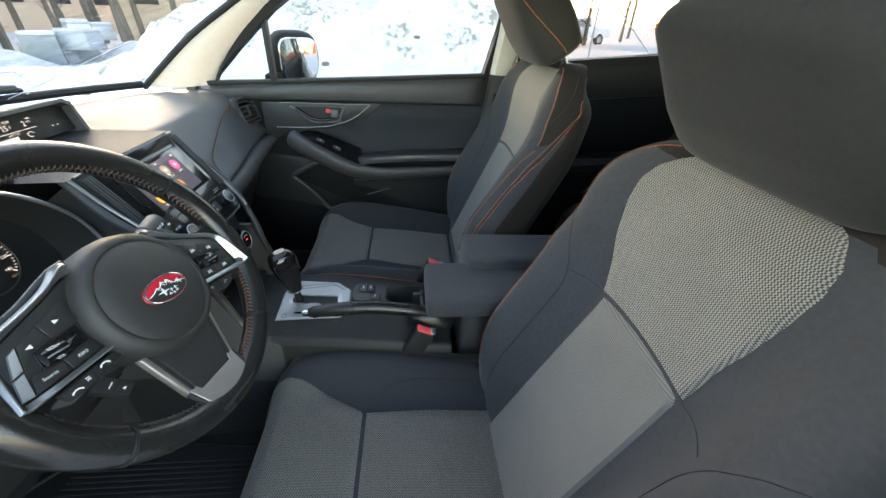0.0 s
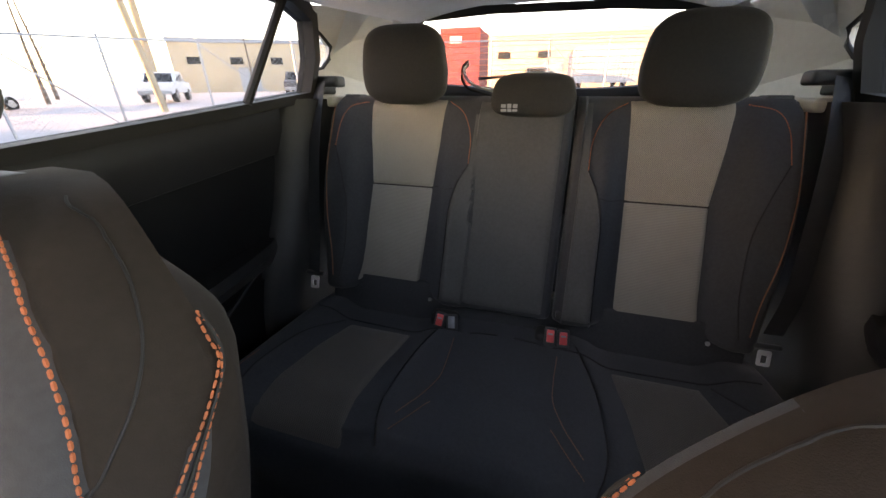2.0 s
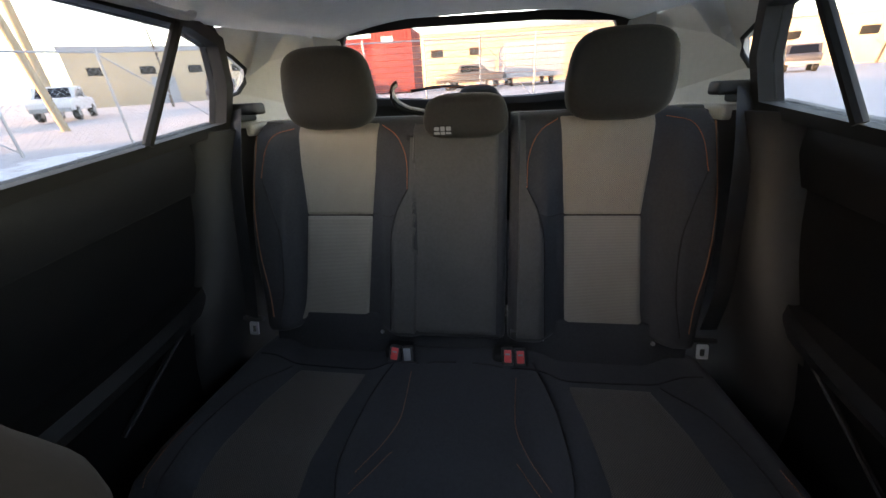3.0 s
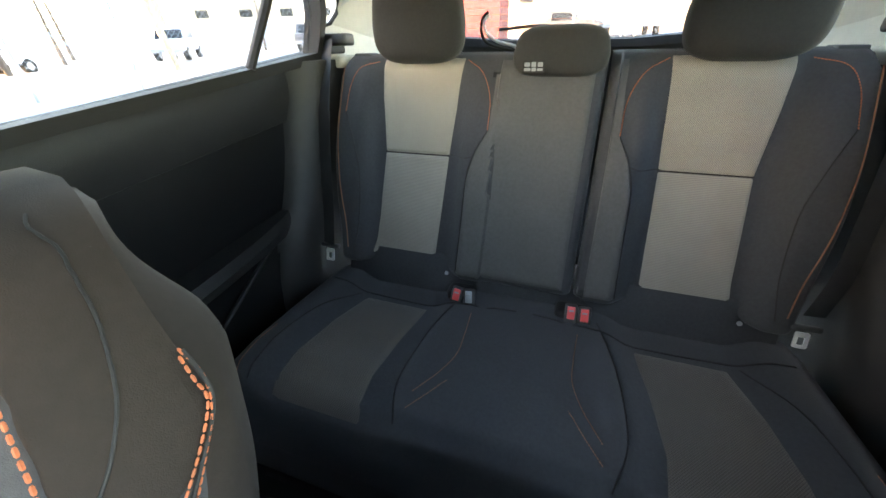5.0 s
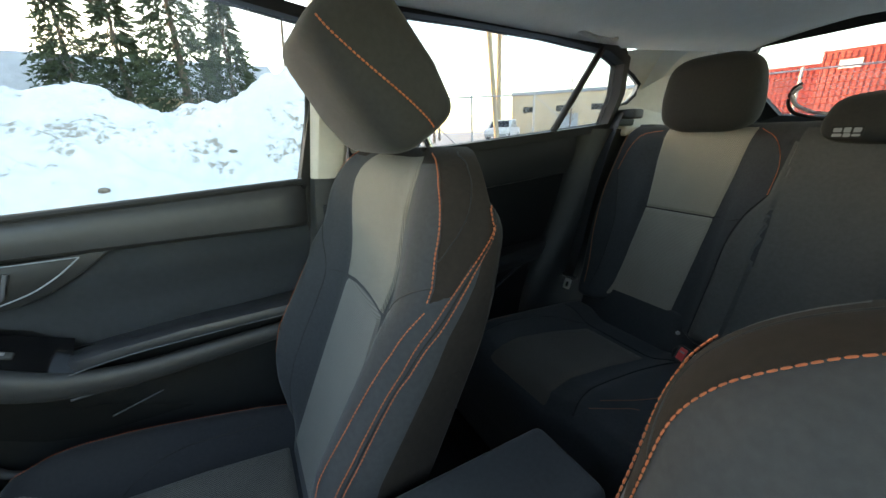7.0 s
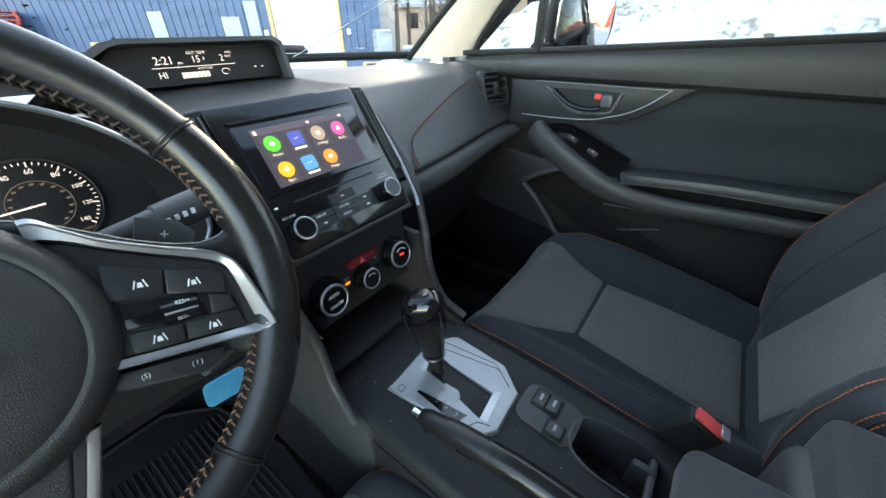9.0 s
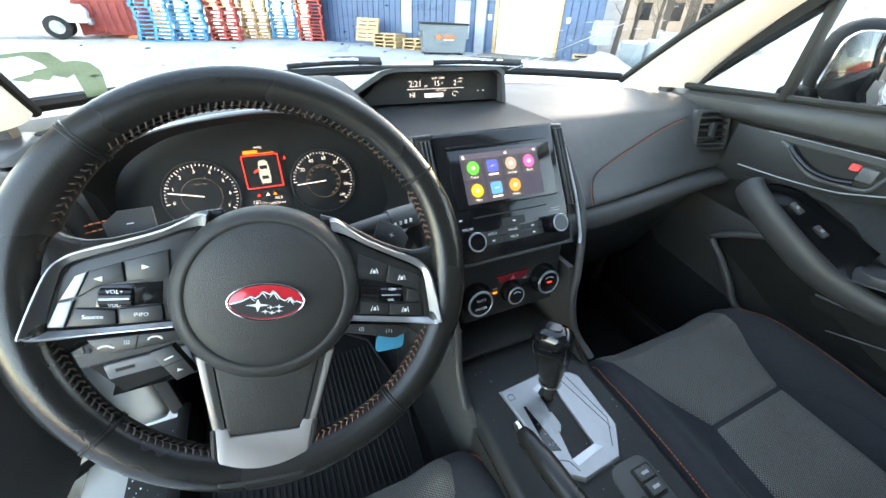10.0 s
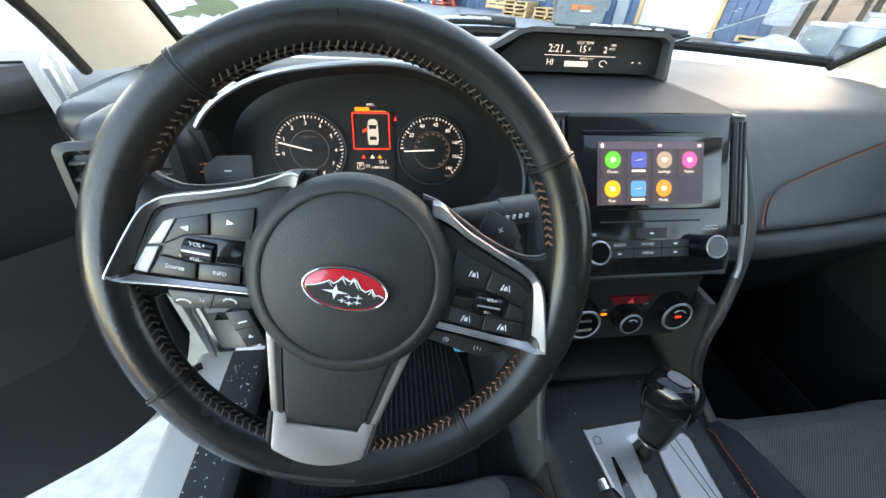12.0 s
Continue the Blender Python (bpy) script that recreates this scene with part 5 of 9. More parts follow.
Q_OUT = [(-1.575, 1.240), (-1.560, 1.38), (-1.560, 1.490), (-1.70, 1.515), (-1.85, 1.520), (-2.03, 1.500), (-2.10, 1.38), (-2.16, 1.240)]


def rear_quarter(s):
    th = thing("rear_quarter_trim", "beige rear quarter trim around a small window", "pillar trim", "pillar trims", "structure", at=(s * 0.68, -1.8, 0.75))
    xo = lambda y, z: s * (0.675 - 0.20 * max(0, z - 1.24) - 0.35 * max(0, -1.75 - y))
    xi = lambda y, z: s * 0.682
    part("upper_trim", frame_ring([V(xo(y, z), y, z) for y, z in Q_OUT], [V(xi(y, z), y, z) for y, z in Q_WIN], 0.02, (s, 0, 0)), "beige", th, "beige upper quarter trim", angle=20)
    bm = bmesh.new()
    bm.faces.new([bm.verts.new((xi(y, z) + s * 0.015, y, z)) for y, z in Q_WIN])
    bmesh.ops.solidify(bm, geom=bm.faces[:], thickness=0.004)
    part("quarter_pane", bm, "glass_dark", th).visible_shadow = False
    part("pane_seal", tube([V(xi(y, z) + s * 0.002, y, z) for y, z in Q_WIN], 0.006, 8, closed=True), "dark", th)
    part("belt_slot", rbox((0.02, 0.10, 0.035), (s * 0.652, -1.645, 1.285), 0.008, 3), "dark", th, "dark seat belt slot")
    part("shelf_ledge", rbox((0.10, 0.26, 0.03), (s * 0.632, -1.70, 1.248), 0.01, 3), "beige", th)
    low = []
    for k in range(11):
        v = k / 10
        z = lerp(0.55, 1.255, v)
        y0 = lerp(-1.30, -1.50, ease(0, 1, v))
        y1 = -1.68
        x = 0.690 - 0.045 * v
        low.append([V(s * (x + 0.01), y0 + 0.06, z), V(s * (x - 0.035), y0, z), V(s * (x - 0.045), y0 - 0.06, z), V(s * (x - 0.03), y1, z), V(s * (x + 0.06), y1, z), V(s * (x + 0.06), y0 + 0.06, z)])
    part("lower_trim", loft(low), "door_low", th, "dark grey plastic wheel arch trim", angle=60)
    part("door_seal", tube(smooth_path([(s * 0.690, -1.42, 0.6), (s * 0.672, -1.53, 1.0), (s * 0.662, -1.565, 1.27), (s * 0.610, -1.550, 1.47), (s * 0.60, -1.45, 1.50)], 30), 0.010, 8), "rubber", th)
    return th


for s in (1, -1):
    rear_quarter(s)

H_IN = [(0.44, -2.27, 1.308), (0.20, -2.29, 1.292), (-0.20, -2.29, 1.292), (-0.42, -2.27, 1.305), (-0.470, -2.20, 1.38), (-0.485, -2.10, 1.478), (-0.455, -2.055, 1.512), (-0.20, -2.04, 1.526), (0.20, -2.04, 1.530), (0.470, -2.055, 1.520), (0.505, -2.10, 1.485), (0.490, -2.20, 1.385)]
hatch = thing("tailgate", "closed tailgate with wide rear window and black inner panel", "tailgate", kind="structure", at=(0, -2.3, 0.75))
hc = V(0, -2.16, 1.41)
part("window_frame", frame_ring([V(x * 1.09 + (0.02 if x > 0 else -0.02), y + 0.01, hc.z + (z - hc.z) * 1.22) for x, y, z in H_IN], [V(*p) for p in H_IN], 0.03, (0, -1, 0.2)), "dark", hatch, "black rear window frame", angle=20)
bm = bmesh.new()
bm.faces.new([bm.verts.new((x, y - 0.016, z)) for x, y, z in H_IN])
bmesh.ops.triangulate(bm, faces=bm.faces[:])
bmesh.ops.solidify(bm, geom=bm.faces[:], thickness=0.004)
part("rear_pane", bm, "glass_dark", hatch, smooth=False).visible_shadow = False
part("inner_panel", rbox((1.14, 0.04, 0.56), (0, -2.32, 1.015), 0.02, 3), "dark", hatch)
part("wiper_motor_cover", pillow(1.27, 1.345, [(1.27, 0.12), (1.345, 0.06)], [(1.27, -2.262), (1.345, -2.262)], [(1.27, 0.03), (1.345, 0.02)], n=10, power=2.4), "dark", hatch)
part("rear_wiper", tube(smooth_path([(0.02, -2.33, 1.335), (0.15, -2.33, 1.345), (0.30, -2.32, 1.335)], 12), 0.006, 8), "rubber", hatch)
for k in range(9):
    z = 1.34 + k * 0.02
    part("heater_line", tube([V(-0.43, -2.262 + (z - 1.31) * 1.05, z), V(0.44, -2.262 + (z - 1.31) * 1.05, z)], 0.0005, 4), "orange_print", hatch)
for s in (1, -1):
    part("d_pillar", sheet(lambda u, v, s=s: V(s * lerp(0.60 - 0.07 * v, 0.52 - 0.03 * v, u), lerp(-2.06, -2.25, u) + 0.14 * v, lerp(1.22, 1.51, v)), 6, 10, 0.02), "liner", hatch)
grab = thing("grab_handle", "grey fold-down grab handle on the headliner", "handle", at=(0.54, -1.36, 1.49))
part("handle", tube(smooth_path([(0.548, -1.26, 1.498), (0.535, -1.30, 1.482), (0.533, -1.38, 1.480), (0.548, -1.42, 1.498)], 20), 0.008, 10), "liner", grab)

# outer body
body = thing("car_body", "white hatchback car body with black sill cladding", "car body", kind="structure", at=(0, -0.6, 0.2))
part("roof_panel", sheet(lambda u, v: (lambda y: V((2 * u - 1) * (table(ROOF_W, y) + 0.04), y, roof_z((2 * u - 1) * table(ROOF_W, y) * 0.97, y) + 0.045))(lerp(-2.12, -0.08, v)), 20, 24, 0.01), "paint", body)
part("hood", sheet(lambda u, v: V((2 * u - 1) * lerp(0.74, 0.66, v), lerp(0.80, 1.72, v) - 0.06 * (2 * u - 1) ** 2, lerp(0.935, 0.78, v ** 1.5) - 0.05 * (2 * u - 1) ** 4), 18, 16, 0.01), "paint", body)
part("cowl", rbox((1.34, 0.14, 0.03), (0, 0.80, 0.945), 0.01), "dark", body)
part("nose", sheet(lambda u, v: V((2 * u - 1) * 0.80, 1.74 + 0.12 * math.sin(math.pi * v) - 0.25 * (2 * u - 1) ** 4, lerp(0.25, 0.80, v)), 18, 10, 0.02), "paint", body)
part("tail", sheet(lambda u, v: V((2 * u - 1) * 0.76, -2.36 - 0.10 * math.sin(math.pi * v) + 0.12 * (2 * u - 1) ** 4, lerp(0.3, 1.27, v)), 18, 10, 0.02), "paint", body)
for s in (1, -1):
    part("front_fender", sheet(lambda u, v, s=s: V(s * (0.80 + 0.05 * math.sin(math.pi * v) - 0.08 * u ** 3), lerp(0.46, 1.62, u), lerp(0.35 + 0.33 * math.sin(math.pi * min(1, max(0, (u - 0.15) / 0.7))) ** 0.6, lerp(1.03, 0.85, u), v)), 24, 10, 0.012), "paint", body)
    part("quarter_panel", sheet(lambda u, v, s=s: V(s * (0.80 + 0.05 * math.sin(math.pi * v) - 0.10 * u ** 3), lerp(-1.58, -2.36, u), lerp(0.35 + 0.33 * math.sin(math.pi * min(1, max(0, (u + 0.2) / 0.9))) ** 0.6, 1.25, v)), 20, 10, 0.012), "paint", body)
    part("upper_quarter", sheet(lambda u, v, s=s: V(s * lerp(0.76, 0.60 - 0.08 * u, v), lerp(-1.75, -2.30, u) + 0.22 * v * u, lerp(1.24, 1.53, v)), 8, 6, 0.012), "paint", body)
    part("sill", rbox((0.13, 1.95, 0.09), (s * 0.755, -0.56, 0.335), 0.02, 3), "paint", body, "white painted door sill")
    part("scuff_plate", rbox((0.09, 0.95, 0.012), (s * 0.685, -0.08, 0.388), 0.004, 2), "plastic", body, "black sill scuff plate")
    part("jamb", rbox((0.10, 0.10, 0.70), (s * 0.735, 0.475, 0.70), 0.02, 3), "paint", body, "white painted door jamb")
    # kick panel in matt black: the footwell's shade is put into its colour
    part("kick_panel", rbox((0.016, 0.58, 0.62), (s * 0.655, 0.71, 0.58), 0.006, 2), "dark", body, "black footwell side panel")
    part("jamb_trim", rbox((0.03, 0.03, 0.68), (s * 0.658, 0.425, 0.72), 0.008, 2), "plastic", body, "black door opening trim")
    # inner sill trim likewise darkened to matt black for the footwell's shade
    part("sill_trim", rbox((0.030, 1.05, 0.11), (s * 0.643, -0.10, 0.345), 0.010, 2), "dark", body, "black inner sill trim")
    part("cladding", rbox((0.05, 3.2, 0.10), (s * 0.83, -0.35, 0.27), 0.02, 3), "plastic", body)
for x in (0.79, -0.79):
    for y in (1.10, -1.58):
        wheel_rim = part("wheel", disc(0.30, 0.20, T(x, y, 0.33) @ Matrix.Rotation(radians(90), 4, 'Y') @ T(0, 0, -0.10), 40, 0.03), "rubber", body, "black tyre")
        part("rim", disc(0.20, 0.212, T(x, y, 0.33) @ Matrix.Rotation(radians(90), 4, 'Y') @ T(0, 0, -0.106), 32, 0.01), "silver_dull", wheel_rim)
snowbits = bmesh.new()
for k in range(260):
    q = rng.uniform(0.0010, 0.0032)
    rbox((q, q, q * 0.6), (rng.uniform(-0.725, -0.65), rng.uniform(-0.25, 0.36), 0.396), q * 0.25, 1, None, snowbits)
solo("sill_snow", snowbits, "ice", "crumbs of snow on the door sill", "snow", kind="stuff")

# ---- dashboard ----
SX = -0.007
dash = thing("dashboard", "black soft-touch dashboard with orange stitch line and silver trims", "dashboard", at=(0, 0.40, 0.60))


def dash_profile(x):
    """Section of the dashboard pad at x, from the windshield back over the edge and down the face: (y, z)."""
    side = ease(0.50, 0.72, abs(x))
    edge_y = 0.285 + 0.015 * side - 0.01 * ease(0.0, -0.3, x)
    low_y = lerp(0.165, 0.225, ease(0.15, 0.70, abs(x)))
    back_y = 0.745 - 0.20 * (abs(x) / 0.70) ** 2.2
    return [(back_y, 1.020), (lerp(back_y, edge_y, 0.35), 1.036), (lerp(back_y, edge_y, 0.72), 1.040), (edge_y + 0.03, 1.034), (edge_y, 1.018), (lerp(edge_y, low_y, 0.35), 0.982), (lerp(edge_y, low_y, 0.72), 0.938), (low_y, 0.906), (low_y + 0.010, 0.897), (low_y + 0.05, 0.893)]


def dash_sheet(x0, x1, n):
    rows = []
    for i in range(n + 1):
        x = lerp(x0, x1, i / n)
        p = smooth_path([(x, y, z) for y, z in dash_profile(x)], 40)
        rows.append(p)
    own = loft(rows, cap=False, closed=False)
    bmesh.ops.recalc_face_normals(own, faces=own.faces)
    return own


pad = part("passenger_pad", dash_sheet(0.10, 0.715, 30), "softpad", dash, "soft black passenger dash pad")


def dash_face(x, z):
    """y of the passenger face at a height."""
    pr = dash_profile(x)[3:8]
    for (ya, za), (yb, zb) in zip(pr, pr[1:]):
        if zb <= z <= za:
            return lerp(ya, yb, (za - z) / (za - zb))
    return pr[-1][0]


st = [V(p.x, dash_face(p.x, p.z) - 0.004, p.z) for p in smooth_path([(0.200, 0, 0.907), (0.205, 0, 0.919), (0.218, 0, 0.936), (0.241, 0, 0.948), (0.280, 0, 0.958), (0.360, 0, 0.975), (0.448, 0, 0.9935), (0.50, 0, 1.003), (0.56, 0, 1.011)], 60)]
part("pad_stitching", stitch_mesh(st, r=0.0011, step=0.006), "thread", dash, "rust-coloured stitched seam")
part("pad_crease", tube([p + V(0, -0.001, 0.004) for p in st], 0.0012, 6), "dark", dash)
part("defroster_slot", rbox((0.19, 0.010, 0.003), (0.46, 0.425, 1.0375), 0.001, 1, Matrix.Identity(4)), "dark", dash)
band = []
for i in range(25):
    x = lerp(0.125, 0.70, i / 24)
    dy, rise_z = 0.035 * ease(0.15, 0.72, x), 0.020 * ease(0.22, 0.70, x)
    band.append([V(x, y - 0.022 + dy, z + rise_z * q) for y, z, q in ((0.260, 0.8945, 0), (0.196, 0.8935, 0), (0.186, 0.890, 0), (0.179, 0.881, 0.2), (0.176, 0.868, 0.5), (0.178, 0.853, 0.9), (0.186, 0.843, 1), (0.200, 0.838, 1), (0.265, 0.836, 1))])
part("lower_band", loft(band), "softpad", dash, "padded black lower dash band")
part("band_edge", tube([r[7] + V(0, 0, -0.003) for r in band], 0.0035, 6), "plastic", dash)
part("glove_box", sheet(lambda u, v: V(lerp(0.13, 0.69, u), lerp(0.228, 0.33, v) + 0.02 * (2 * u - 1) ** 4, lerp(0.834, 0.585, v)), 16, 12, 0.02), "plastic", dash, "black glove box lid")
part("glove_box_edge", tube([V(0.14, 0.236, 0.822), V(0.68, 0.240, 0.828)], 0.003, 6), "dark", dash)
part("under_dash", sheet(lambda u, v: V(lerp(-0.69, 0.69, u), lerp(0.33, 0.95, v), lerp(0.585, 0.66, v)), 6, 6, 0.02), "dark", dash)


def air_vent(name, m, w, h, slats, parent, rim="plastic"):
    """A framed outlet in local xy with slats across it and dark depth behind."""
    v = part(name, frame_ring([m @ V(x, y, 0) for x, y in rrect(w, h, 0.010, 4)], [m @ V(x, y, 0.004) for x, y in rrect(w - 0.018, h - 0.016, 0.007, 4)], 0.014, m.to_3x3() @ V(0, 0, -1)), rim, parent, "framed air vent")
    part("duct", prism(rrect(w - 0.014, h - 0.012, 0.006, 4), 0.003, m @ T(0, 0, -0.030)), "dark", v)
    for k in range(slats):
        y = (k + 0.5) / slats * (h - 0.02) - (h - 0.02) / 2
        part("slat", rbox((w - 0.018, 0.004, 0.018), (0, 0, 0), 0.0015, 2, m @ T(0, y, -0.008) @ Matrix.Rotation(radians(18), 4, 'X')), "plastic", v)
    part("vent_tab", rbox((0.010, h * 0.35, 0.012), (0, 0, 0.0), 0.002, 2, m), "plastic", v)
    return v


air_vent("side_vent", plane_axes((0.630, 0.250, 0.988), (0.93, -0.26, 0.03), (0.03, 0.28, 0.95)), 0.098, 0.094, 5, dash)
air_vent("side_vent", plane_axes((-0.600, 0.182, 0.970), (0.96, 0.14, 0.0), (0.10, 0.30, 0.95)), 0.108, 0.104, 5, dash, "switch")
part("vent_housing", rbox((0.125, 0.10, 0.14), (-0.598, 0.254, 0.962), 0.030, 5), "switch", dash, "black vent housing")
part("vent_housing", rbox((0.15, 0.09, 0.12), (0.672, 0.325, 0.970), 0.025, 4), "plastic", dash, "black vent housing")
# driver's side pad with the hood over the gauges
def hood(u, v):
    x = lerp(-0.70, -0.14, u)
    b = ease(-0.58, -0.46, x) * (1 - ease(-0.22, -0.12, x))
    back = 0.745 - 0.20 * (abs(x) / 0.70) ** 2.2
    y = lerp(back, lerp(0.30, 0.262, b), v)
    z = lerp(1.020, 1.030 + 0.060 * b, ease(0, 0.75, v)) + 0.012 * b * math.sin(math.pi * v)
    return V(x, y, z)


part("driver_pad", sheet(hood, 40, 20, 0.02), "softpad", dash, "soft black driver dash pad")
part("speaker_grille", rbox((0.12, 0.05, 0.004), (0, 0, 0), 0.0015, 2, T(-0.555, 0.40, 1.036) @ Matrix.Rotation(radians(-28), 4, 'Z')), "dark", dash, "ribbed corner speaker grille")
for k in range(16):
    part("grille_rib", rbox((0.0022, 0.046, 0.002), (0, 0, 0), 0, 1, T(-0.555, 0.40, 1.0385) @ Matrix.Rotation(radians(-28), 4, 'Z') @ T(-0.055 + k * 0.0073, 0, 0)), "plastic", dash)
part("corner_block", rbox((0.10, 0.20, 0.05), (-0.655, 0.36, 1.006), 0.022, 4), "switch", dash)
part("knee_panel", sheet(lambda u, v: V(lerp(-0.665, -0.13, u), lerp(0.235, 0.32, v) + 0.02 * math.sin(math.pi * u), lerp(0.90, 0.60, v)), 16, 10, 0.02), "plastic", dash, "black knee panel")
part("driver_face", sheet(lambda u, v: V(lerp(-0.53, -0.655, u), lerp(0.225, 0.235, v), lerp(1.02, 0.88, v)), 6, 6, 0.02), "softpad", dash)
part("stitch_strip", stitch_mesh([V(-0.555, 0.215, 0.982), V(-0.52, 0.222, 0.984)], r=0.001, bm=stitch_mesh([V(-0.555, 0.213, 0.974), V(-0.52, 0.220, 0.976)], r=0.001)), "thread", dash)
# instrument cluster
rim3 = smooth_path([(-0.500, 0.205, 0.885), (-0.532, 0.225, 0.945), (-0.515, 0.24, 1.018), (-0.455, 0.25, 1.062), (-0.37, 0.255, 1.079), (-0.29, 0.255, 1.078), (-0.215, 0.25, 1.045), (-0.165, 0.235, 0.985), (-0.155, 0.220, 0.92), (-0.185, 0.205, 0.885)], 60)
rim3 = [V(-0.352 + (p.x + 0.344) * 1.09, p.y, 0.955 + (p.z - 0.955) * 1.03) for p in rim3]
cluster = part("gauge_binnacle", loft([rim3, [V(-0.344 + (p.x + 0.344) * 0.88, p.y + 0.055, 0.955 + (p.z - 0.955) * 0.82) for p in rim3]], cap=False, closed=False), "dark", dash, "black gauge binnacle")
part("binnacle_trim", tube([p + V(0, -0.002, 0.002) for p in rim3], 0.0030, 8), "silver", cluster, "thin silver rim")
GU = V(0, 0.40, 0.917)
gm0 = plane_axes((-0.350, 0.288, 0.969), (1, 0, 0), GU)
part("gauge_face", prism([(-0.20, -0.08), (0.20, -0.08), (0.205, 0.0), (0.17, 0.075), (0.08, 0.105), (-0.08, 0.105), (-0.17, 0.075), (-0.205, 0.0)], 0.006, gm0 @ T(0, 0, -0.010)), "dark", cluster)
M["lit_white"] = glow("lit_white", (0.85, 0.88, 0.95), 0.9)
M["lit_red"] = glow("lit_red", (1.0, 0.05, 0.03), 1.1)
M["lit_orange"] = glow("lit_orange", (1.0, 0.32, 0.02), 1.0)
M["lit_grey"] = glow("lit_grey", (0.55, 0.60, 0.58), 0.75)
M["lit_dim"] = glow("lit_dim", (0.5, 0.42, 0.36), 0.22)
for gx, nums, a0, a1, needle, unit in ((-0.083, [str(i) for i in range(9)], 188, -62, 166, "x1000r/min"), (0.083, ["0", "20", "40", "60", "80", "100", "120", "140"], 176, -46, 182, "MPH")):
    gm = gm0 @ T(gx, 0, 0) @ Matrix.Scale(1.07, 4)
    dial = part("dial", disc(0.0435, 0.003, gm @ T(0, 0, -0.003), 48, 0.001), "dark", cluster, "round black gauge dial")
    part("dial_ring", tube([gm @ V(0.0445 * math.cos(t * 0.1309), 0.0445 * math.sin(t * 0.1309), 0.001) for t in range(48)], 0.0011, 6, closed=True), "plastic", dial)
    part("inner_ring", tube([gm @ V(0.0235 * math.cos(t * 0.1309), 0.0235 * math.sin(t * 0.1309), 0.0008) for t in range(48)], 0.0004, 4, closed=True), "lit_dim", dial)
    n = len(nums)
    for k, txt in enumerate(nums):
        if unit == "MPH" and k == 0:
            continue
        a = radians(lerp(a0, a1, k / (n - 1)))
        lettering(txt, 0.0066 if len(txt) < 3 else 0.0058, gm @ T(0.0325 * math.cos(a), 0.0325 * math.sin(a), 0.0012), "lit_white", dial, "numeral")
    ticks = bmesh.new()
    for k in range((n - 1) * 5 + 1):
        a = radians(lerp(a0, a1, k / ((n - 1) * 5)))
        ln = 0.0045 if k % 5 == 0 else 0.0026
        rbox((ln, 0.0007 if k % 5 else 0.0011, 0.0006), (0.0415 - ln / 2, 0, 0), 0, 1, gm @ Matrix.Rotation(a, 4, 'Z') @ T(0, 0, 0.0010), ticks)
    part("tick_marks", ticks, "lit_white", dial, smooth=False)
    if unit == "MPH":
        for k in range(12):
            a = radians(lerp(168, -60, k / 11))
            part("small_numeral", rbox((0.0034, 0.0018, 0.0005), (0.0205 * math.cos(a), 0.0205 * math.sin(a), 0.0012), 0, 1, gm), "lit_dim", dial)
        lettering("MPH", 0.005, gm @ T(0.022, -0.0335, 0.0012), "lit_dim", dial)
    else:
        lettering(unit, 0.0042, gm @ T(0, 0.016, 0.0012), "lit_dim", dial)
    a = radians(needle)
    part("needle", rbox((0.040, 0.0016, 0.0014), (0.017, 0, 0), 0.0005, 1, gm @ Matrix.Rotation(a, 4, 'Z') @ T(0, 0, 0.004)), "lit_white", dial, "lit white needle")
gl = gm0 @ T(0.0, 0.0, 0.0)
lcd = part("info_display", prism(rrect(0.056, 0.105, 0.002, 2), 0.002, gl @ T(0.002, 0.010, -0.003)), "dark", cluster, "small colour display showing an open car door")
part("alert_frame", frame_ring([gl @ V(x, y + 0.025, 0.0005) for x, y in rrect(0.050, 0.048, 0.001, 2)], [gl @ V(x, y + 0.025, 0.0005) for x, y in rrect(0.0470, 0.0450, 0.001, 2)], 0.0006, gl.to_3x3() @ V(0, 0, 1)), "lit_red", lcd, "lit red frame")
car_pts = [(-0.0055, -0.015), (0.0055, -0.015), (0.0068, -0.008), (0.0066, 0.006), (0.0055, 0.013), (0.003, 0.0155), (-0.003, 0.0155), (-0.0055, 0.013), (-0.0066, 0.006), (-0.0068, -0.008)]
part("car_icon", prism(car_pts, 0.0005, gl @ Matrix.Scale(1.1, 4) @ T(0.002, 0.0215, 0)), "lit_grey", lcd)
part("icon_screen", prism([(-0.0042, 0.004), (0.0042, 0.004), (0.0048, 0.0085), (-0.0048, 0.0085)], 0.0004, gl @ Matrix.Scale(1.1, 4) @ T(0.002, 0.0215, 0.0006)), "dark", lcd)
part("icon_screen", prism([(-0.0042, -0.009), (0.0042, -0.009), (0.0038, -0.005), (-0.0038, -0.005)], 0.0004, gl @ Matrix.Scale(1.1, 4) @ T(0.002, 0.0215, 0.0006)), "dark", lcd)
part("door_icon", prism([(-0.006, 0.006), (-0.013, 0.002), (-0.012, -0.0005), (-0.006, 0.002)], 0.0005, gl @ Matrix.Scale(1.1, 4) @ T(0.002, 0.0215, 0)), "lit_red", lcd)
part("mileage_bar", rbox((0.019, 0.004, 0.0006), (-0.011, 0.0535, 0.0002), 0, 1, gl), "lit_orange", lcd)
part("mileage_line", rbox((0.042, 0.0008, 0.0006), (0, 0.0508, 0.0002), 0, 1, gl), "lit_orange", lcd)
lettering("MPG", 0.005, gl @ T(0, 0.0585, 0.0002), "lit_white", lcd)
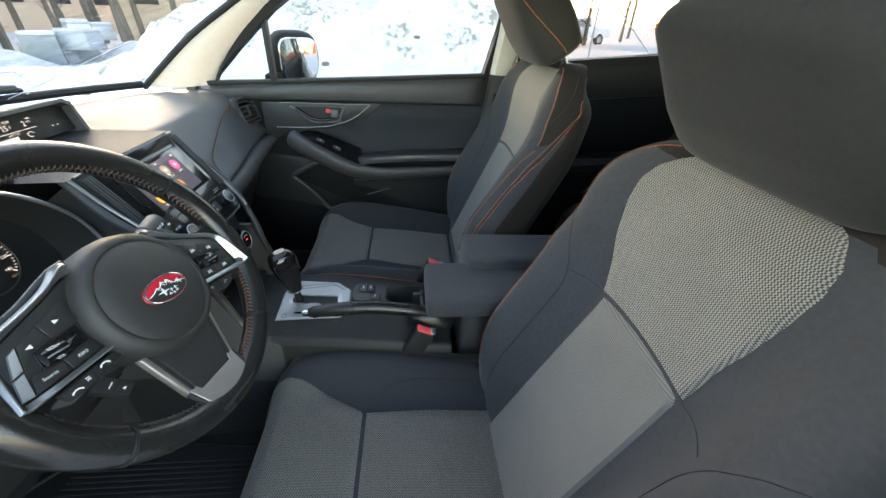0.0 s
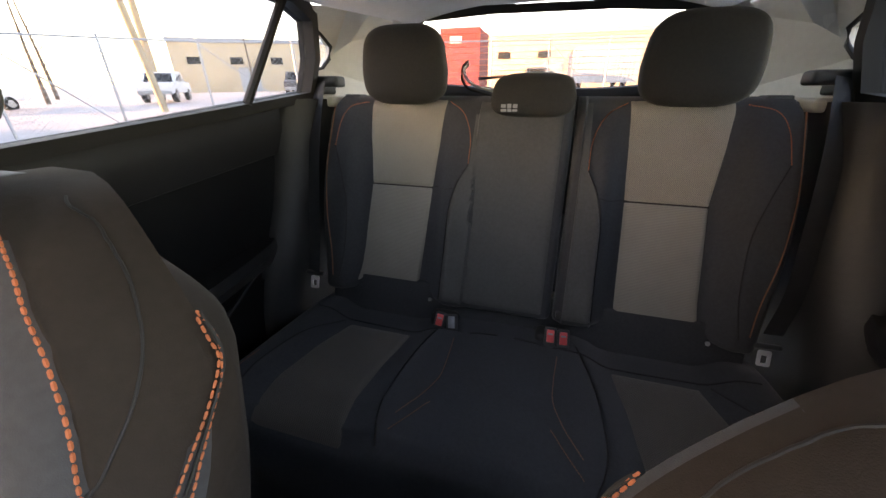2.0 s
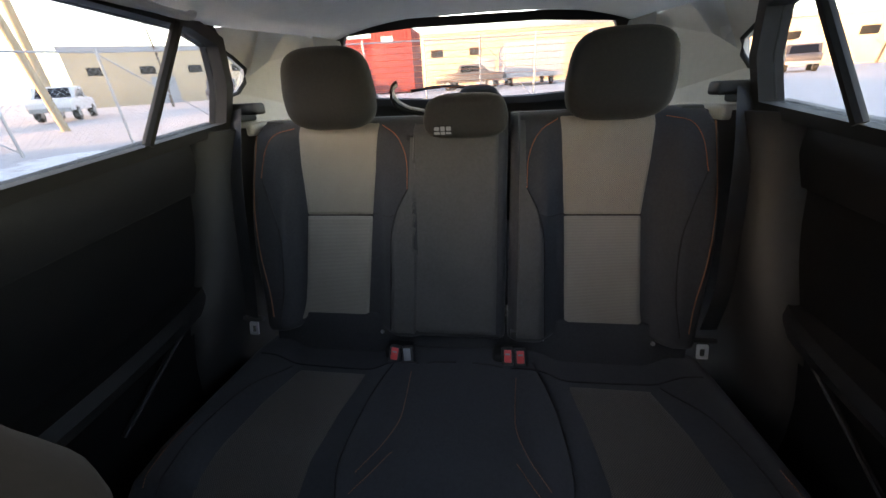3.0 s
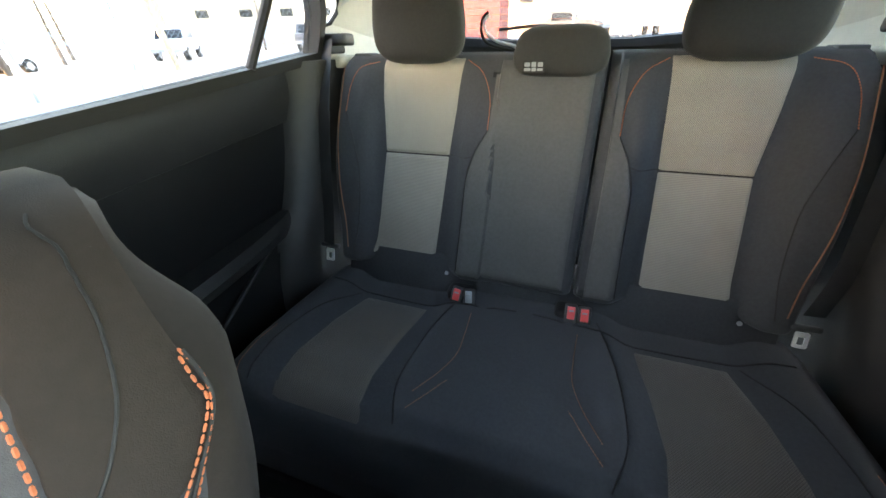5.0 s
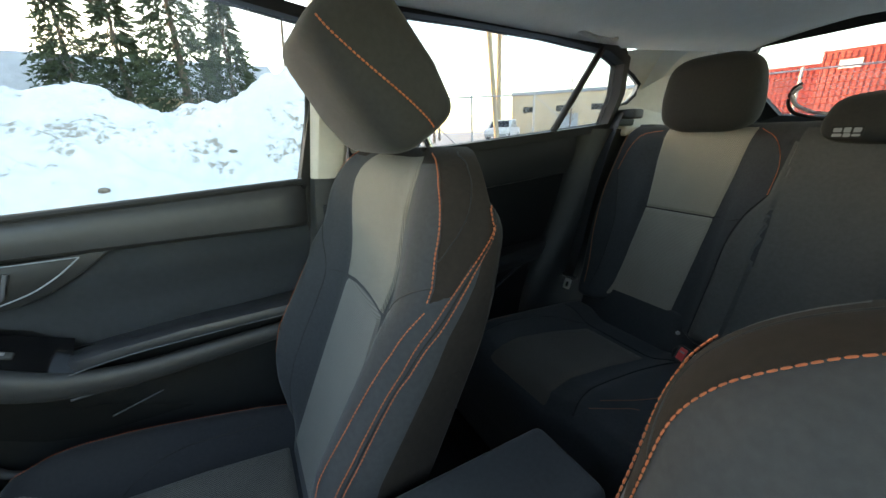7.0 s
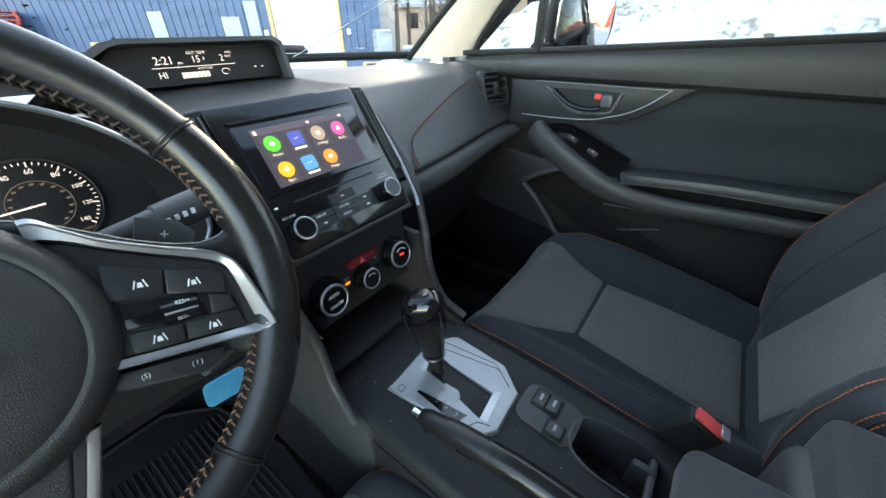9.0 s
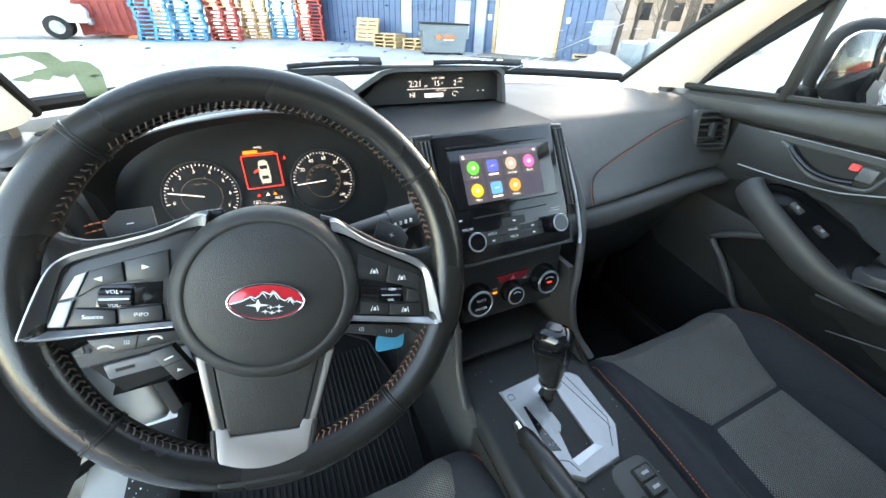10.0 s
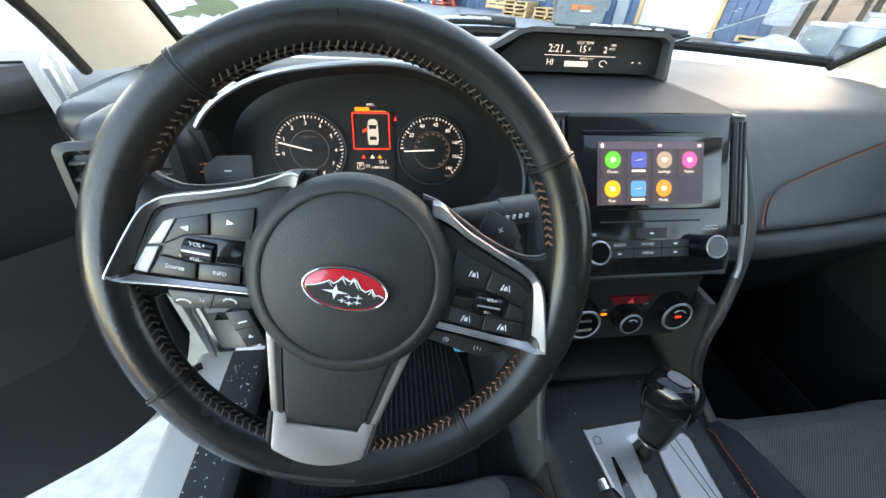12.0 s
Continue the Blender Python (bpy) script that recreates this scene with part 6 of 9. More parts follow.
for dx, mt in ((-0.012, "lit_red"), (0.0, "lit_white"), (0.010, "lit_orange")):
    part("warning_icon", prism([(0, 0.003), (-0.003, -0.002), (0.003, -0.002)], 0.0005, gl @ T(dx, -0.009, 0.0002)), mt, lcd)
lettering("P", 0.008, gl @ T(-0.017, -0.021, 0.0002), "lit_white", lcd)
part("gear_box", frame_ring([gl @ V(x - 0.017, y - 0.021, 0.0002) for x, y in rrect(0.009, 0.009, 0.0005, 2)], [gl @ V(x - 0.017, y - 0.021, 0.0002) for x, y in rrect(0.008, 0.008, 0.0005, 2)], 0.0004, gl.to_3x3() @ V(0, 0, 1)), "lit_white", lcd)
lettering("(1)", 0.0055, gl @ T(-0.007, -0.021, 0.0002), "lit_white", lcd)
lettering("50.3", 0.0062, gl @ T(0.014, -0.016, 0.0002), "lit_white", lcd)
lettering("143978 mi", 0.0056, gl @ T(0.010, -0.0235, 0.0002), "lit_white", lcd)
part("belt_warning", prism([(0, 0.003), (-0.002, -0.003), (0.002, -0.003)], 0.0005, gl @ T(0.033, 0.042, 0.0002)), "lit_red", lcd)
# centre stack
U = V(0, 0.579, 0.815)
sm = plane_axes((SX, 0.108, 0.895), (1, 0, 0), U)
stack = thing("centre_stack", "gloss black centre stack with touch screen, knobs and climate controls", "car stereo", at=(SX, 0.16, 0.78))
part("stack_body", loft([[sm @ V(x, v, z) for x, z in ((-0.122, -0.10), (-0.122, -0.012), (-0.112, -0.004), (0.112, -0.004), (0.122, -0.012), (0.122, -0.10))] for v in (-0.014, 0.06, 0.13, 0.190)]), "plastic", stack, angle=20)
panel = part("stack_panel", prism(rrect(0.220, 0.196, 0.006, 4), 0.006, sm @ T(0, 0.090, -0.004), 0.002), "gloss", stack, "gloss black fascia")
part("fascia_trim", tube([sm @ V(x, y, 0.001) for x, y in ((-0.112, 0.02), (-0.106, -0.008), (-0.09, -0.011), (0.09, -0.011), (0.106, -0.008), (0.112, 0.02))], 0.0022, 6), "plastic", stack)
M["screen_bg"] = glow("screen_bg", (0.105, 0.095, 0.19), 0.30)
M["screen_top"] = glow("screen_top", (0.16, 0.15, 0.25), 0.45)
M["tile"] = glow("tile", (0.15, 0.14, 0.17), 0.30)
bez = part("screen_bezel", prism(rrect(0.188, 0.090, 0.003, 3), 0.003, sm @ T(0.001, 0.1165, 0.0015), 0.001), "gloss", panel)
scr = part("touch_screen", prism(rrect(0.141, 0.076, 0.001, 2), 0.0008, sm @ T(-0.003, 0.1160, 0.0046)), "screen_bg", stack, "lit touch screen with a menu of round icons")
part("status_bar", prism(rrect(0.141, 0.0085, 0.0005, 2), 0.0003, sm @ T(-0.003, 0.1493, 0.0055)), "screen_top", scr)
ICONS = (("Phone", (0.05, 0.75, 0.06), 0, 0), ("", (0.06, 0.10, 0.55), 1, 0), ("Settings", (0.38, 0.33, 0.30), 2, 0), ("Radio", (0.85, 0.10, 0.45), 3, 0), ("Apps", (1.0, 0.50, 0.02), 0, 1), ("", (0.06, 0.32, 0.85), 1, 1), ("Media", (1.0, 0.32, 0.04), 2, 1))
for txt, col, cx, cy in ICONS:
    tm = sm @ T(-0.0545 + cx * 0.0340, 0.1285 - cy * 0.0345, 0.0055)
    tile = part("menu_tile", prism(rrect(0.0295, 0.031, 0.002, 3), 0.0004, tm), "tile", scr)
    key = "icon_%d%d" % (cx, cy)
    M[key] = glow(key, col, 0.95)
    if txt:
        part("menu_icon", disc(0.0102, 0.0005, tm @ T(0, 0.0035, 0.0005), 28), key, tile)
        lettering(txt, 0.0055, tm @ T(0, -0.0105, 0.0005), "lit_white", tile)
        part("icon_mark", prism(rrect(0.0065, 0.0055, 0.002, 3), 0.0003, tm @ T(0, 0.0035, 0.0011)), "lit_white", tile)
    else:
        part("menu_icon", prism(rrect(0.0200, 0.0190, 0.003, 3), 0.0005, tm @ T(0, 0.0035, 0.0005)), key, tile)
        part("icon_mark", prism([(-0.006, -0.001), (0.0, 0.0005), (0.006, 0.001), (0.0, -0.0005)], 0.0003, tm @ T(0, 0.0035, 0.0011)), "lit_white", tile)
        part("caption_bar", rbox((0.018, 0.0028, 0.0004), (0, -0.0095, 0.0006), 0, 1, tm), "lit_white", tile)
part("home_icon", prism([(0, 0.003), (-0.003, 0), (-0.002, 0), (-0.002, -0.003), (0.002, -0.003), (0.002, 0), (0.003, 0)], 0.0003, sm @ T(-0.068, 0.1493, 0.0059)), "lit_white", scr)
for dx in (0.01, 0.064):
    part("status_mark", rbox((0.005, 0.003, 0.0003), (dx - 0.003, 0.1493, 0.0059), 0, 1, sm), "lit_white", scr)
part("disc_slot", rbox((0.135, 0.0022, 0.002), (0, 0.0575, 0.0022), 0, 1, sm), "dark", panel, "disc slot")
part("screen_lip", prism([(-0.085, 0.161), (0.085, 0.161), (0.095, 0.167), (-0.095, 0.167)], 0.004, sm @ T(0, 0, 0.001), 0.001), "gloss", panel)


def knob(name, m, r, h, ring_mat, parent, face="gloss"):
    k = part(name, disc(r, h, m, 40, 0.002, r2=r * 0.93), "gloss", parent, "round knob with silver ring")
    part("knob_ring", tube([m @ V(r * 0.90 * math.cos(t * 0.157), r * 0.90 * math.sin(t * 0.157), h) for t in range(40)], r * 0.085, 8, closed=True), ring_mat, k, "silver ring")
    part("knob_face", disc(r * 0.82, 0.001, m @ T(0, 0, h), 32), face, k)
    return k


knob("volume_knob", sm @ T(-0.0765, 0.0215, 0.002), 0.0150, 0.014, "silver", stack)
knob("tune_knob", sm @ T(0.0770, 0.0240, 0.002), 0.0150, 0.017, "silver", stack)
for txt, x, y, w, h in (("RADIO", -0.0420, 0.0290, 0.037, 0.0095), ("PHONE", -0.0040, 0.0290, 0.037, 0.0095), ("MEDIA", -0.0040, 0.0180, 0.037, 0.0105), ("", -0.0420, 0.0180, 0.037, 0.0105), ("", 0.0340, 0.0290, 0.037, 0.0095), ("", 0.0340, 0.0180, 0.037, 0.0105), ("", 0.001, 0.0425, 0.042, 0.013), ("", -0.091, 0.0575, 0.012, 0.006)):
    b = part("radio_button", prism(rrect(w, h, 0.001, 3), 0.0010, sm @ T(x, y, 0.0018)), "switch" if txt or y < 0.05 else "gloss", panel)
    if txt:
        lettering(txt, 0.0052, sm @ T(x, y, 0.0030), "white", b)
    else:
        part("button_mark", rbox((0.005, 0.0022, 0.0004), (x, y, 0.0030), 0, 1, sm), "white", b)
lettering("VOLUME", 0.0048, sm @ T(-0.082, 0.0425, 0.0022), "white", panel)
part("caption_bar", rbox((0.018, 0.0016, 0.0004), (0.085, 0.050, 0.0022), 0, 1, sm), "grey_print", panel)
part("caption_bar", rbox((0.022, 0.0016, 0.0004), (0.083, 0.046, 0.0022), 0, 1, sm), "grey_print", panel)
# climate panel under the stereo
cm = plane_axes((SX, 0.107, 0.812), (1, 0, 0), (0, 0.22, 0.975))
clim = part("climate_panel", loft([[cm @ V(x, v, z) for x, z in ((-w, -0.07), (-w, -0.01), (-w + 0.012, 0.0), (w - 0.012, 0.0), (w, -0.01), (w, -0.07))] for v, w in ((-0.046, 0.102), (-0.02, 0.108), (0.030, 0.114), (0.085, 0.118))]), "switch", stack, "black climate control panel", angle=20)
for x, y, r, txt in ((-0.069, -0.004, 0.0235, ("AUTO", "ON/OFF")), (0.0, -0.008, 0.0165, ()), (0.067, 0.0, 0.0225, ())):
    part("knob_well", disc(r * 1.22, 0.003, cm @ T(x, y + 0.002, -0.0005), 36), "gloss", clim)
    k = knob("climate_knob", cm @ T(x, y, 0.002), r, 0.017, "silver", stack)
    for j, t2 in enumerate(txt):
        lettering(t2, 0.0062, cm @ T(x, y + 0.007 - 0.015 * j, 0.0205), "white", k)
    if not txt:
        part("knob_mark", tube([cm @ T(x, y, 0.0205) @ V(r * 0.5 * math.cos(t), r * 0.5 * math.sin(t), 0) for t in [0.6 + 0.25 * i for i in range(8)]], 0.0006, 4), "white", k)
    if x > 0.01:
        part("knob_light", rbox((0.009, 0.003, 0.0006), (x, y + 0.001, 0.0208), 0, 1, cm), "lit_red", k, "lit red bar")
part("lit_bar", rbox((0.008, 0.003, 0.001), (-0.031, -0.003, 0.0008), 0, 1, cm), "lit_orange", clim, "lit orange bar")
lettering("A/C", 0.005, cm @ T(-0.031, 0.004, 0.0006), "white", clim)
lettering("A/C", 0.005, cm @ T(0.030, 0.011, 0.0006), "white", clim)
part("climate_switch", rbox((0.022, 0.005, 0.002), (0.032, -0.002, 0.001), 0.0008, 1, cm), "gloss", clim)
part("hazard_button", prism([(-0.024, 0.0), (0.024, 0.0), (0.032, 0.013), (-0.032, 0.013)], 0.004, cm @ T(0.002, 0.0145, 0.0), 0.0012), "red_dark", stack, "dark red hazard warning button")
part("hazard_mark", prism([(-0.005, -0.004), (0.005, -0.004), (0, 0.0045)], 0.0005, cm @ T(0.002, 0.0208, 0.0042)), "red", stack)
# silver side rails with narrow vents
for s in (1, -1):
    pts = [sm @ V(s * 0.136, 0.192, -0.012), sm @ V(s * 0.137, 0.13, -0.006), sm @ V(s * 0.132, 0.06, 0.002), sm @ V(s * 0.123, 0.0, 0.006), sm @ V(s * 0.118, -0.018, 0.006)]
    part("silver_rail", tube(smooth_path(pts, 30), 0.0030, 8), "silver", stack, "satin silver side rail")
    vt = part("narrow_vent", loft([[sm @ V(s * x, v, z) for x, z in ((0.110, -0.02), (0.112, 0.0), (0.134 - 0.010 * (0.19 - v), -0.004), (0.134 - 0.010 * (0.19 - v), -0.02))] for v in (0.035, 0.11, 0.19)]), "dark", stack, "narrow upright air vent")
    for k in range(3):
        part("slat", rbox((0.0022, 0.13, 0.008), (s * (0.116 + k * 0.006), 0.115, 0.001), 0.0006, 1, sm), "plastic", vt)
    part("vent_cap", tube([sm @ V(s * 0.110, 0.188, 0.000), sm @ V(s * 0.134, 0.188, -0.004)], 0.0022, 6), "silver_dark", vt)
    leg = smooth_path([sm @ V(s * 0.136, 0.195, -0.02), sm @ V(s * 0.146, 0.12, -0.012), sm @ V(s * 0.142, 0.03, 0.0), V(SX + s * 0.126, 0.085, 0.830), V(SX + s * 0.118, 0.070, 0.775), V(SX + s * 0.122, 0.045, 0.715), V(SX + s * 0.13, 0.0, 0.685)], 40)
    part("stack_leg", tube(leg, 0.0068, 12), "plastic", stack, "padded stack edge running down to the console")
    part("leg_stitching", stitch_mesh([V(SX + s * 0.114, 0.062 + 0.004 * k, 0.792) for k in range(5)], r=0.0008, step=0.004), "thread_dim", stack)
# ledge and small upper display
ub = [V(SX + x, y, z) for x, y, z in ((-0.150, 0.222, 1.046), (0.128, 0.222, 1.050), (0.118, 0.40, 1.050), (-0.19, 0.40, 1.050))]
ledge = bmesh.new()
ledge.faces.new([ledge.verts.new(p) for p in ub])
bmesh.ops.solidify(ledge, geom=ledge.faces[:], thickness=0.03)
part("display_ledge", ledge, "softpad", dash, smooth=False)
mfd = thing("trip_display", "hooded trip computer display on top of the dashboard", "display", at=(SX, 0.36, 1.04))
dm = plane_axes((-0.030, 0.385, 1.077), (1, 0, 0), (0, 0.20, 0.98))
part("display_glass", prism([(-0.155, -0.022), (0.128, -0.022), (0.126, 0.020), (0.115, 0.027), (-0.085, 0.027), (-0.10, 0.024)], 0.004, dm @ T(0, 0, -0.004)), "dark", mfd, "dark glossy display window")
hood_o = [(-0.20, -0.030), (-0.165, 0.0), (-0.112, 0.030), (-0.09, 0.0345), (0.118, 0.0345), (0.132, 0.026), (0.137, -0.030)]
hood_i = [(-0.178, -0.028), (-0.150, 0.0), (-0.103, 0.0255), (-0.088, 0.0285), (0.114, 0.0285), (0.126, 0.021), (0.1285, -0.028)]
part("display_hood", loft([[dm @ V(x, y, z) for x, y in hood_i + hood_o[::-1]] for z in (0.018, -0.02)] ), "softpad", mfd, "soft black hood", angle=30)
part("hood_back", loft([[dm @ V(x, y, 0.010) for x, y in hood_o], [dm @ V(x * 1.005, y, -0.02) for x, y in hood_o], [dm @ V(x * 1.02, y * 0.8 - 0.006, -0.10) for x, y in hood_o], [dm @ V(x * 1.05, -0.032, -0.22) for x, y in hood_o]], cap=False, closed=False), "softpad", mfd)
lettering("2:21", 0.0145, dm @ T(-0.045, 0.009, 0.0006), "lit_white", mfd)
lettering("PM", 0.005, dm @ T(-0.025, 0.005, 0.0006), "lit_white", mfd)
lettering("OUT TEMP", 0.0055, dm @ T(0.0, 0.0175, 0.0006), "lit_white", mfd)
lettering("15", 0.0125, dm @ T(-0.003, 0.009, 0.0006), "lit_white", mfd)
lettering("F", 0.007, dm @ T(0.008, 0.009, 0.0006), "lit_white", mfd)
lettering("2", 0.0125, dm @ T(0.034, 0.009, 0.0006), "lit_white", mfd)
lettering("MPG", 0.0045, dm @ T(0.046, 0.016, 0.0006), "lit_white", mfd)
lettering("AVG", 0.0045, dm @ T(0.044, 0.011, 0.0006), "lit_white", mfd)
part("divider", rbox((0.115, 0.0008, 0.0004), (-0.005, 0.0005, 0.0006), 0, 1, dm), "lit_white", mfd)
lettering("HI", 0.0115, dm @ T(-0.052, -0.009, 0.0006), "lit_white", mfd)
lettering("AUTO A/C", 0.0045, dm @ T(0.006, -0.003, 0.0006), "lit_white", mfd)
for k in range(7):
    part("fan_bar", rbox((0.0046, 0.0075, 0.0004), (-0.026 + k * 0.0055, -0.0105, 0.0006), 0, 1, dm), "lit_white", mfd)
part("recirculation_icon", tube([dm @ V(0.034 + 0.006 * math.cos(t * 0.5), -0.009 + 0.004 * math.sin(t * 0.5), 0.0006) for t in range(11)], 0.0005, 4), "lit_white", mfd)
for x in (0.083, 0.095):
    part("indicator", rbox((0.0035, 0.0012, 0.0004), (x, -0.006, 0.0006), 0, 1, dm), "lit_white", mfd)

# ---- steering wheel ----
wc = V(-0.3541, 0.0204, 0.9982)
wn3, wv3 = V(0, -0.861, 0.508), V(0, 0.508, 0.861)
WM = plane_axes(wc, (0.9992, -0.0395, 0), wv3) @ Matrix.Rotation(radians(-12.2), 4, 'Z')
wheel = thing("steering_wheel", "black leather steering wheel with silver spokes and red oval emblem", "steering wheel", local=WM)
R = 0.1690
RIM_T = 0.0170


def rim_point(q, psi, lift=0.0):
    """A point of the rim's skin: q round the wheel, psi from its inner side towards the driver."""
    rr = R - (RIM_T + lift) * math.cos(psi)
    return V(rr * math.cos(q), rr * math.sin(q), (RIM_T + lift) * math.sin(psi))


def rim_radius(q):
    """The rim swells a little at the thumb rests and by the lower spoke."""
    return RIM_T + 0.0020 * (max(0, abs(math.cos(q)) - 0.72) / 0.28) + 0.0010 * max(0, -math.sin(q)) ** 8


part("rim", tube([V(R * math.cos(2 * math.pi * i / 128), R * math.sin(2 * math.pi * i / 128), 0) for i in range(128)], RIM_T, 28, closed=True, radii=[rim_radius(2 * math.pi * i / 128) for i in range(128)]), "leather", wheel, "worn black leather rim")
for a in (39.1, 140.9, 226.0, 314.0):
    q = radians(a)
    c = V(R * math.cos(q), R * math.sin(q), 0)
    e = V(math.cos(q), math.sin(q), 0)
    for dq, rr, mat in ((0.0, 0.0008, "dark"), (0.0085, 0.0012, "leather"), (-0.0085, 0.0012, "leather")):
        c2 = V(R * math.cos(q + dq), R * math.sin(q + dq), 0)
        part("rim_seam", tube([c2 + (rim_radius(q) + 0.0001) * (math.cos(t * 0.1963) * e + math.sin(t * 0.1963) * V(0, 0, 1)) for t in range(32)], rr, 6, closed=True), mat, wheel)
for a0, a1, tone in ((17, 37.5, "thread_rim"), (41, 139, "thread_dark"), (142.5, 163, "thread_dark"), (196, 224.5, "thread_dark"), (227.5, 256, "thread_dark"), (284, 312.5, "thread_rim"), (315.5, 344, "thread_rim")):
    tr, n = bmesh.new(), max(3, int((a1 - a0) / 2.15))
    for k in range(n):
        q = radians(a0 + (k + 0.5) * (a1 - a0) / n)
        turn = 1 if 90 < (a0 + a1) / 2 < 270 else -1
        for psi, back in ((0.02, 0.021), (0.56, 0.019)):
            tube([rim_point(q, 0.28, 0.0012), rim_point(q + turn * back * 0.55, (0.28 + psi) / 2, 0.0020), rim_point(q + turn * back, psi, 0.0004)], 0.00085, 6, bm=tr)
    part("rim_stitching", tr, tone, wheel, "chevron stitching on the inner edge")
    part("stitch_groove", tube([rim_point(radians(lerp(a0, a1, k / 30)), 0.28, 0.0001) for k in range(31)], 0.0006, 5), "dark", wheel)
# hub
HC = T(0.0005, -0.0085, 0)
prof = [(0.0745, -0.032), (0.0765, -0.006), (0.0762, 0.005), (0.0740, 0.0132), (0.0702, 0.0188), (0.0650, 0.0220), (0.0622, 0.0216), (0.0612, 0.0206), (0.0600, 0.0212), (0.0575, 0.0228), (0.050, 0.0252), (0.040, 0.0274), (0.026, 0.0292), (0.012, 0.0301), (0.001, 0.0303)]
hub = part("airbag_cover", loft([[HC @ V(r * math.cos(2 * math.pi * i / 96), r * math.sin(2 * math.pi * i / 96), z) for i in range(96)] for r, z in prof]), "hub", wheel, "grained black airbag cover", angle=60)
em = T(0.0, -0.0125, 0.0296)
badge = part("emblem", prism(ellipse(0.0285, 0.0148, 48), 0.0035, em, 0.0012), "emblem_red", wheel, "red and black oval emblem with mountains")
part("emblem_rim", tube([em @ V(x, y, 0.0032) for x, y in ellipse(0.0283, 0.0146, 48)], 0.0010, 8, closed=True), "chrome", badge)
low = [(x, y) for x, y in ellipse(0.0266, 0.0130, 48) if y < -0.0005]
ridge = [(0.0262, -0.0012), (0.0225, 0.0002), (0.0205, -0.0006), (0.0175, 0.0035), (0.0155, 0.0022), (0.0135, 0.0008), (0.010, 0.0026), (0.0065, 0.0072), (0.0045, 0.0090), (0.0025, 0.0062), (0.0005, 0.0068), (-0.0030, 0.0086), (-0.0055, 0.0052), (-0.0085, 0.0030), (-0.0115, 0.0046), (-0.0140, 0.0030), (-0.018, 0.0010), (-0.0215, -0.0002), (-0.0262, -0.0012)]
lo_arc = sorted([(x, y) for x, y in low], key=lambda p: p[0])
part("emblem_mountain", prism(lo_arc + ridge, 0.0005, em @ T(0, 0, 0.0036)), "dark", badge)
part("ridge_line", tube([em @ V(x, y, 0.0043) for x, y in ridge], 0.00055, 5), "white", badge)
for px, py, qx, qy in ((0.0045, 0.0090, 0.0085, 0.0010), (0.0045, 0.0090, 0.0015, 0.0030), (-0.0030, 0.0086, -0.0005, 0.0030), (-0.0115, 0.0046, -0.0090, 0.0004), (0.0175, 0.0035, 0.0200, -0.0030), (0.0175, 0.0035, 0.0150, -0.0012)):
    part("snow_streak", prism([(px - 0.0006, py - 0.0012), (px + 0.0006, py - 0.0012), (qx + 0.0005, qy), (lerp(px, qx, 0.55) - 0.0002, lerp(py, qy, 0.62))], 0.0005, em @ T(0, 0, 0.0041)), "white", badge, smooth=False)
star = lambda x, y, w, h: [(x + w, y), (x + w * 0.2, y + h * 0.2), (x, y + h), (x - w * 0.2, y + h * 0.2), (x - w, y), (x - w * 0.2, y - h * 0.2), (x, y - h), (x + w * 0.2, y - h * 0.2)]
for x, y, w in ((-0.0065, -0.0025, 0.0085), (0.0030, -0.0045, 0.0030), (0.0092, -0.0040, 0.0034), (-0.0010, -0.0078, 0.0030), (0.0040, -0.0088, 0.0030), (0.0092, -0.0076, 0.0028)):
    part("emblem_star", prism(star(x, y, w, w * 0.62), 0.0005, em @ T(0, 0, 0.0041)), "white", badge)
lettering("SRS", 0.0098, T(0.000, -0.0415, 0.0274), "hub_mark", hub)
lettering("AIRBAG", 0.0068, T(0.000, -0.0490, 0.0256), "hub_mark", hub)
part("press_mark", tube([V(-0.004, -0.0560, 0.0236), V(0.004, -0.0560, 0.0236), V(0.004, -0.0590, 0.0228)], 0.0003, 5), "hub_mark", hub)


def spoke_body(s):
    """The leather-wrapped side spoke: rounded sections from the hub out into the rim."""
    top = [(0.040, 0.063), (0.055, 0.0600), (0.075, 0.0505), (0.095, 0.0410), (0.115, 0.0345), (0.130, 0.0320), (0.142, 0.0345), (0.150, 0.042), (0.157, 0.056), (0.162, 0.074)]
    bot = [(0.040, -0.040), (0.075, -0.042), (0.110, -0.046), (0.130, -0.050), (0.142, -0.058), (0.150, -0.068), (0.157, -0.080), (0.162, -0.092)]
    rings = []
    for k in range(33):
        x = lerp(0.040, 0.162, k / 32)
        hi, lo = table(top, x), table(bot, x)
        fat = lerp(0.0075, 0.0105, ease(0.118, 0.158, x))
        ring = []
        for j in range(36):
            q = 2 * math.pi * j / 36
            c2, s2 = math.cos(q), math.sin(q)
            y = (hi + lo) / 2 + ((hi - lo) / 2 - 0.003) * math.copysign(abs(c2) ** 0.35, c2) + 0.003 * c2
            ring.append(V(s * x, y, -0.006 + lerp(0.0, 0.004, ease(0.12, 0.16, x)) + fat * math.copysign(abs(s2) ** 0.8, s2)))
        rings.append(ring)
    return loft(rings)


def mirrored(poly, s):
    """A polygon drawn for the wheel's own right, or its mirror image, wound the same way round."""
    return [(x, y) for x, y in poly] if s > 0 else [(-x, y) for x, y in poly][::-1]


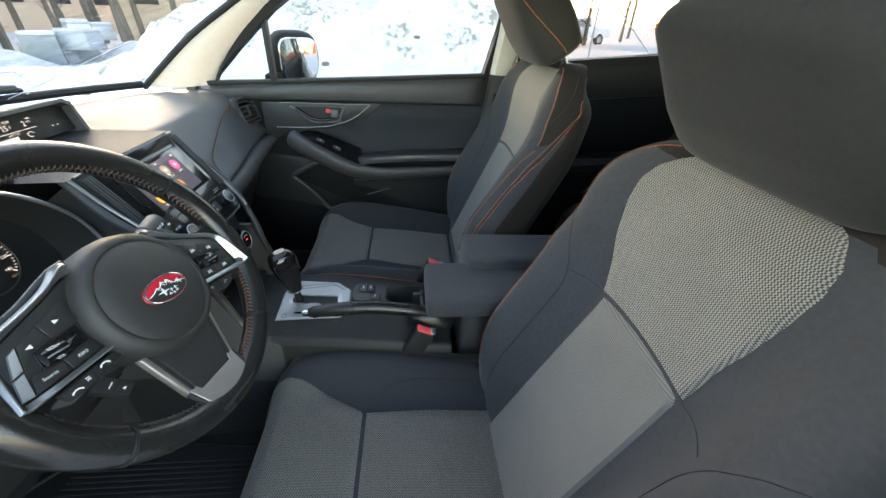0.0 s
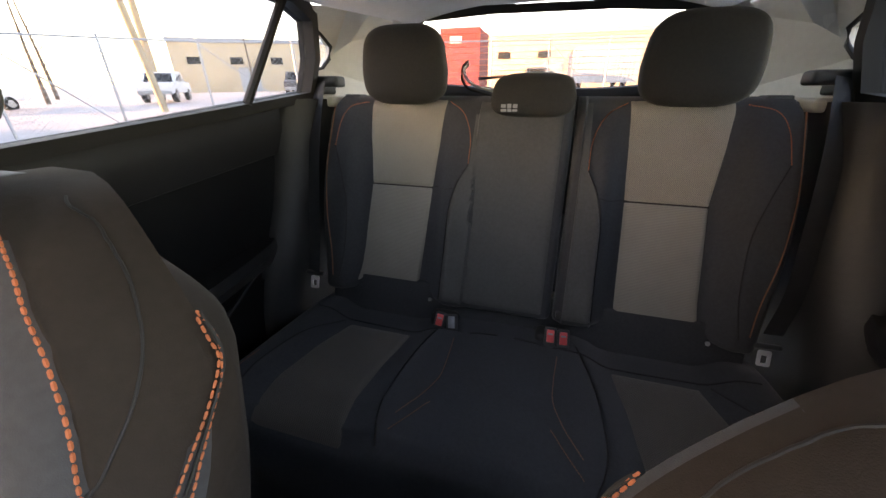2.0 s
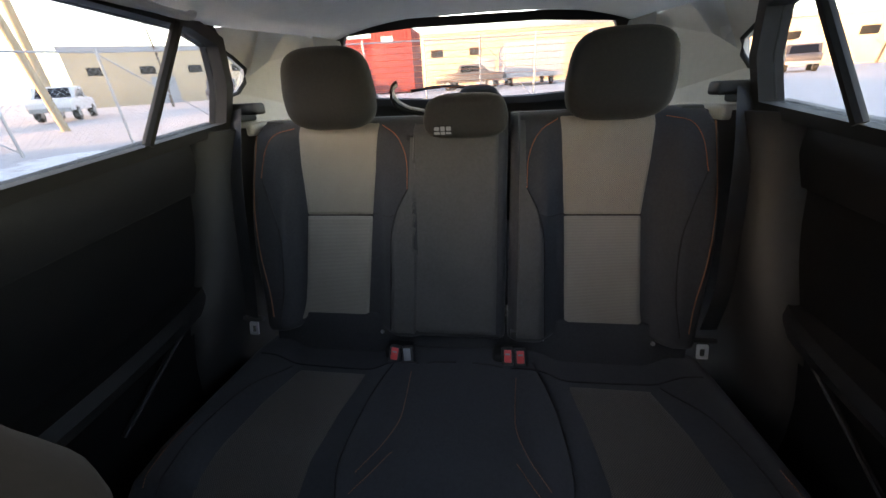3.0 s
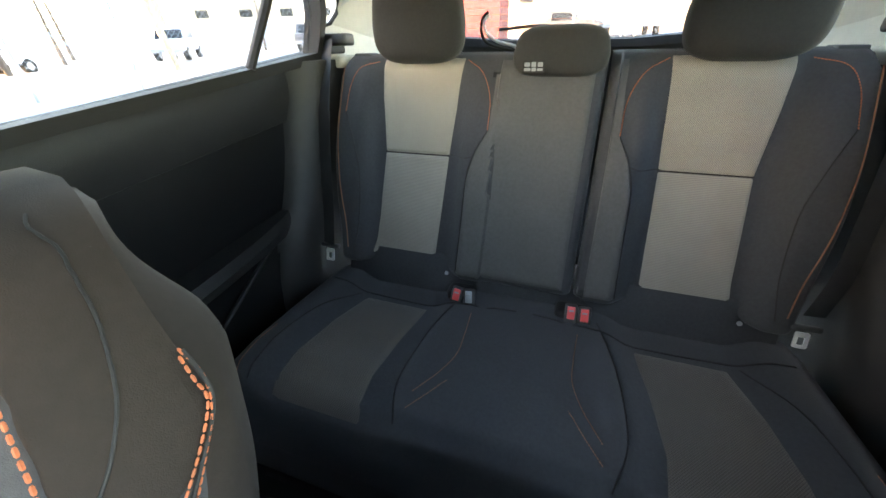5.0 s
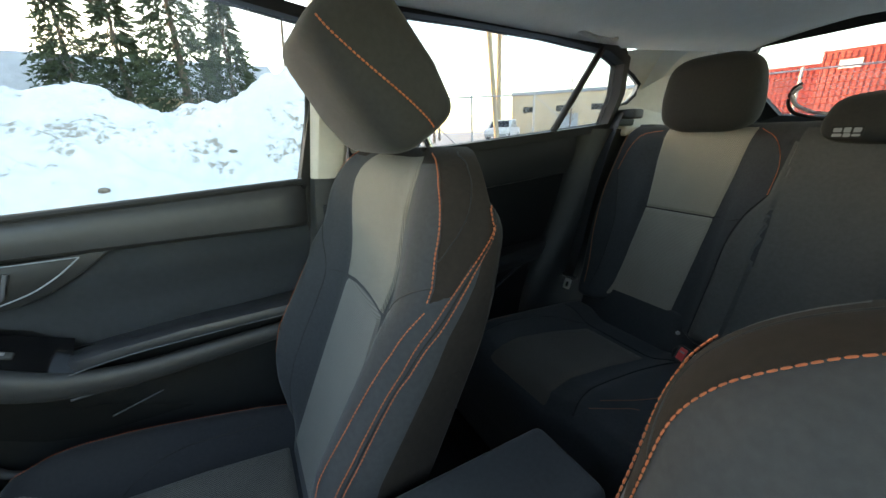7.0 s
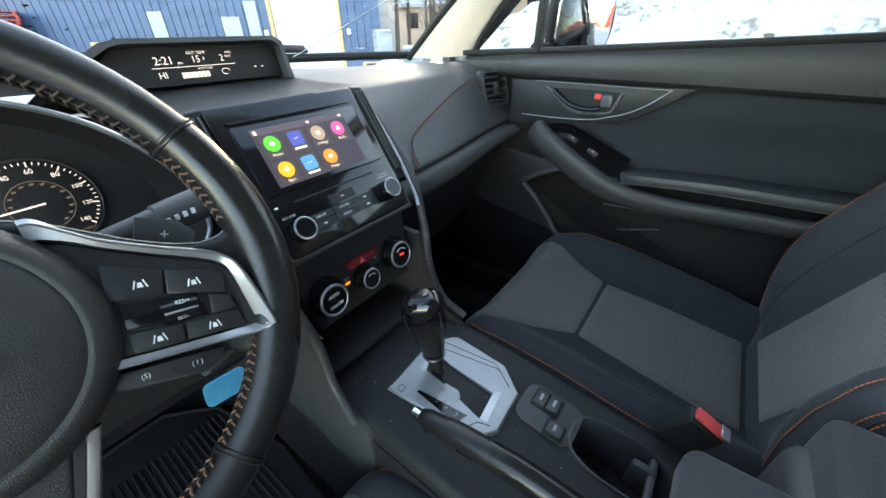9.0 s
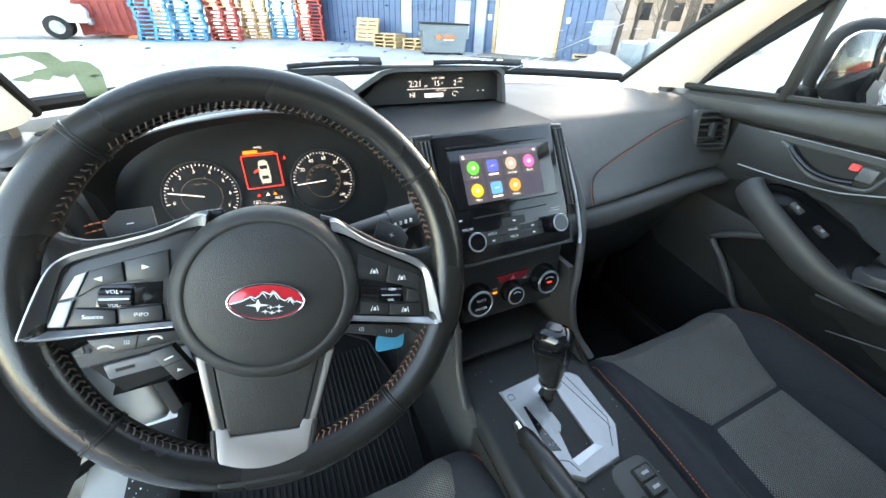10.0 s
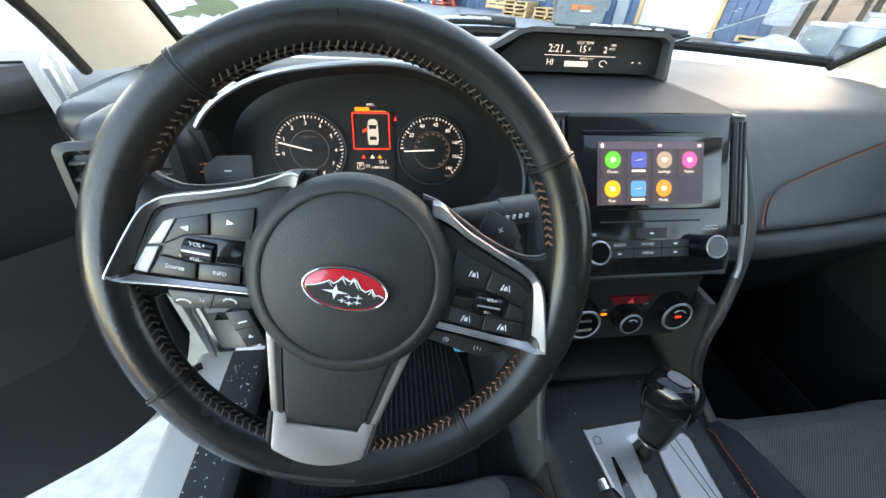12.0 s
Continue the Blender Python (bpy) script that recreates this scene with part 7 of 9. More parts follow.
TRIM_OUT = [(0.0480, 0.0590), (0.0545, 0.0588), (0.0670, 0.0500), (0.0800, 0.0425), (0.1050, 0.0330), (0.1290, 0.0255), (0.1405, 0.0190), (0.1490, 0.0060), (0.1600, -0.0350), (0.1585, -0.0400), (0.1510, -0.0425), (0.1200, -0.0408), (0.0700, -0.0372)]
TRIM_IN = [(0.0500, 0.0465), (0.0560, 0.0465), (0.0680, 0.0425), (0.0800, 0.0365), (0.1050, 0.0270), (0.1270, 0.0190), (0.1370, 0.0135), (0.1420, 0.0040), (0.1495, -0.0330), (0.1485, -0.0348), (0.1460, -0.0358), (0.1200, -0.0350), (0.0700, -0.0315)]
BUTTONS = {1: [[(0.0730, 0.0040), (0.1010, 0.0010), (0.1030, 0.0168), (0.0745, 0.0268)], [(0.1025, 0.0008), (0.1180, -0.0030), (0.1350, -0.0080), (0.1365, 0.0050), (0.1290, 0.0100), (0.1045, 0.0162)],
               [(0.0790, -0.0300), (0.1050, -0.0318), (0.1060, -0.0205), (0.0790, -0.0180)], [(0.1070, -0.0320), (0.1420, -0.0345), (0.1390, -0.0215), (0.1080, -0.0208)], [(0.1235, -0.0195), (0.1395, -0.0200), (0.1360, -0.0095), (0.1245, -0.0065)]],
           -1: [[(0.0730, 0.0040), (0.1010, 0.0010), (0.1030, 0.0168), (0.0745, 0.0268)], [(0.1025, 0.0008), (0.1180, -0.0020), (0.1310, -0.0112), (0.1240, 0.0085), (0.1045, 0.0162)],
                [(0.0770, -0.0305), (0.1055, -0.0325), (0.1060, -0.0205), (0.0780, -0.0175)], [(0.1070, -0.0325), (0.1375, -0.0335), (0.1320, -0.0195), (0.1080, -0.0208)]]}
for s in (1, -1):
    part("spoke", spoke_body(s), "leather", wheel, "leather-wrapped side spoke")
    climb = lambda x: 0.0105 * ease(0.138, 0.160, x)
    edge_o = [V(s * x, y, 0.0060 + climb(x)) for x, y in TRIM_OUT]
    edge_m = [V(s * lerp(a[0], b[0], 0.30), lerp(a[1], b[1], 0.30), 0.0098 + climb(lerp(a[0], b[0], 0.30))) for a, b in zip(TRIM_OUT, TRIM_IN)]
    edge_i = [V(s * x, y, 0.0080) for x, y in TRIM_IN]
    low_o, low_i = [p - V(0, 0, 0.010) for p in edge_o], [p - V(0, 0, 0.010) for p in edge_i]
    band = loft([[a, b, c, d, e] for a, b, c, d, e in zip(*[smooth_path([tuple(q) for q in row], 70) for row in (low_o, edge_o, edge_m, edge_i, low_i)])])
    # left trim takes the darker silver: its dim reflection is put into the colour
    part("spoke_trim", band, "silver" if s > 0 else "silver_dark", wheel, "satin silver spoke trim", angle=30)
    part("trim_edge", tube([p + V(0, 0, 0.0002) for p in smooth_path([tuple(q) for q in edge_m], 70)], 0.0009, 6), "silver", wheel)
    deck_p = mirrored([(0.0560, 0.0440), (0.0680, 0.0405), (0.0800, 0.0345), (0.1050, 0.0250), (0.1265, 0.0172), (0.1358, 0.0120), (0.1405, 0.0035), (0.1495, -0.0332), (0.1470, -0.0348), (0.1200, -0.0338), (0.0560, -0.0300)], s)
    deck = part("switch_deck", prism(deck_p, 0.005, T(0, 0, 0.001), 0.001), "switch", wheel, "black switch deck")
    for quad in BUTTONS[s]:
        part("wheel_button", prism(mirrored(quad, s), 0.0026, T(0, 0, 0.0058), 0.0007), "switch", deck)
    if s < 0:
        for quad in ([(0.1318, -0.0110), (0.1250, 0.0085), (0.1322, 0.0050), (0.1410, -0.0132)], [(0.1385, -0.0335), (0.1330, -0.0130), (0.1418, -0.0150), (0.1478, -0.0330)]):
            part("deck_insert", prism(mirrored(quad[::-1], s), 0.0030, T(0, 0, 0.0058), 0.0008), "silver_dull", deck, "satin silver key face")
    part("roller_well", prism(mirrored([(0.0785, -0.0165), (0.1210, -0.0195), (0.1190, -0.0035), (0.1160, -0.0022), (0.0785, 0.0010)], s), 0.0014, T(0, 0, 0.0058), 0.0005), "gloss", deck)
    part("roller", tube([V(s * 0.1070 - 0.0100, -0.0115, 0.0052), V(s * 0.1070 + 0.0100, -0.0115, 0.0052)], 0.0078, 20), "gloss", deck, "gloss black roller")
    part("roller_line", rbox((0.0185, 0.0014, 0.0010), (s * 0.1070, -0.0120, 0.0128), 0.0003, 1), "silver", deck)
    sub_p = mirrored([(0.0640, -0.0395), (0.1270, -0.0445), (0.1205, -0.0545), (0.1120, -0.0568), (0.0640, -0.0480)], s)
    sub = part("lower_switch", prism(sub_p, 0.008, T(0, 0, -0.003), 0.0012), "switch", wheel, "lower switch pair")
    part("switch_gap", rbox((0.0008, 0.0125, 0.001), (0, 0, 0), 0, 1, T(s * 0.0955, -0.0478, 0.0051) @ Matrix.Rotation(s * 0.12, 4, 'Z')), "dark", sub)
    part("spoke_shell", prism(mirrored([(0.064, -0.0400), (0.128, -0.0460), (0.135, -0.0520), (0.118, -0.0600), (0.066, -0.0520)], s), 0.010, T(0, 0, -0.014), 0.003), "plastic", wheel)
    leg = mirrored([(0.0478, -0.0640), (0.0565, -0.0640), (0.0420, -0.1330), (0.0370, -0.1360), (0.0340, -0.1330)], s)
    part("lower_spoke_trim", prism(leg, 0.008, T(0, 0, -0.004), 0.0028, seg=3), "bronze", wheel, "satin metal lower spoke leg")
    part("leg_gap", prism(mirrored([(0.0440, -0.066), (0.0492, -0.066), (0.0352, -0.132), (0.0318, -0.132)], s), 0.0088, T(0, 0, -0.004)), "dark", wheel)
CLIMB = T(0, -0.128, 0.0005) @ Matrix.Rotation(radians(-19), 4, 'X') @ T(0, 0.128, 0)
# marks on the keys
part("handset_mark", tube([V(-0.1145 + 0.0060 * math.cos(t * 0.28), -0.0545 + 0.0048 * math.sin(t * 0.28), 0.0053) for t in range(2, 10)], 0.0008, 5), "white", wheel)
for k in range(3):
    part("voice_mark", tube([V(-0.1040 + 0.0014 * k + 0.0012 * math.cos(t), -0.0475 + 0.0024 * math.sin(t), 0.0053) for t in (-0.9, -0.4, 0, 0.4, 0.9)], 0.0003, 4), "white", wheel)
part("handset_mark", tube([V(-0.0830 + 0.0046 * math.cos(t * 0.35), -0.0465 + 0.0028 * math.sin(t * 0.35), 0.0053) for t in range(10)], 0.0008, 5), "white", wheel)
for txt, x, y, sz, z in (("VOL+", -0.1070, -0.0065, 0.0058, 0.0124), ("VOL-", -0.1070, -0.0170, 0.0050, 0.0116), ("Source", -0.1215, -0.0262, 0.0062, 0.0086), ("INFO", -0.0915, -0.0252, 0.0056, 0.0086), ("RES/+", 0.1085, -0.0065, 0.0046, 0.0124), ("SET/-", 0.1070, -0.0168, 0.0040, 0.0118), ("(S)", 0.0810, -0.0460, 0.0062, 0.0054), ("( I )", 0.1080, -0.0490, 0.0062, 0.0054)):
    lettering(txt, sz * 0.74, T(x, y, z), "white", wheel)
for x, y, d in ((-0.1185, 0.0030, 1), (-0.0890, 0.0125, -1)):
    part("arrow_mark", prism([(x - 0.0026 * d, y), (x + 0.0026 * d, y + 0.0020), (x + 0.0026 * d, y - 0.0020)][::d], 0.0004, T(0, 0, 0.0086)), "white", wheel)
for x, y in ((0.0905, 0.0105), (0.1180, 0.0045), (0.0925, -0.0255), (0.1230, -0.0275)):
    part("icon_mark", tube([V(x - 0.0036, y - 0.0024, 0.0087), V(x - 0.0020, y + 0.0026, 0.0087)], 0.00045, 5), "white", wheel)
    part("icon_mark", tube([V(x + 0.0036, y - 0.0024, 0.0087), V(x + 0.0020, y + 0.0026, 0.0087)], 0.00045, 5), "white", wheel)
    part("icon_mark", prism([(x - 0.0016, y - 0.0020), (x + 0.0016, y - 0.0020), (x + 0.0010, y + 0.0012), (x - 0.0010, y + 0.0012)], 0.0003, T(0, 0, 0.0085)), "white", wheel)
part("lower_spoke_plate", prism([(-0.0405, -0.1285), (-0.0300, -0.1285), (-0.0275, -0.1365), (0.0275, -0.1365), (0.0300, -0.1285), (0.0405, -0.1285), (0.0350, -0.1620), (0.0325, -0.1680), (0.0280, -0.1705), (-0.0280, -0.1705), (-0.0325, -0.1680), (-0.0350, -0.1620)][::-1], 0.0065, CLIMB @ T(0, 0, -0.0025), 0.0022, seg=3), "bronze", wheel, "satin metal lower spoke plate")
part("lower_spoke", prism([(-0.0462, -0.060), (0.0462, -0.060), (0.0318, -0.136), (0.0285, -0.1385), (-0.0285, -0.1385), (-0.0318, -0.136)][::-1], 0.013, T(0, 0, -0.0085), 0.004, seg=3), "hub", wheel, "grained black lower spoke")
part("trim_foot", tube([CLIMB @ p for p in smooth_path([(-0.0415, -0.1300, 0.000), (-0.0372, -0.1600, 0.000), (-0.034, -0.1700, 0.000), (-0.028, -0.1735, 0.000), (0, -0.1742, 0.000), (0.028, -0.1735, 0.000), (0.034, -0.1700, 0.000), (0.0372, -0.1600, 0.000), (0.0415, -0.1300, 0.000)], 50)], 0.0032, 8), "dark", wheel)
pad = part("rest_keys", prism([(-0.0950, -0.0640), (-0.0740, -0.0902), (-0.0600, -0.0830), (-0.0780, -0.0580)], 0.010, T(0, 0, -0.026), 0.0015), "switch", wheel, "small trip switch pair")
part("key_gap", tube([V(-0.0848, -0.0770, -0.0158), V(-0.0690, -0.0705, -0.0158)], 0.0004, 4), "dark", pad)
part("key_mark", prism([(-0.0735, -0.0815), (-0.0695, -0.0800), (-0.0735, -0.0785)], 0.0004, T(0, 0, -0.0159)), "white", pad)
part("key_mark", rbox((0.007, 0.0012, 0.0004), (0, 0, 0), 0, 1, T(-0.0800, -0.0690, -0.0157) @ Matrix.Rotation(0.45, 4, 'Z')), "white", pad)
# column, stalks, key tag
col = thing("steering_column", "black steering column shroud with stalks and paddles", "steering column", at=(-0.35, 0.15, 0.88))
ax = (-wn3)
part("shroud", loft([[wc + ax * d + V(-0.002, 0, 0) + r * (math.cos(2 * math.pi * i / 32) * V(1, 0, 0) + (0.85 * math.sin(2 * math.pi * i / 32) - 0.15) * wv3) for i in range(32)] for d, r in ((0.030, 0.050), (0.045, 0.064), (0.10, 0.070), (0.24, 0.072))]), "plastic", col)
tip = V(-0.187, 0.092, 0.998)
rt = V(-0.285, 0.085, 0.990)
stalk = part("wiper_stalk", tube([rt, rt.lerp(tip, 0.35), rt.lerp(tip, 0.62), rt.lerp(tip, 0.64), tip.lerp(rt, 0.02), tip], 0.012, 20, radii=[0.009, 0.0105, 0.0115, 0.0135, 0.0140, 0.010]), "plastic", col, "black wiper stalk with white marks")
for k in range(7):
    p = rt.lerp(tip, 0.48 + 0.065 * k)
    part("stalk_mark", rbox((0.003, 0.0012, 0.0045), tuple(p + V(0, -0.0122 if k < 2 else -0.0146, 0.003)), 0, 1), "white", stalk)
lt0, lt1 = V(-0.41, 0.085, 0.985), V(-0.50, 0.085, 0.99)
part("indicator_stalk", tube([lt0, lt0.lerp(lt1, 0.6), lt1], 0.011, 16, radii=[0.009, 0.0115, 0.011]), "plastic", col, "black indicator stalk")
for s in (1, -1):
    pm = WM @ T(s * 0.116, 0.046, -0.040) @ Matrix.Rotation(radians(-s * 14), 4, 'Z') @ Matrix.Scale(0.75, 4)
    pdl = part("shift_paddle", prism([(-0.024, -0.016), (0.024, -0.016), (0.026, 0.004), (0.010, 0.016), (-0.024, 0.016)] if s > 0 else [(0.024, -0.016), (0.024, 0.016), (-0.010, 0.016), (-0.026, 0.004), (-0.024, -0.016)], 0.004, pm, 0.001), "plastic", col, "black shift paddle")
    part("paddle_mark", rbox((0.007, 0.0012, 0.0004), (0, 0, 0.0042), 0, 1, pm), "white", pdl)
    if s > 0:
        part("paddle_mark", rbox((0.0012, 0.007, 0.0004), (0, 0, 0.0042), 0, 1, pm), "white", pdl)
tag = thing("key_tag", "bright blue plastic key tag hanging from the ignition", "key tag", at=(-0.234, 0.085, 0.80))
part("tag", prism(rrect(0.042, 0.030, 0.007, 5), 0.003, plane_axes((-0.232, 0.080, 0.802), (1, 0.0, -0.13), (0, 0.1, 1)), 0.001), "blue_tag", tag)
part("key", rbox((0.008, 0.03, 0.022), (-0.240, 0.10, 0.835), 0.002, 2), "steel", tag)
sw = thing("switch_bank", "grey lower switch panel beside the steering column", "switch panel", at=(-0.55, 0.2, 0.80))
bank_m = T(-0.548, 0.192, 0.828) @ Matrix.Rotation(radians(-18), 4, 'X')
part("plate", rbox((0.150, 0.018, 0.050), (0, 0, 0), 0.006, 3, bank_m), "plastic", sw)
for k in range(4):
    key = part("switch", rbox((0.030, 0.010, 0.020), (-0.054 + k * 0.036, -0.009, 0.006), 0.003, 2, bank_m), "plastic_grey", sw)
    part("key_face", rbox((0.022, 0.004, 0.012), (-0.054 + k * 0.036, -0.0135, 0.006), 0.001, 1, bank_m), "plastic", key)
part("label_strip", rbox((0.095, 0.012, 0.022), (0.010, -0.002, -0.038), 0.003, 2, bank_m), "plastic_grey", sw, "pale label strip")
part("label_bar", rbox((0.020, 0.001, 0.004), (-0.016, -0.0085, -0.037), 0, 1, bank_m), "dark", sw)

# ---- centre console ----
con = thing("centre_console", "black centre console with silver shift plate and cup holders", "console", at=(0, -0.2, 0.45))
topz = lambda y: 0.670 + 0.10 * (y + 0.10) * (1 if y < -0.10 else 0.35)


def console_top(u, v):
    y = lerp(0.10, -0.40, v)
    x = lerp(-0.128, 0.125, u) + SX * 0.0
    e = 1 - abs(2 * u - 1)
    return V(x, y, topz(y) - 0.02 * max(0, 1 - e / 0.10) ** 2)


CUP = [(0.047 + 0.040 * math.copysign(abs(math.cos(t * 0.1309)) ** 0.72, math.cos(t * 0.1309)), -0.300 + 0.068 * math.copysign(abs(math.sin(t * 0.1309)) ** 0.72, math.sin(t * 0.1309))) for t in range(48)]
ct = sheet(console_top, 64, 120, 0.01)
gone = [f for f in ct.faces if abs((f.calc_center_median().x - 0.047) / 0.0405) ** 2.8 + abs((f.calc_center_median().y + 0.300) / 0.0685) ** 2.8 < 1]
bmesh.ops.delete(ct, geom=gone, context='FACES')
part("console_top", ct, "plastic", con, "black grained console top with dust specks")
for s in (1, -1):
    part("console_side", sheet(lambda u, v, s=s: V(s * lerp(0.128, 0.140, v) - 0.0015, lerp(0.35, -0.75, u), lerp(topz(lerp(0.35, -0.75, u)) - 0.018 if -0.75 + 1.1 * (1 - u) < 0.12 else 0.685, 0.36, v)), 24, 8, 0.012), "plastic", con, "black console side")
for s in (1, -1):
    part("console_cheek", prism([(0.095, 0.83), (0.075, 0.775), (0.045, 0.705), (-0.02, 0.660), (-0.02, 0.40), (0.40, 0.40), (0.30, 0.83)], 0.012, Matrix(((0, 0, s, SX + s * 0.115), (1, 0, 0, 0), (0, 1, 0, 0), (0, 0, 0, 1))), 0.003), "plastic", con, "black cheek panel joining stack and console")
part("cubby_floor", rbox((0.20, 0.10, 0.01), (SX, 0.125, 0.698), 0.003), "dark", con)
part("cubby_back", rbox((0.21, 0.01, 0.12), (SX, 0.175, 0.745), 0.003), "dark", con)
zp = 0.669
pl = [(-0.0690, 0.0235), (0.0300, 0.0290), (0.0730, 0.0080), (0.0830, -0.0040), (0.0770, -0.0990), (0.0430, -0.1390), (-0.0270, -0.1425), (-0.0540, -0.1215), (-0.0565, -0.1000)]
hole = [(-0.0080, -0.0040), (0.0050, 0.0020), (0.0240, -0.0010), (0.0265, -0.0080), (0.0235, -0.0300), (0.0200, -0.1070), (-0.0270, -0.1120), (-0.0160, -0.0600), (-0.0100, -0.0300)]
pm = T(0, 0, 0) @ Matrix.Rotation(radians(1.0), 4, 'X')
lift = lambda pts, z: [pm @ V(x, y, z) for x, y in pts]
inset = offset_loop(pl, -0.0035)
plate = part("shift_plate", frame_ring(lift(inset, zp), lift(hole, zp), 0.008, (0, 0, 1)), "silver_dull", con, "satin silver shift gate plate", angle=20)
part("plate_bevel", loft([lift(pl, zp + 0.001), lift(offset_loop(pl, -0.0012), zp + 0.0062), lift(inset, zp + 0.0082)], cap=False), "silver", plate, "bright bevelled plate edge", angle=20)
part("gate_well", prism(offset_loop(hole, 0.002)[::-1], 0.002, pm @ T(0, 0, zp - 0.030)), "dark", plate)
part("gate_wall", loft([lift(hole, zp + 0.004), lift(hole, zp - 0.030)], cap=False), "plastic", plate, "black gate wall")
part("gate_tongue", prism([(-0.0200, -0.0340), (-0.0080, -0.0420), (-0.0075, -0.0640), (-0.0145, -0.0720), (-0.0270, -0.0735)][::-1], 0.0075, pm @ T(0, 0, zp + 0.001), 0.001), "silver_dull", plate)
part("gear_window", prism([(-0.0460, -0.0170), (-0.0420, -0.0165), (-0.0330, -0.0960), (-0.0525, -0.0890)][::-1], 0.0006, pm @ T(0, 0, zp + 0.0078)), "gloss", plate, "dark gear position window")
for txt, gy, gx in (("R", -0.050, -0.0415), ("N", -0.066, -0.0412), ("M-D", -0.083, -0.0415)):
    lettering(txt, 0.0052, pm @ T(gx, gy, zp + 0.0086) @ Matrix.Rotation(radians(-4), 4, 'Z'), "grey_print", plate)
part("lock_release", tube([pm @ V(-0.055 + x, 0.006 + y, zp + 0.0082) for x, y in ((-0.005, -0.005), (-0.005, 0.003), (0, 0.005), (0.005, 0.003), (0.005, -0.005))], 0.0006, 5, closed=True), "plastic", plate)
for run in (((0.0400, 0.0215), (0.0620, -0.0900), (0.0610, -0.0990)), ((0.0560, 0.0130), (0.0690, -0.0850), (0.0430, -0.1215)), ((-0.0540, -0.1000), (-0.0330, -0.1120), (-0.0270, -0.1290))):
    part("plate_groove", tube([pm @ V(x, y, zp + 0.0080) for x, y in run], 0.0007, 6), "plastic", plate)
part("gate_step", prism([(-0.0130, 0.0050), (0.0060, 0.0100), (0.0050, 0.0030), (-0.0085, -0.0030)][::-1], 0.0030, pm @ T(0, 0, zp + 0.0050)), "silver", plate)
part("gate_step", prism([(-0.0270, -0.1125), (0.0200, -0.1075), (0.0290, -0.1160), (-0.0260, -0.1230)][::-1], 0.0006, pm @ T(0, 0, zp + 0.0080)), "silver", plate)
kc = V(0.006, -0.028, 0.675)
kt = V(-0.006, -0.010, 0.808)
knb = thing("shift_knob", "gloss black and leather automatic shift lever knob", "shift lever", at=(0.0, -0.03, 0.70))
dirk = (kt - kc).normalized()
km = plane_axes(kc, (1, 0, 0), dirk.cross(V(1, 0, 0)) * -1)
km = Matrix.Translation(kc) @ dirk.to_track_quat('Z', 'Y').to_matrix().to_4x4()
part("lever", tube([kc - dirk * 0.01, kc + dirk * 0.06], 0.008, 12), "dark", knb)
sec = [(0.035, 0.013, 0.014), (0.050, 0.015, 0.018), (0.080, 0.0185, 0.023), (0.105, 0.022, 0.027), (0.125, 0.0235, 0.029), (0.140, 0.022, 0.027), (0.149, 0.017, 0.020), (0.152, 0.008, 0.010)]
fin = []
for k in range(29):
    z = lerp(0.035, 0.152, 1 - (1 - k / 28) ** 1.4)
    a, b = table([(q[0], q[1]) for q in sec], z), table([(q[0], q[2]) for q in sec], z)
    fin.append([km @ V(a * math.copysign(abs(math.cos(t * 0.2618)) ** 0.75, math.cos(t * 0.2618)), b * math.copysign(abs(math.sin(t * 0.2618)) ** 0.75, math.sin(t * 0.2618)), z) for t in range(24)])
part("grip", loft(fin), "leather", knb, "leather-wrapped knob body")
cap_rings = []
for k in range(19):
    z = lerp(0.082, 0.1545, 1 - (1 - k / 18) ** 1.5)
    a, b = table([(q[0], q[1]) for q in sec], min(z, 0.152)), table([(q[0], q[2]) for q in sec], min(z, 0.152))
    wide = lerp(0.62, 1.03, ease(0.082, 0.118, z))
    cap_rings.append([km @ V(a * wide * math.copysign(abs(math.cos(t * 0.2618)) ** 0.7, math.cos(t * 0.2618)), (b + 0.0022) * math.copysign(abs(math.sin(t * 0.2618)) ** 0.7, math.sin(t * 0.2618)) - 0.0006, z) for t in range(24)])
part("grip_cap", loft(cap_rings), "gloss", knb, "gloss black knob cap")
for t in (3, 9, 15, 21):
    part("grip_trim", tube([r[t] for r in cap_rings[:11]], 0.0006, 6), "silver_dark", knb)
part("collar", tube([km @ V(0.0165 * math.cos(t * 0.2618), 0.0165 * math.sin(t * 0.2618), 0.037) for t in range(24)], 0.0016, 6, closed=True), "silver_dark", knb, "satin collar")
# hand brake
hb = thing("hand_brake", "black hand brake lever with chrome release button", "hand brake", at=(-0.085, -0.25, 0.68))
hp = smooth_path([(-0.094, -0.078, 0.722), (-0.090, -0.14, 0.728), (-0.084, -0.22, 0.728), (-0.080, -0.32, 0.712), (-0.078, -0.38, 0.69)], 24)
part("grip", tube(hp, 0.015, 16, radii=[0.010] + [0.0135] * 3 + [0.0155] * 14 + [0.014] * 6), "leather", hb, "leather hand brake grip")
part("release_button", tube([hp[0] + V(0, 0.012, -0.001), hp[0] - V(0, 0.002, 0)], 0.0075, 14), "chrome", hb, "chrome push button")
boot = part("boot", pillow(0.668, 0.712, [(0.66, 0.035), (0.712, 0.02)], [(0.66, -0.36), (0.712, -0.34)], [(0.66, 0.07), (0.712, 0.04)], n=8), "leather", hb)
boot.data.transform(T(-0.075, 0, 0))
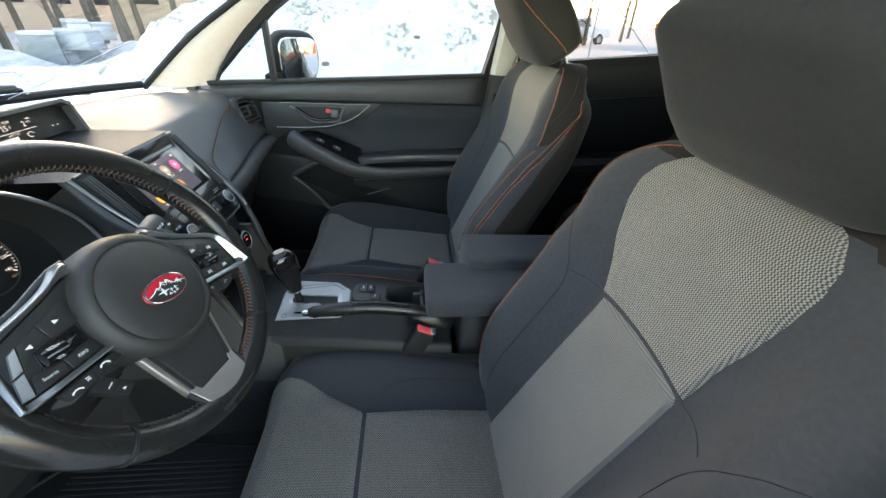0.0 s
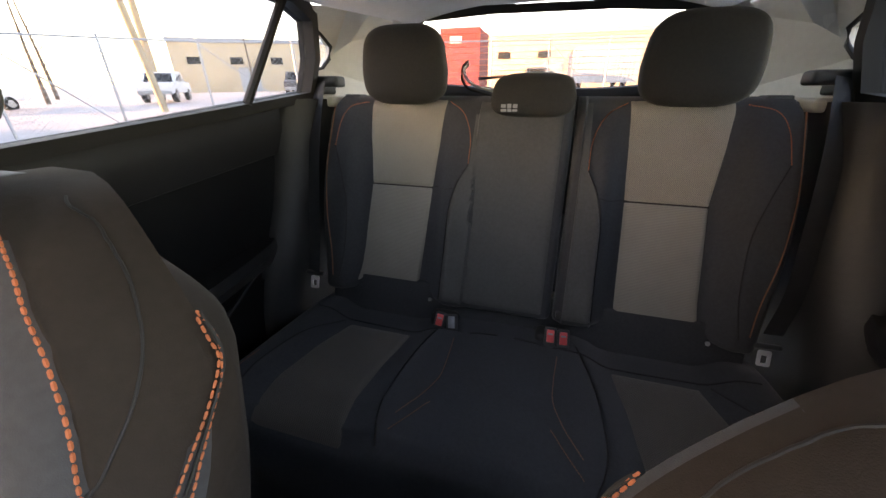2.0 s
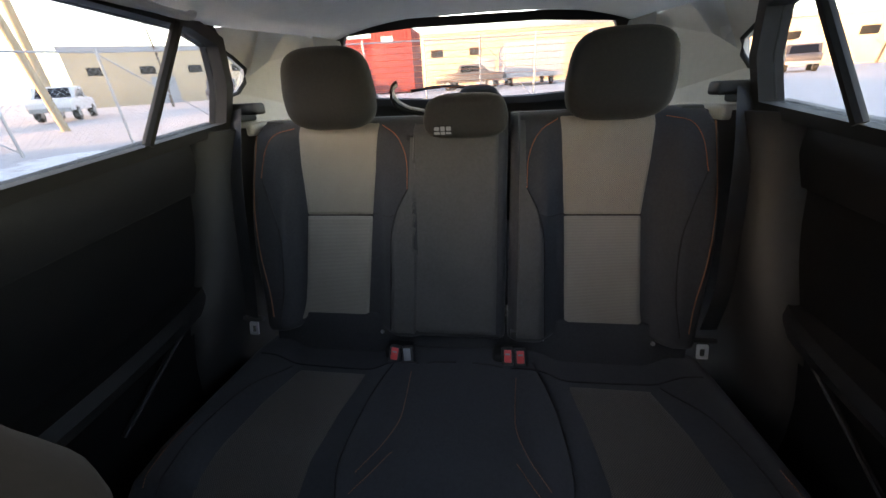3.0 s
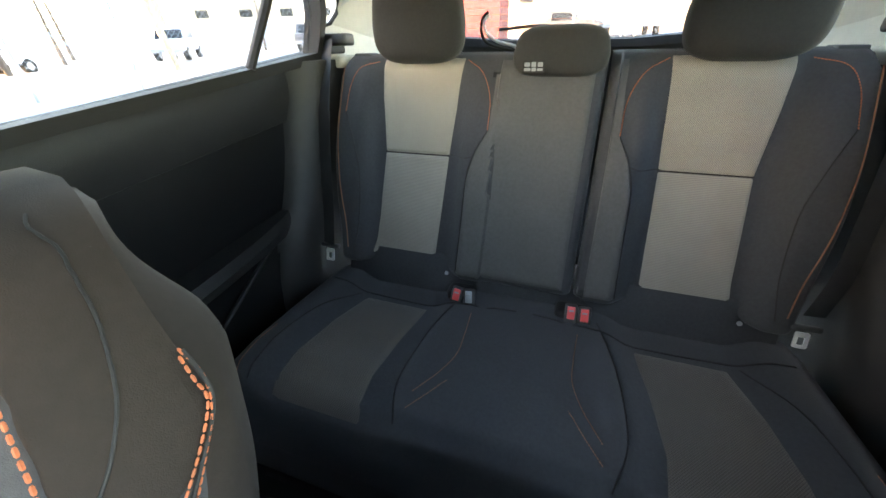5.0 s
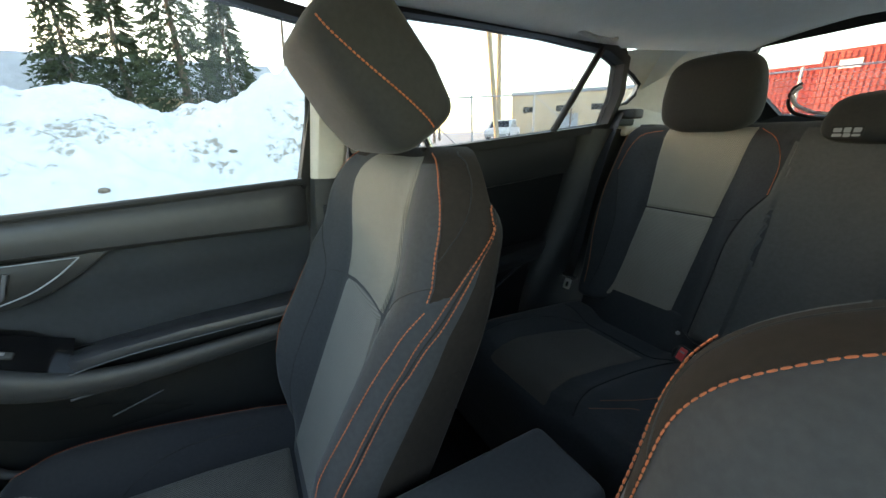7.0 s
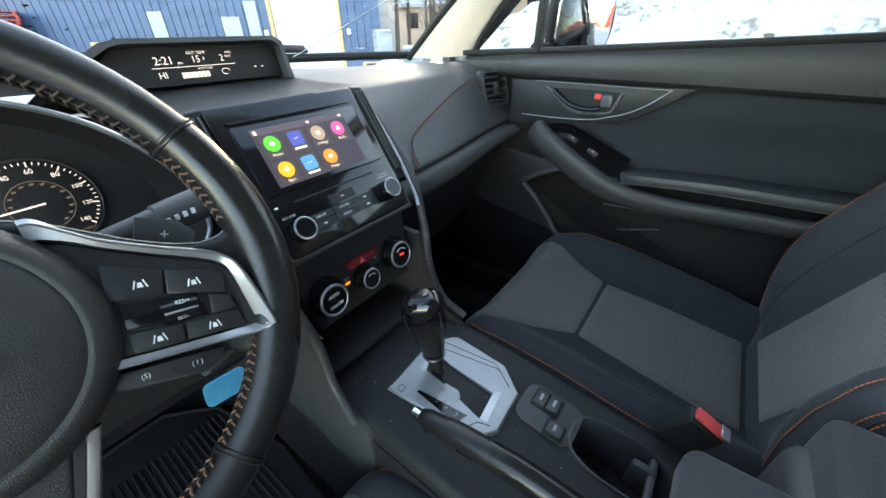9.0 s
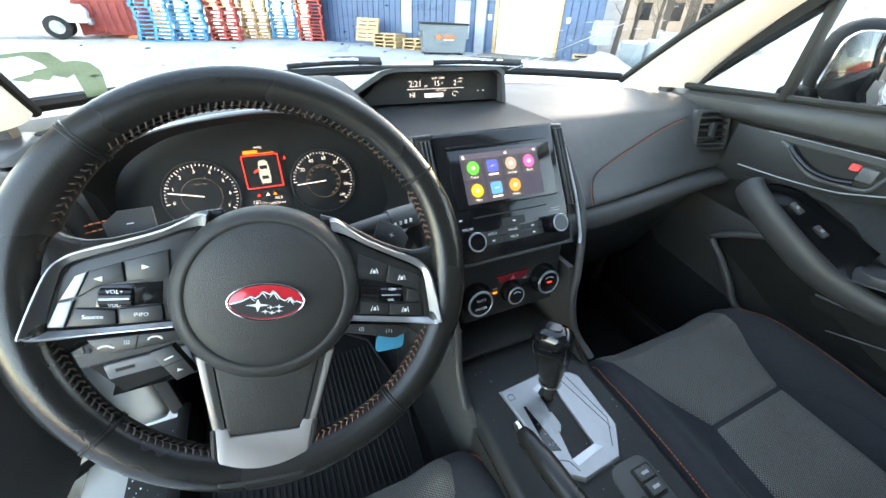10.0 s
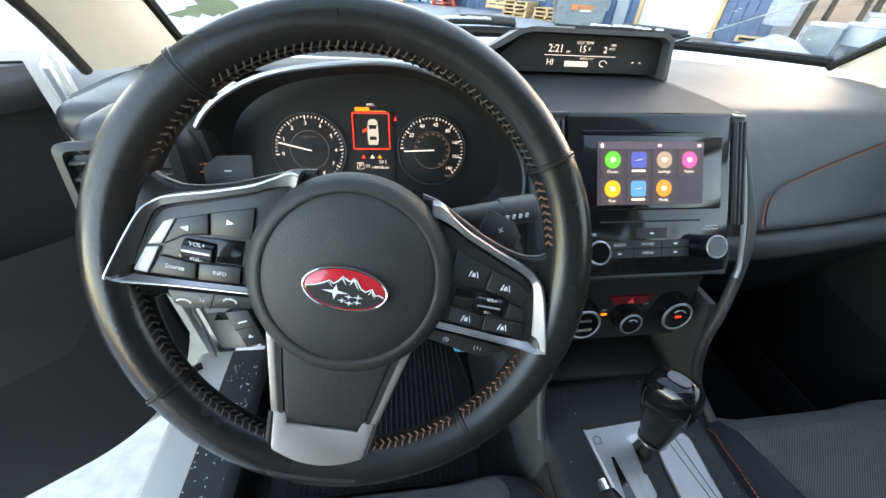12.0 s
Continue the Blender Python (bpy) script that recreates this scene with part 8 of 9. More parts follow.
# switches and cup holders
pod = part("switch_pod", prism(rrect(0.070, 0.085, 0.018, 5), 0.003, T(0.048, -0.196, topz(-0.2)) @ Matrix.Rotation(radians(5.5), 4, 'X'), 0.001), "plastic", con)
for dx, dy, w, h in ((0.013, 0.008, 0.034, 0.042), (-0.022, -0.016, 0.026, 0.028)):
    part("switch_frame", prism(rrect(w, h, 0.003, 3), 0.004, T(0.048 + dx, -0.196 + dy, topz(-0.2) + 0.0015) @ Matrix.Rotation(radians(5.5), 4, 'X'), 0.001), "dark", pod)
    for k in range(2 if w > 0.03 else 1):
        part("heater_switch", rbox((w - 0.008, h * (0.40 if w > 0.03 else 0.75), 0.006), (0.048 + dx, -0.196 + dy + (k - 0.5) * (h * 0.46 if w > 0.03 else 0), topz(-0.2) + 0.007), 0.002, 2), "plastic", pod)
        part("switch_mark", rbox((w * 0.35, 0.004, 0.0006), (0.048 + dx, -0.196 + dy + (k - 0.5) * (h * 0.46 if w > 0.03 else 0), topz(-0.2) + 0.0104), 0, 1), "grey_print", pod)
well = part("cup_holder", loft([[V(0.047 + (x - 0.047) * k, -0.300 + (y + 0.300) * k, topz(y) + dz) for x, y in CUP] for k, dz in ((1.07, 0.0005), (1.06, 0.003), (1.0, 0.0035), (0.98, 0.0), (0.95, -0.03), (0.90, -0.085), (0.02, -0.085))], cap=False), "plastic", con, "deep oval cup holder")
part("well_floor_mat", prism([(x * 0.8 + 0.0094, y * 0.8 - 0.06) for x, y in CUP], 0.003, T(0, 0, topz(-0.3) - 0.084)), "rubber", well)
part("cup_tab", rbox((0.012, 0.030, 0.055), (0.060, -0.325, topz(-0.33) - 0.025), 0.004, 2), "plastic", well, "upright divider tab")
part("cup_divider", rbox((0.070, 0.010, 0.012), (0.047, -0.335, topz(-0.338) - 0.006), 0.004, 2), "plastic", con)
arm = thing("armrest_box", "black cloth-topped centre armrest box, lid slightly offset", "armrest", at=(0, -0.55, 0.62))
part("box", rbox((0.20, 0.36, 0.22), (-0.005, -0.60, 0.67), 0.02, 3), "plastic", arm)
part("armrest_lid", rbox((0.150, 0.33, 0.055), (0, 0, 0), 0.016, 4, T(-0.060, -0.500, 0.764) @ Matrix.Rotation(radians(-1.0), 4, 'X')), "cloth", arm, "black padded lid")
part("armrest_block", rbox((0.125, 0.34, 0.085), (0.040, -0.605, 0.778), 0.014, 4), "cloth", arm, "black padded rear block")
for x, y, z, nm in ((-0.122, -0.335, 0.688, "driver buckle"), (0.128, -0.372, 0.700, "passenger buckle")):
    bk = thing("front_buckle", "black front seat belt buckle with red release button", "buckle", "front buckles", at=(x, y, 0.60))
    bm4 = T(x, y, z) @ Matrix.Rotation(radians(25), 4, 'X')
    part("housing", rbox((0.026, 0.048, 0.075), (0, 0, -0.035), 0.006, 3, bm4), "dark", bk)
    part("button", rbox((0.019, 0.040, 0.008), (0, 0.0, 0.004), 0.003, 2, bm4), "red", bk, "red release button")
    part("steel_slot", rbox((0.020, 0.012, 0.003), (0, -0.018, 0.008), 0.001, 1, bm4), "steel", bk)
dust = bmesh.new()
for k in range(70):
    x, y = rng.uniform(-0.11, 0.11), rng.uniform(0.09, -0.26)
    q = rng.uniform(0.0006, 0.0018)
    rbox((q, q, q * 0.5), (x, y, topz(y) + 0.0012), 0, 1, None, dust)
solo("console_dust", dust, "grey_print", "pale dust specks scattered on the console", "dust", kind="stuff", smooth=False)

# ---- outside ----
PLACE[0] = Matrix.Identity(4)
M["snow"] = surface("snow", (0.42, 0.413, 0.425), 0.75, vary=0.26, scale=24, bump=1.0, bump_scale=34)
M["dirty_snow"] = surface("dirty_snow", (0.66, 0.67, 0.70), 0.8, vary=0.12, scale=8, bump=1.0, bump_scale=18)
M["soil"] = surface("frozen_soil", (0.20, 0.17, 0.14), 0.9, vary=0.4, scale=20, bump=0.8, bump_scale=60)
M["blue_wall"] = surface("blue_steel_cladding", (0.055, 0.105, 0.20), 0.55, vary=0.12, scale=3, bump=0.1, bump_scale=60)
M["grey_wall"] = surface("grey_cladding", (0.33, 0.36, 0.40), 0.6, vary=0.1, scale=4)
M["door_white"] = surface("white_roller_door", (0.62, 0.66, 0.70), 0.5, vary=0.05, scale=4)
M["wood"] = surface("pale_timber", (0.52, 0.36, 0.20), 0.75, vary=0.25, scale=14, bump=0.5, bump_scale=120)
M["pallet_red"] = surface("red_painted_pallet", (0.42, 0.07, 0.06), 0.7, vary=0.25, scale=10)
M["pallet_blue"] = surface("blue_painted_pallet", (0.05, 0.28, 0.48), 0.7, vary=0.25, scale=10)
M["dump_grey"] = surface("grey_dumpster_paint", (0.16, 0.19, 0.21), 0.5, vary=0.15, scale=8)
M["container"] = surface("rust_red_container", (0.34, 0.055, 0.045), 0.6, vary=0.2, scale=2, bump=0.3, bump_scale=10)
M["tan"] = surface("tan_cladding", (0.52, 0.43, 0.31), 0.7, vary=0.12, scale=0.6)
M["trailer"] = surface("grey_trailer", (0.38, 0.40, 0.44), 0.5, vary=0.1, scale=1.5)
M["galv"] = surface("galvanised_steel", (0.42, 0.43, 0.45), 0.5, metal=0.5, vary=0.12, scale=12)
M["bark"] = surface("bark", (0.13, 0.105, 0.085), 0.9, vary=0.3, scale=12, bump=0.8, bump_scale=40)
M["spruce"] = surface("spruce_needles", (0.052, 0.075, 0.040), 0.8, vary=0.4, scale=6)
M["house"] = surface("peach_house_wall", (0.55, 0.42, 0.32), 0.8, vary=0.1, scale=2)
M["roofing"] = surface("dark_roofing", (0.09, 0.085, 0.085), 0.8, vary=0.2, scale=4)
M["pole_wood"] = surface("pole_timber", (0.42, 0.33, 0.22), 0.85, vary=0.2, scale=6)
rnd = random.Random(21)


def rise(x, y):
    """Height of the yard: level round the car, climbing a little behind it."""
    d = math.hypot(x, y)
    back = ease(9, 26, -y) * 0.42 + 0.115 * ease(-3, 1.5, y) * (1 - ease(5, 12, y))
    lump = 0.05 * noise.noise(V(x * 0.35, y * 0.35, 3.1)) + 0.02 * noise.noise(V(x * 1.7, y * 1.7, 0.7)) if d < 70 else 0
    track = -0.03 * math.exp(-((x - 2.0 - 0.12 * y) / 0.5) ** 2) - 0.03 * math.exp(-((x - 3.7 - 0.12 * y) / 0.5) ** 2) if 2 < y < 30 else 0
    return back + lump * ease(1.2, 4, d) + track


def spread(u, reach, near):
    a = 2 * u - 1
    return math.copysign(near * abs(a) + (reach - near) * abs(a) ** 7, a)


solo("ground", sheet(lambda u, v: (lambda x, y: V(x, y, rise(x, y)))(spread(u, 2500, 45), spread(v, 2500, 45)), 170, 170), "snow", "snow-covered yard with shallow wheel tracks", "ground", kind="structure", angle=80)
BANK = [(-12, 0.05), (-5.2, 0.1), (-3.7, 0.25), (-2.8, 1.0), (-2.1, 2.1), (-1.6, 2.5), (-1.2, 2.35), (-0.4, 1.9), (0.3, 1.75), (1.0, 1.95), (2.2, 2.05), (3.0, 1.6), (4.0, 0.95), (5.3, 0.50), (7, 0.35), (9, 0.3), (12, 0.1)]


def bank(u, v):
    y = lerp(-12, 12, v)
    x = lerp(4.6, 12.5, u) - 0.10 * y
    h = table(BANK, y) * math.sin(math.pi * min(1, u * 1.25 + 0.02 if u < 0.4 else 0.52 + (u - 0.4) * 0.8)) ** 0.75
    n1 = noise.fractal(V(x * 0.9, y * 0.9, 1.3), 0.8, 2.1, 4) * 0.28
    n2 = noise.fractal(V(x * 3.1, y * 3.1, 5.0), 0.9, 2.2, 3) * 0.09
    return V(x + 0.4 * n1, y, max(-0.1, h + (n1 + n2) * min(1, h * 1.2) - 0.05))


mt = M["dirty_snow"].node_tree
nz, ns, mxs = mt.nodes.new("ShaderNodeTexNoise"), mt.nodes.new("ShaderNodeTexNoise"), mt.nodes.new("ShaderNodeMix")
tco = mt.nodes.new("ShaderNodeTexCoord")
nz.inputs["Scale"].default_value, nz.inputs["Detail"].default_value = 1.1, 8
ns.inputs["Scale"].default_value, ns.inputs["Detail"].default_value = 9.0, 6
sumn, msk = mt.nodes.new("ShaderNodeMath"), mt.nodes.new("ShaderNodeMapRange")
sumn.operation = 'MULTIPLY'
msk.inputs[1].default_value, msk.inputs[2].default_value = 0.29, 0.37
for node in (nz, ns):
    mt.links.new(tco.outputs["Object"], node.inputs["Vector"])
mt.links.new(nz.outputs[0], sumn.inputs[0])
mt.links.new(ns.outputs[0], sumn.inputs[1])
mt.links.new(sumn.outputs[0], msk.inputs[0])
mxs.data_type = 'RGBA'
mxs.inputs[7].default_value = (0.30, 0.26, 0.22, 1)
was = mt.nodes["Principled BSDF"].inputs["Base Color"].links[0].from_socket
mt.links.new(was, mxs.inputs[6])
mt.links.new(msk.outputs[0], mxs.inputs[0])
mt.links.new(mxs.outputs[2], mt.nodes["Principled BSDF"].inputs["Base Color"])
solo("snow_bank", sheet(bank, 110, 260), "dirty_snow", "ploughed bank of lumpy snow beside the car", "snow bank", kind="structure", angle=70)
dirt = bmesh.new()
for k in range(16):
    u, v = rnd.uniform(0.03, 0.27) ** 1.0, rnd.uniform(0.25, 0.85)
    p = bank(u, v)
    q = rnd.uniform(0.012, 0.06) * (1.3 - u * 3)
    own = bmesh.new()
    bmesh.ops.create_icosphere(own, subdivisions=1, radius=q)
    bmesh.ops.scale(own, vec=(1, rnd.uniform(0.8, 2.2), 0.6), verts=own.verts)
    bmesh.ops.translate(own, vec=p, verts=own.verts)
    join(dirt, own)
solo("dirt_clods", dirt, "soil", "clods of frozen dirt strewn in the snow bank", "dirt", kind="stuff", angle=80)

# industrial building in front
bl = thing("industrial_building", "blue steel-clad industrial building with a white door", "building", local=T(5.69, 19.62, 0) @ Matrix.Rotation(radians(-51), 4, 'Z'))
DX0, DX1, DH = 5.95, 8.45, 2.62
def wall_piece(x0, x1, z0, z1, mat="blue_wall", y=0.0):
    own = bmesh.new()
    n = max(2, int((x1 - x0) / 0.3))
    for i in range(n):
        a = lerp(x0, x1, i / n)
        b = lerp(x0, x1, (i + 1) / n)
        rbox((b - a - 0.03, 0.20, z1 - z0), ((a + b) / 2, 0.10 + y, (z0 + z1) / 2), 0, 1, None, own)
    rbox((x1 - x0, 0.14, z1 - z0), ((x0 + x1) / 2, 0.12 + y, (z0 + z1) / 2), 0, 1, None, own)
    return part("wall", own, mat, bl, "ribbed steel wall cladding", smooth=False)
wall_piece(-4.3, DX0 - 0.14, -0.1, 6.0)
wall_piece(DX1 + 0.14, 10.1, -0.1, 6.0)
wall_piece(DX0 - 0.14, DX1 + 0.14, DH + 0.14, 6.0)
part("side_wall", rbox((0.2, 14, 6.1), (10.0, 7.1, 2.95), 0.01), "grey_wall", bl)
part("side_wall", rbox((0.2, 14, 6.1), (-4.2, 7.1, 2.95), 0.01), "blue_wall", bl)
part("roof", rbox((14.6, 14.6, 0.25), (2.9, 7.1, 6.1), 0.03), "snow", bl)
part("rear_wall", rbox((14.2, 0.2, 6.0), (2.9, 14.2, 2.95), 0.01), "blue_wall", bl)
part("loading_door", rbox((DX1 - DX0, 0.10, DH), ((DX0 + DX1) / 2, 0.12, DH / 2), 0.01), "door_white", bl, "pale flush loading door")
for x in (DX0 - 0.07, DX1 + 0.07):
    part("door_post", rbox((0.14, 0.26, DH + 0.14), (x, 0.06, DH / 2 + 0.07), 0.01), "wood", bl, "raw timber door frame")
part("door_head", rbox((DX1 - DX0, 0.26, 0.14), ((DX0 + DX1) / 2, 0.06, DH + 0.07), 0.01), "wood", bl, "raw timber door frame")
for x, w, z0, z1 in ((1.55, 0.55, 0.6, 2.1), (4.35, 0.7, 0.5, 1.9), (5.2, 0.45, 0.0, 2.4)):
    part("grey_panel", rbox((w, 0.06, z1 - z0), (x, -0.035, (z0 + z1) / 2), 0.01), "grey_wall", bl, "pale grey wall panel")
for x in (5.6, 8.85):
    part("wall_notice", rbox((0.16, 0.02, 0.2), (x, -0.02, 1.35), 0.004), "white", bl)
    part("wall_lamp", rbox((0.2, 0.16, 0.22), (x, -0.06, 3.4), 0.03), "dark", bl)
part("concrete_apron", rbox((3.2, 1.2, 0.06), ((DX0 + DX1) / 2, -0.7, 0.01), 0.02), "soil", bl, "bare swept concrete before the door")


def pallet(mat, at, turn, name="pallet", label="", group=""):
    th = thing(name, label, "pallet", group, local=T(*at) @ Matrix.Rotation(radians(turn), 4, 'Z'))
    for k in range(6):
        part("deck_board", rbox((1.2, 0.12, 0.025), (0, -0.42 + k * 0.168, 0.128), 0.003, 1), mat, th, smooth=False)
    for k in range(3):
        part("stringer", rbox((0.10, 0.98, 0.09), (-0.54 + k * 0.54, 0, 0.07), 0.003, 1), mat, th, smooth=False)
    for k in range(3):
        part("base_board", rbox((1.2, 0.10, 0.022), (0, -0.42 + k * 0.42, 0.013), 0.003, 1), mat, th, smooth=False)
    return th


PAL = (("wood", 5.75, 18.3, -50, 4, "weathered timber pallet in a stack by the wall"), ("wood", 6.75, 17.1, -46, 3, "weathered timber pallet in a stack by the wall"), ("pallet_blue", -3.55, 20.5, 5, 13, "blue painted pallet in a tall stack"), ("pallet_blue", -2.3, 20.8, -4, 11, "blue painted pallet in a tall stack"), ("pallet_red", -1.0, 21.3, -8, 12, "red painted pallet in a tall stack"), ("wood", 0.35, 22.6, -10, 12, "weathered timber pallet in a stack by the wall"), ("pallet_blue", 1.65, 22.7, -12, 14, "blue painted pallet in a tall stack"), ("pallet_red", 2.85, 22.0, -14, 15, "red painted pallet in a tall stack"))
first = {}
for mat, x, y, turn, count, label in PAL:
    for k in range(count):
        m = T(x + rnd.uniform(-0.05, 0.05), y, rise(x, y) + 0.01 + k * 0.142) @ Matrix.Rotation(radians(turn + rnd.uniform(-4, 4)), 4, 'Z')
        if mat in first:
            copy_thing(first[mat], m)
        else:
            first[mat] = pallet(mat, (0, 0, 0), 0, label=label, group="stacked pallets")
            first[mat].matrix_basis = m
copy_thing(first["wood"], T(5.05, 19.3, 0.62) @ Matrix.Rotation(radians(-50), 4, 'Z') @ Matrix.Rotation(radians(75), 4, 'X'))
copy_thing(first["wood"], T(11.7, 11.7, 0.12) @ Matrix.Rotation(radians(-48), 4, 'Z'))

dp = thing("dumpster", "grey steel dumpster with black lid and orange mark", "dumpster", local=T(6.95, 15.1, 0.0) @ Matrix.Rotation(radians(-16), 4, 'Z'))
part("bin", loft([[V(x, y, z) for x, y in ((-w, -d), (w, -d), (w, 0.62), (-w, 0.62))] for z, w, d in ((0.08, 0.82, 0.48), (0.85, 0.88, 0.60), (1.02, 0.90, 0.62))]), "dump_grey", dp, smooth=False)
part("lid", rbox((1.86, 1.34, 0.06), (0, 0.0, 1.06), 0.02), "dark", dp, "black plastic lid")
for x in (-0.93, 0.93):
    part("lifting_sleeve", rbox((0.10, 0.5, 0.16), (x, 0.0, 0.70), 0.01), "dump_grey", dp)
part("mark", rbox((0.22, 0.01, 0.16), (-0.25, -0.605, 0.62), 0.0), "orange_print", dp)
for k, (w, z) in enumerate(((0.50, 0.67), (0.46, 0.60), (0.40, 0.53))):
    part("mark_bar", rbox((w, 0.01, 0.045), (0.15, -0.60 + 0.004 * k, z), 0), "orange_print" if k < 2 else "white", dp)
for x in (-0.7, 0.7):
    part("foot", rbox((0.16, 0.9, 0.08), (x, 0.0, 0.045), 0.01), "dark", dp)


def container(name, at, turn, size, label, mat="container"):
    th = thing(name, label, "container", "containers", local=T(*at) @ Matrix.Rotation(radians(turn), 4, 'Z'))
    w, l, h = size
    part("shell", rbox((w, l, h), (0, 0, h / 2 + 0.12), 0.02), mat, th)
    own = bmesh.new()
    for k in range(int(l / 0.28)):
        for s in (1, -1):
            rbox((0.05, 0.14, h - 0.3), (s * (w / 2 + 0.012), -l / 2 + 0.2 + k * 0.28, h / 2 + 0.12), 0, 1, None, own)
    for k in range(int(w / 0.28)):
        for s in (1, -1):
            rbox((0.14, 0.05, h - 0.3), (-w / 2 + 0.2 + k * 0.28, s * (l / 2 + 0.012), h / 2 + 0.12), 0, 1, None, own)
    part("corrugation", own, mat, th, smooth=False)
    for s in (1, -1):
        for q in (1, -1):
            part("corner_post", rbox((0.12, 0.12, h + 0.06), (s * (w / 2 - 0.03), q * (l / 2 - 0.03), h / 2 + 0.12), 0.01), mat, th)
    return th


container("shipping_container", (-5.2, 24.6, 0), 4, (2.44, 6.0, 2.5), "rust red corrugated shipping container in the snow")
c1 = container("shipping_container", (8.2, -37.0, 0.40), 3, (3.3, 6.0, 4.85), "sunlit rust red shipping container behind the fence")
part("mark_bar", rbox((1.0, 0.02, 0.5), (0.35, 3.06, 4.1), 0), "white", c1)
container("shipping_container", (12.9, -38.5, 0.40), 8, (4.6, 6.0, 4.4), "dull red shipping container behind the fence")
tr = container("box_trailer", (-3.6, -40.0, 1.0), 2, (5.0, 8.0, 2.7), "grey box trailer parked behind the fence", "trailer")
for y in (-2.5, 2.5):
    for x in (-1.8, 1.8):
        part("trailer_wheel", disc(0.5, 0.3, T(x, y, -0.10) @ Matrix.Rotation(radians(90), 4, 'Y') @ T(0, 0, -0.15), 24), "rubber", tr)
for at, turn, size, lab in (((-3.0, -62.0, 0.38), 2, (26, 12, 6.6), "long tan warehouse lit by low sun"), ((44.0, -56.0, 0.38), 40, (26, 14, 6.5), "tan warehouse lit by low sun"), ((-45, -60, 0.38), -20, (34, 14, 5.5), "low tan warehouse beyond the yard")):
    wh = thing("warehouse", lab, "building", "warehouses", local=T(*at) @ Matrix.Rotation(radians(turn), 4, 'Z'))
    part("wall", rbox(size, (0, 0, size[2] / 2), 0.02), "tan", wh)
    part("parapet", rbox((size[0] + 0.3, size[1] + 0.3, 0.5), (0, 0, size[2]), 0.02), "grey_wall", wh)
    for k in range(5):
        part("window", rbox((1.6, 0.1, 0.9), (-size[0] / 2 + size[0] * (k + 0.5) / 5, size[1] / 2 + 0.02, size[2] * 0.62), 0.02), "dark", wh)
    part("door", rbox((2.6, 0.1, 3.2), (size[0] * 0.15, size[1] / 2 + 0.02, 1.6), 0.02), "grey_wall", wh)


def pickup(at, turn, mat, label, name="pickup_truck"):
    th = thing(name, label, "pickup truck", "parked vehicles", local=T(*at) @ Matrix.Rotation(radians(turn), 4, 'Z'))
    side = [(-2.75, 0.55), (2.70, 0.55), (2.78, 0.95), (2.65, 1.15), (1.35, 1.20), (0.75, 1.82), (-0.75, 1.86), (-0.95, 1.22), (-2.75, 1.18)]
    own = bmesh.new()
    a = [own.verts.new((x, -0.95, z)) for x, z in side]
    b = [own.verts.new((x, 0.95, z)) for x, z in side]
    own.faces.new(a)
    own.faces.new(b[::-1])
    for i in range(len(side)):
        own.faces.new((a[i], b[i], b[(i + 1) % len(side)], a[(i + 1) % len(side)]))
    bmesh.ops.bevel(own, geom=own.edges[:], offset=0.06, segments=2, profile=0.5, affect='EDGES')
    part("body", own, mat, th)
    for s in (1, -1):
        part("side_glass", prism([(-0.65, 1.25), (1.15, 1.25), (0.68, 1.70), (-0.6, 1.74)], 0.02, Matrix(((1, 0, 0, 0), (0, 0, -s, s * 0.95), (0, 1, 0, 0), (0, 0, 0, 1)))), "gloss", th, "dark side windows")
    part("windshield", prism([(-0.80, 0), (0.80, 0), (0.70, 0.70), (-0.70, 0.70)], 0.02, plane_axes((1.33, 0, 1.22), (0, 1, 0), (-0.66, 0, 0.70))), "gloss", th)
    for x in (-1.75, 1.75):
        for s in (1, -1):
            w = part("wheel", disc(0.40, 0.28, T(x, s * 0.82, 0.40) @ Matrix.Rotation(radians(90), 4, 'X') @ T(0, 0, -0.14), 24, 0.04), "rubber", th, "black tyre")
            part("rim", disc(0.22, 0.30, T(x, s * 0.82, 0.40) @ Matrix.Rotation(radians(90), 4, 'X') @ T(0, 0, -0.15), 16), "silver_dull", w)
    part("bumper", rbox((0.15, 1.8, 0.22), (2.75, 0, 0.6), 0.04), "silver_dull", th)
    return th


M["truck_white"] = surface("white_truck_paint", (0.70, 0.71, 0.73), 0.35, vary=0.05, scale=3)
M["truck_dark"] = surface("dark_truck_paint", (0.08, 0.08, 0.09), 0.35, vary=0.1, scale=3)
pickup((25.6, -21.2, rise(25.6, -21.2)), 128, "truck_white", "white pickup truck parked in the snow beyond the fence")
pickup((20.5, -29.0, rise(20.5, -29.0)), 120, "truck_dark", "dark pickup truck parked in the snow beyond the fence")
pickup((31.0, -13.5, rise(31.0, -13.5)), 110, "truck_white", "white pickup truck parked in the snow beyond the fence")
pickup((1.5, -33.5, rise(1.5, -33.5)), 170, "truck_dark", "dark vehicle parked before the containers")
pickup((-23.0, -34.0, rise(-23.0, -34.0)), 60, "truck_dark", "dark pickup truck parked far across the yard")
pickup((-8.5, 21.0, rise(-8.5, 21.0)), 10, "truck_white", "white van parked by the pallets", "parked_van")
pickup((-30.0, -26.0, rise(-30.0, -26.0)), 75, "truck_white", "white pickup truck parked far across the yard")
pickup((14.5, -33.5, rise(14.5, -33.5)), 150, "truck_white", "white pickup truck parked before the containers")

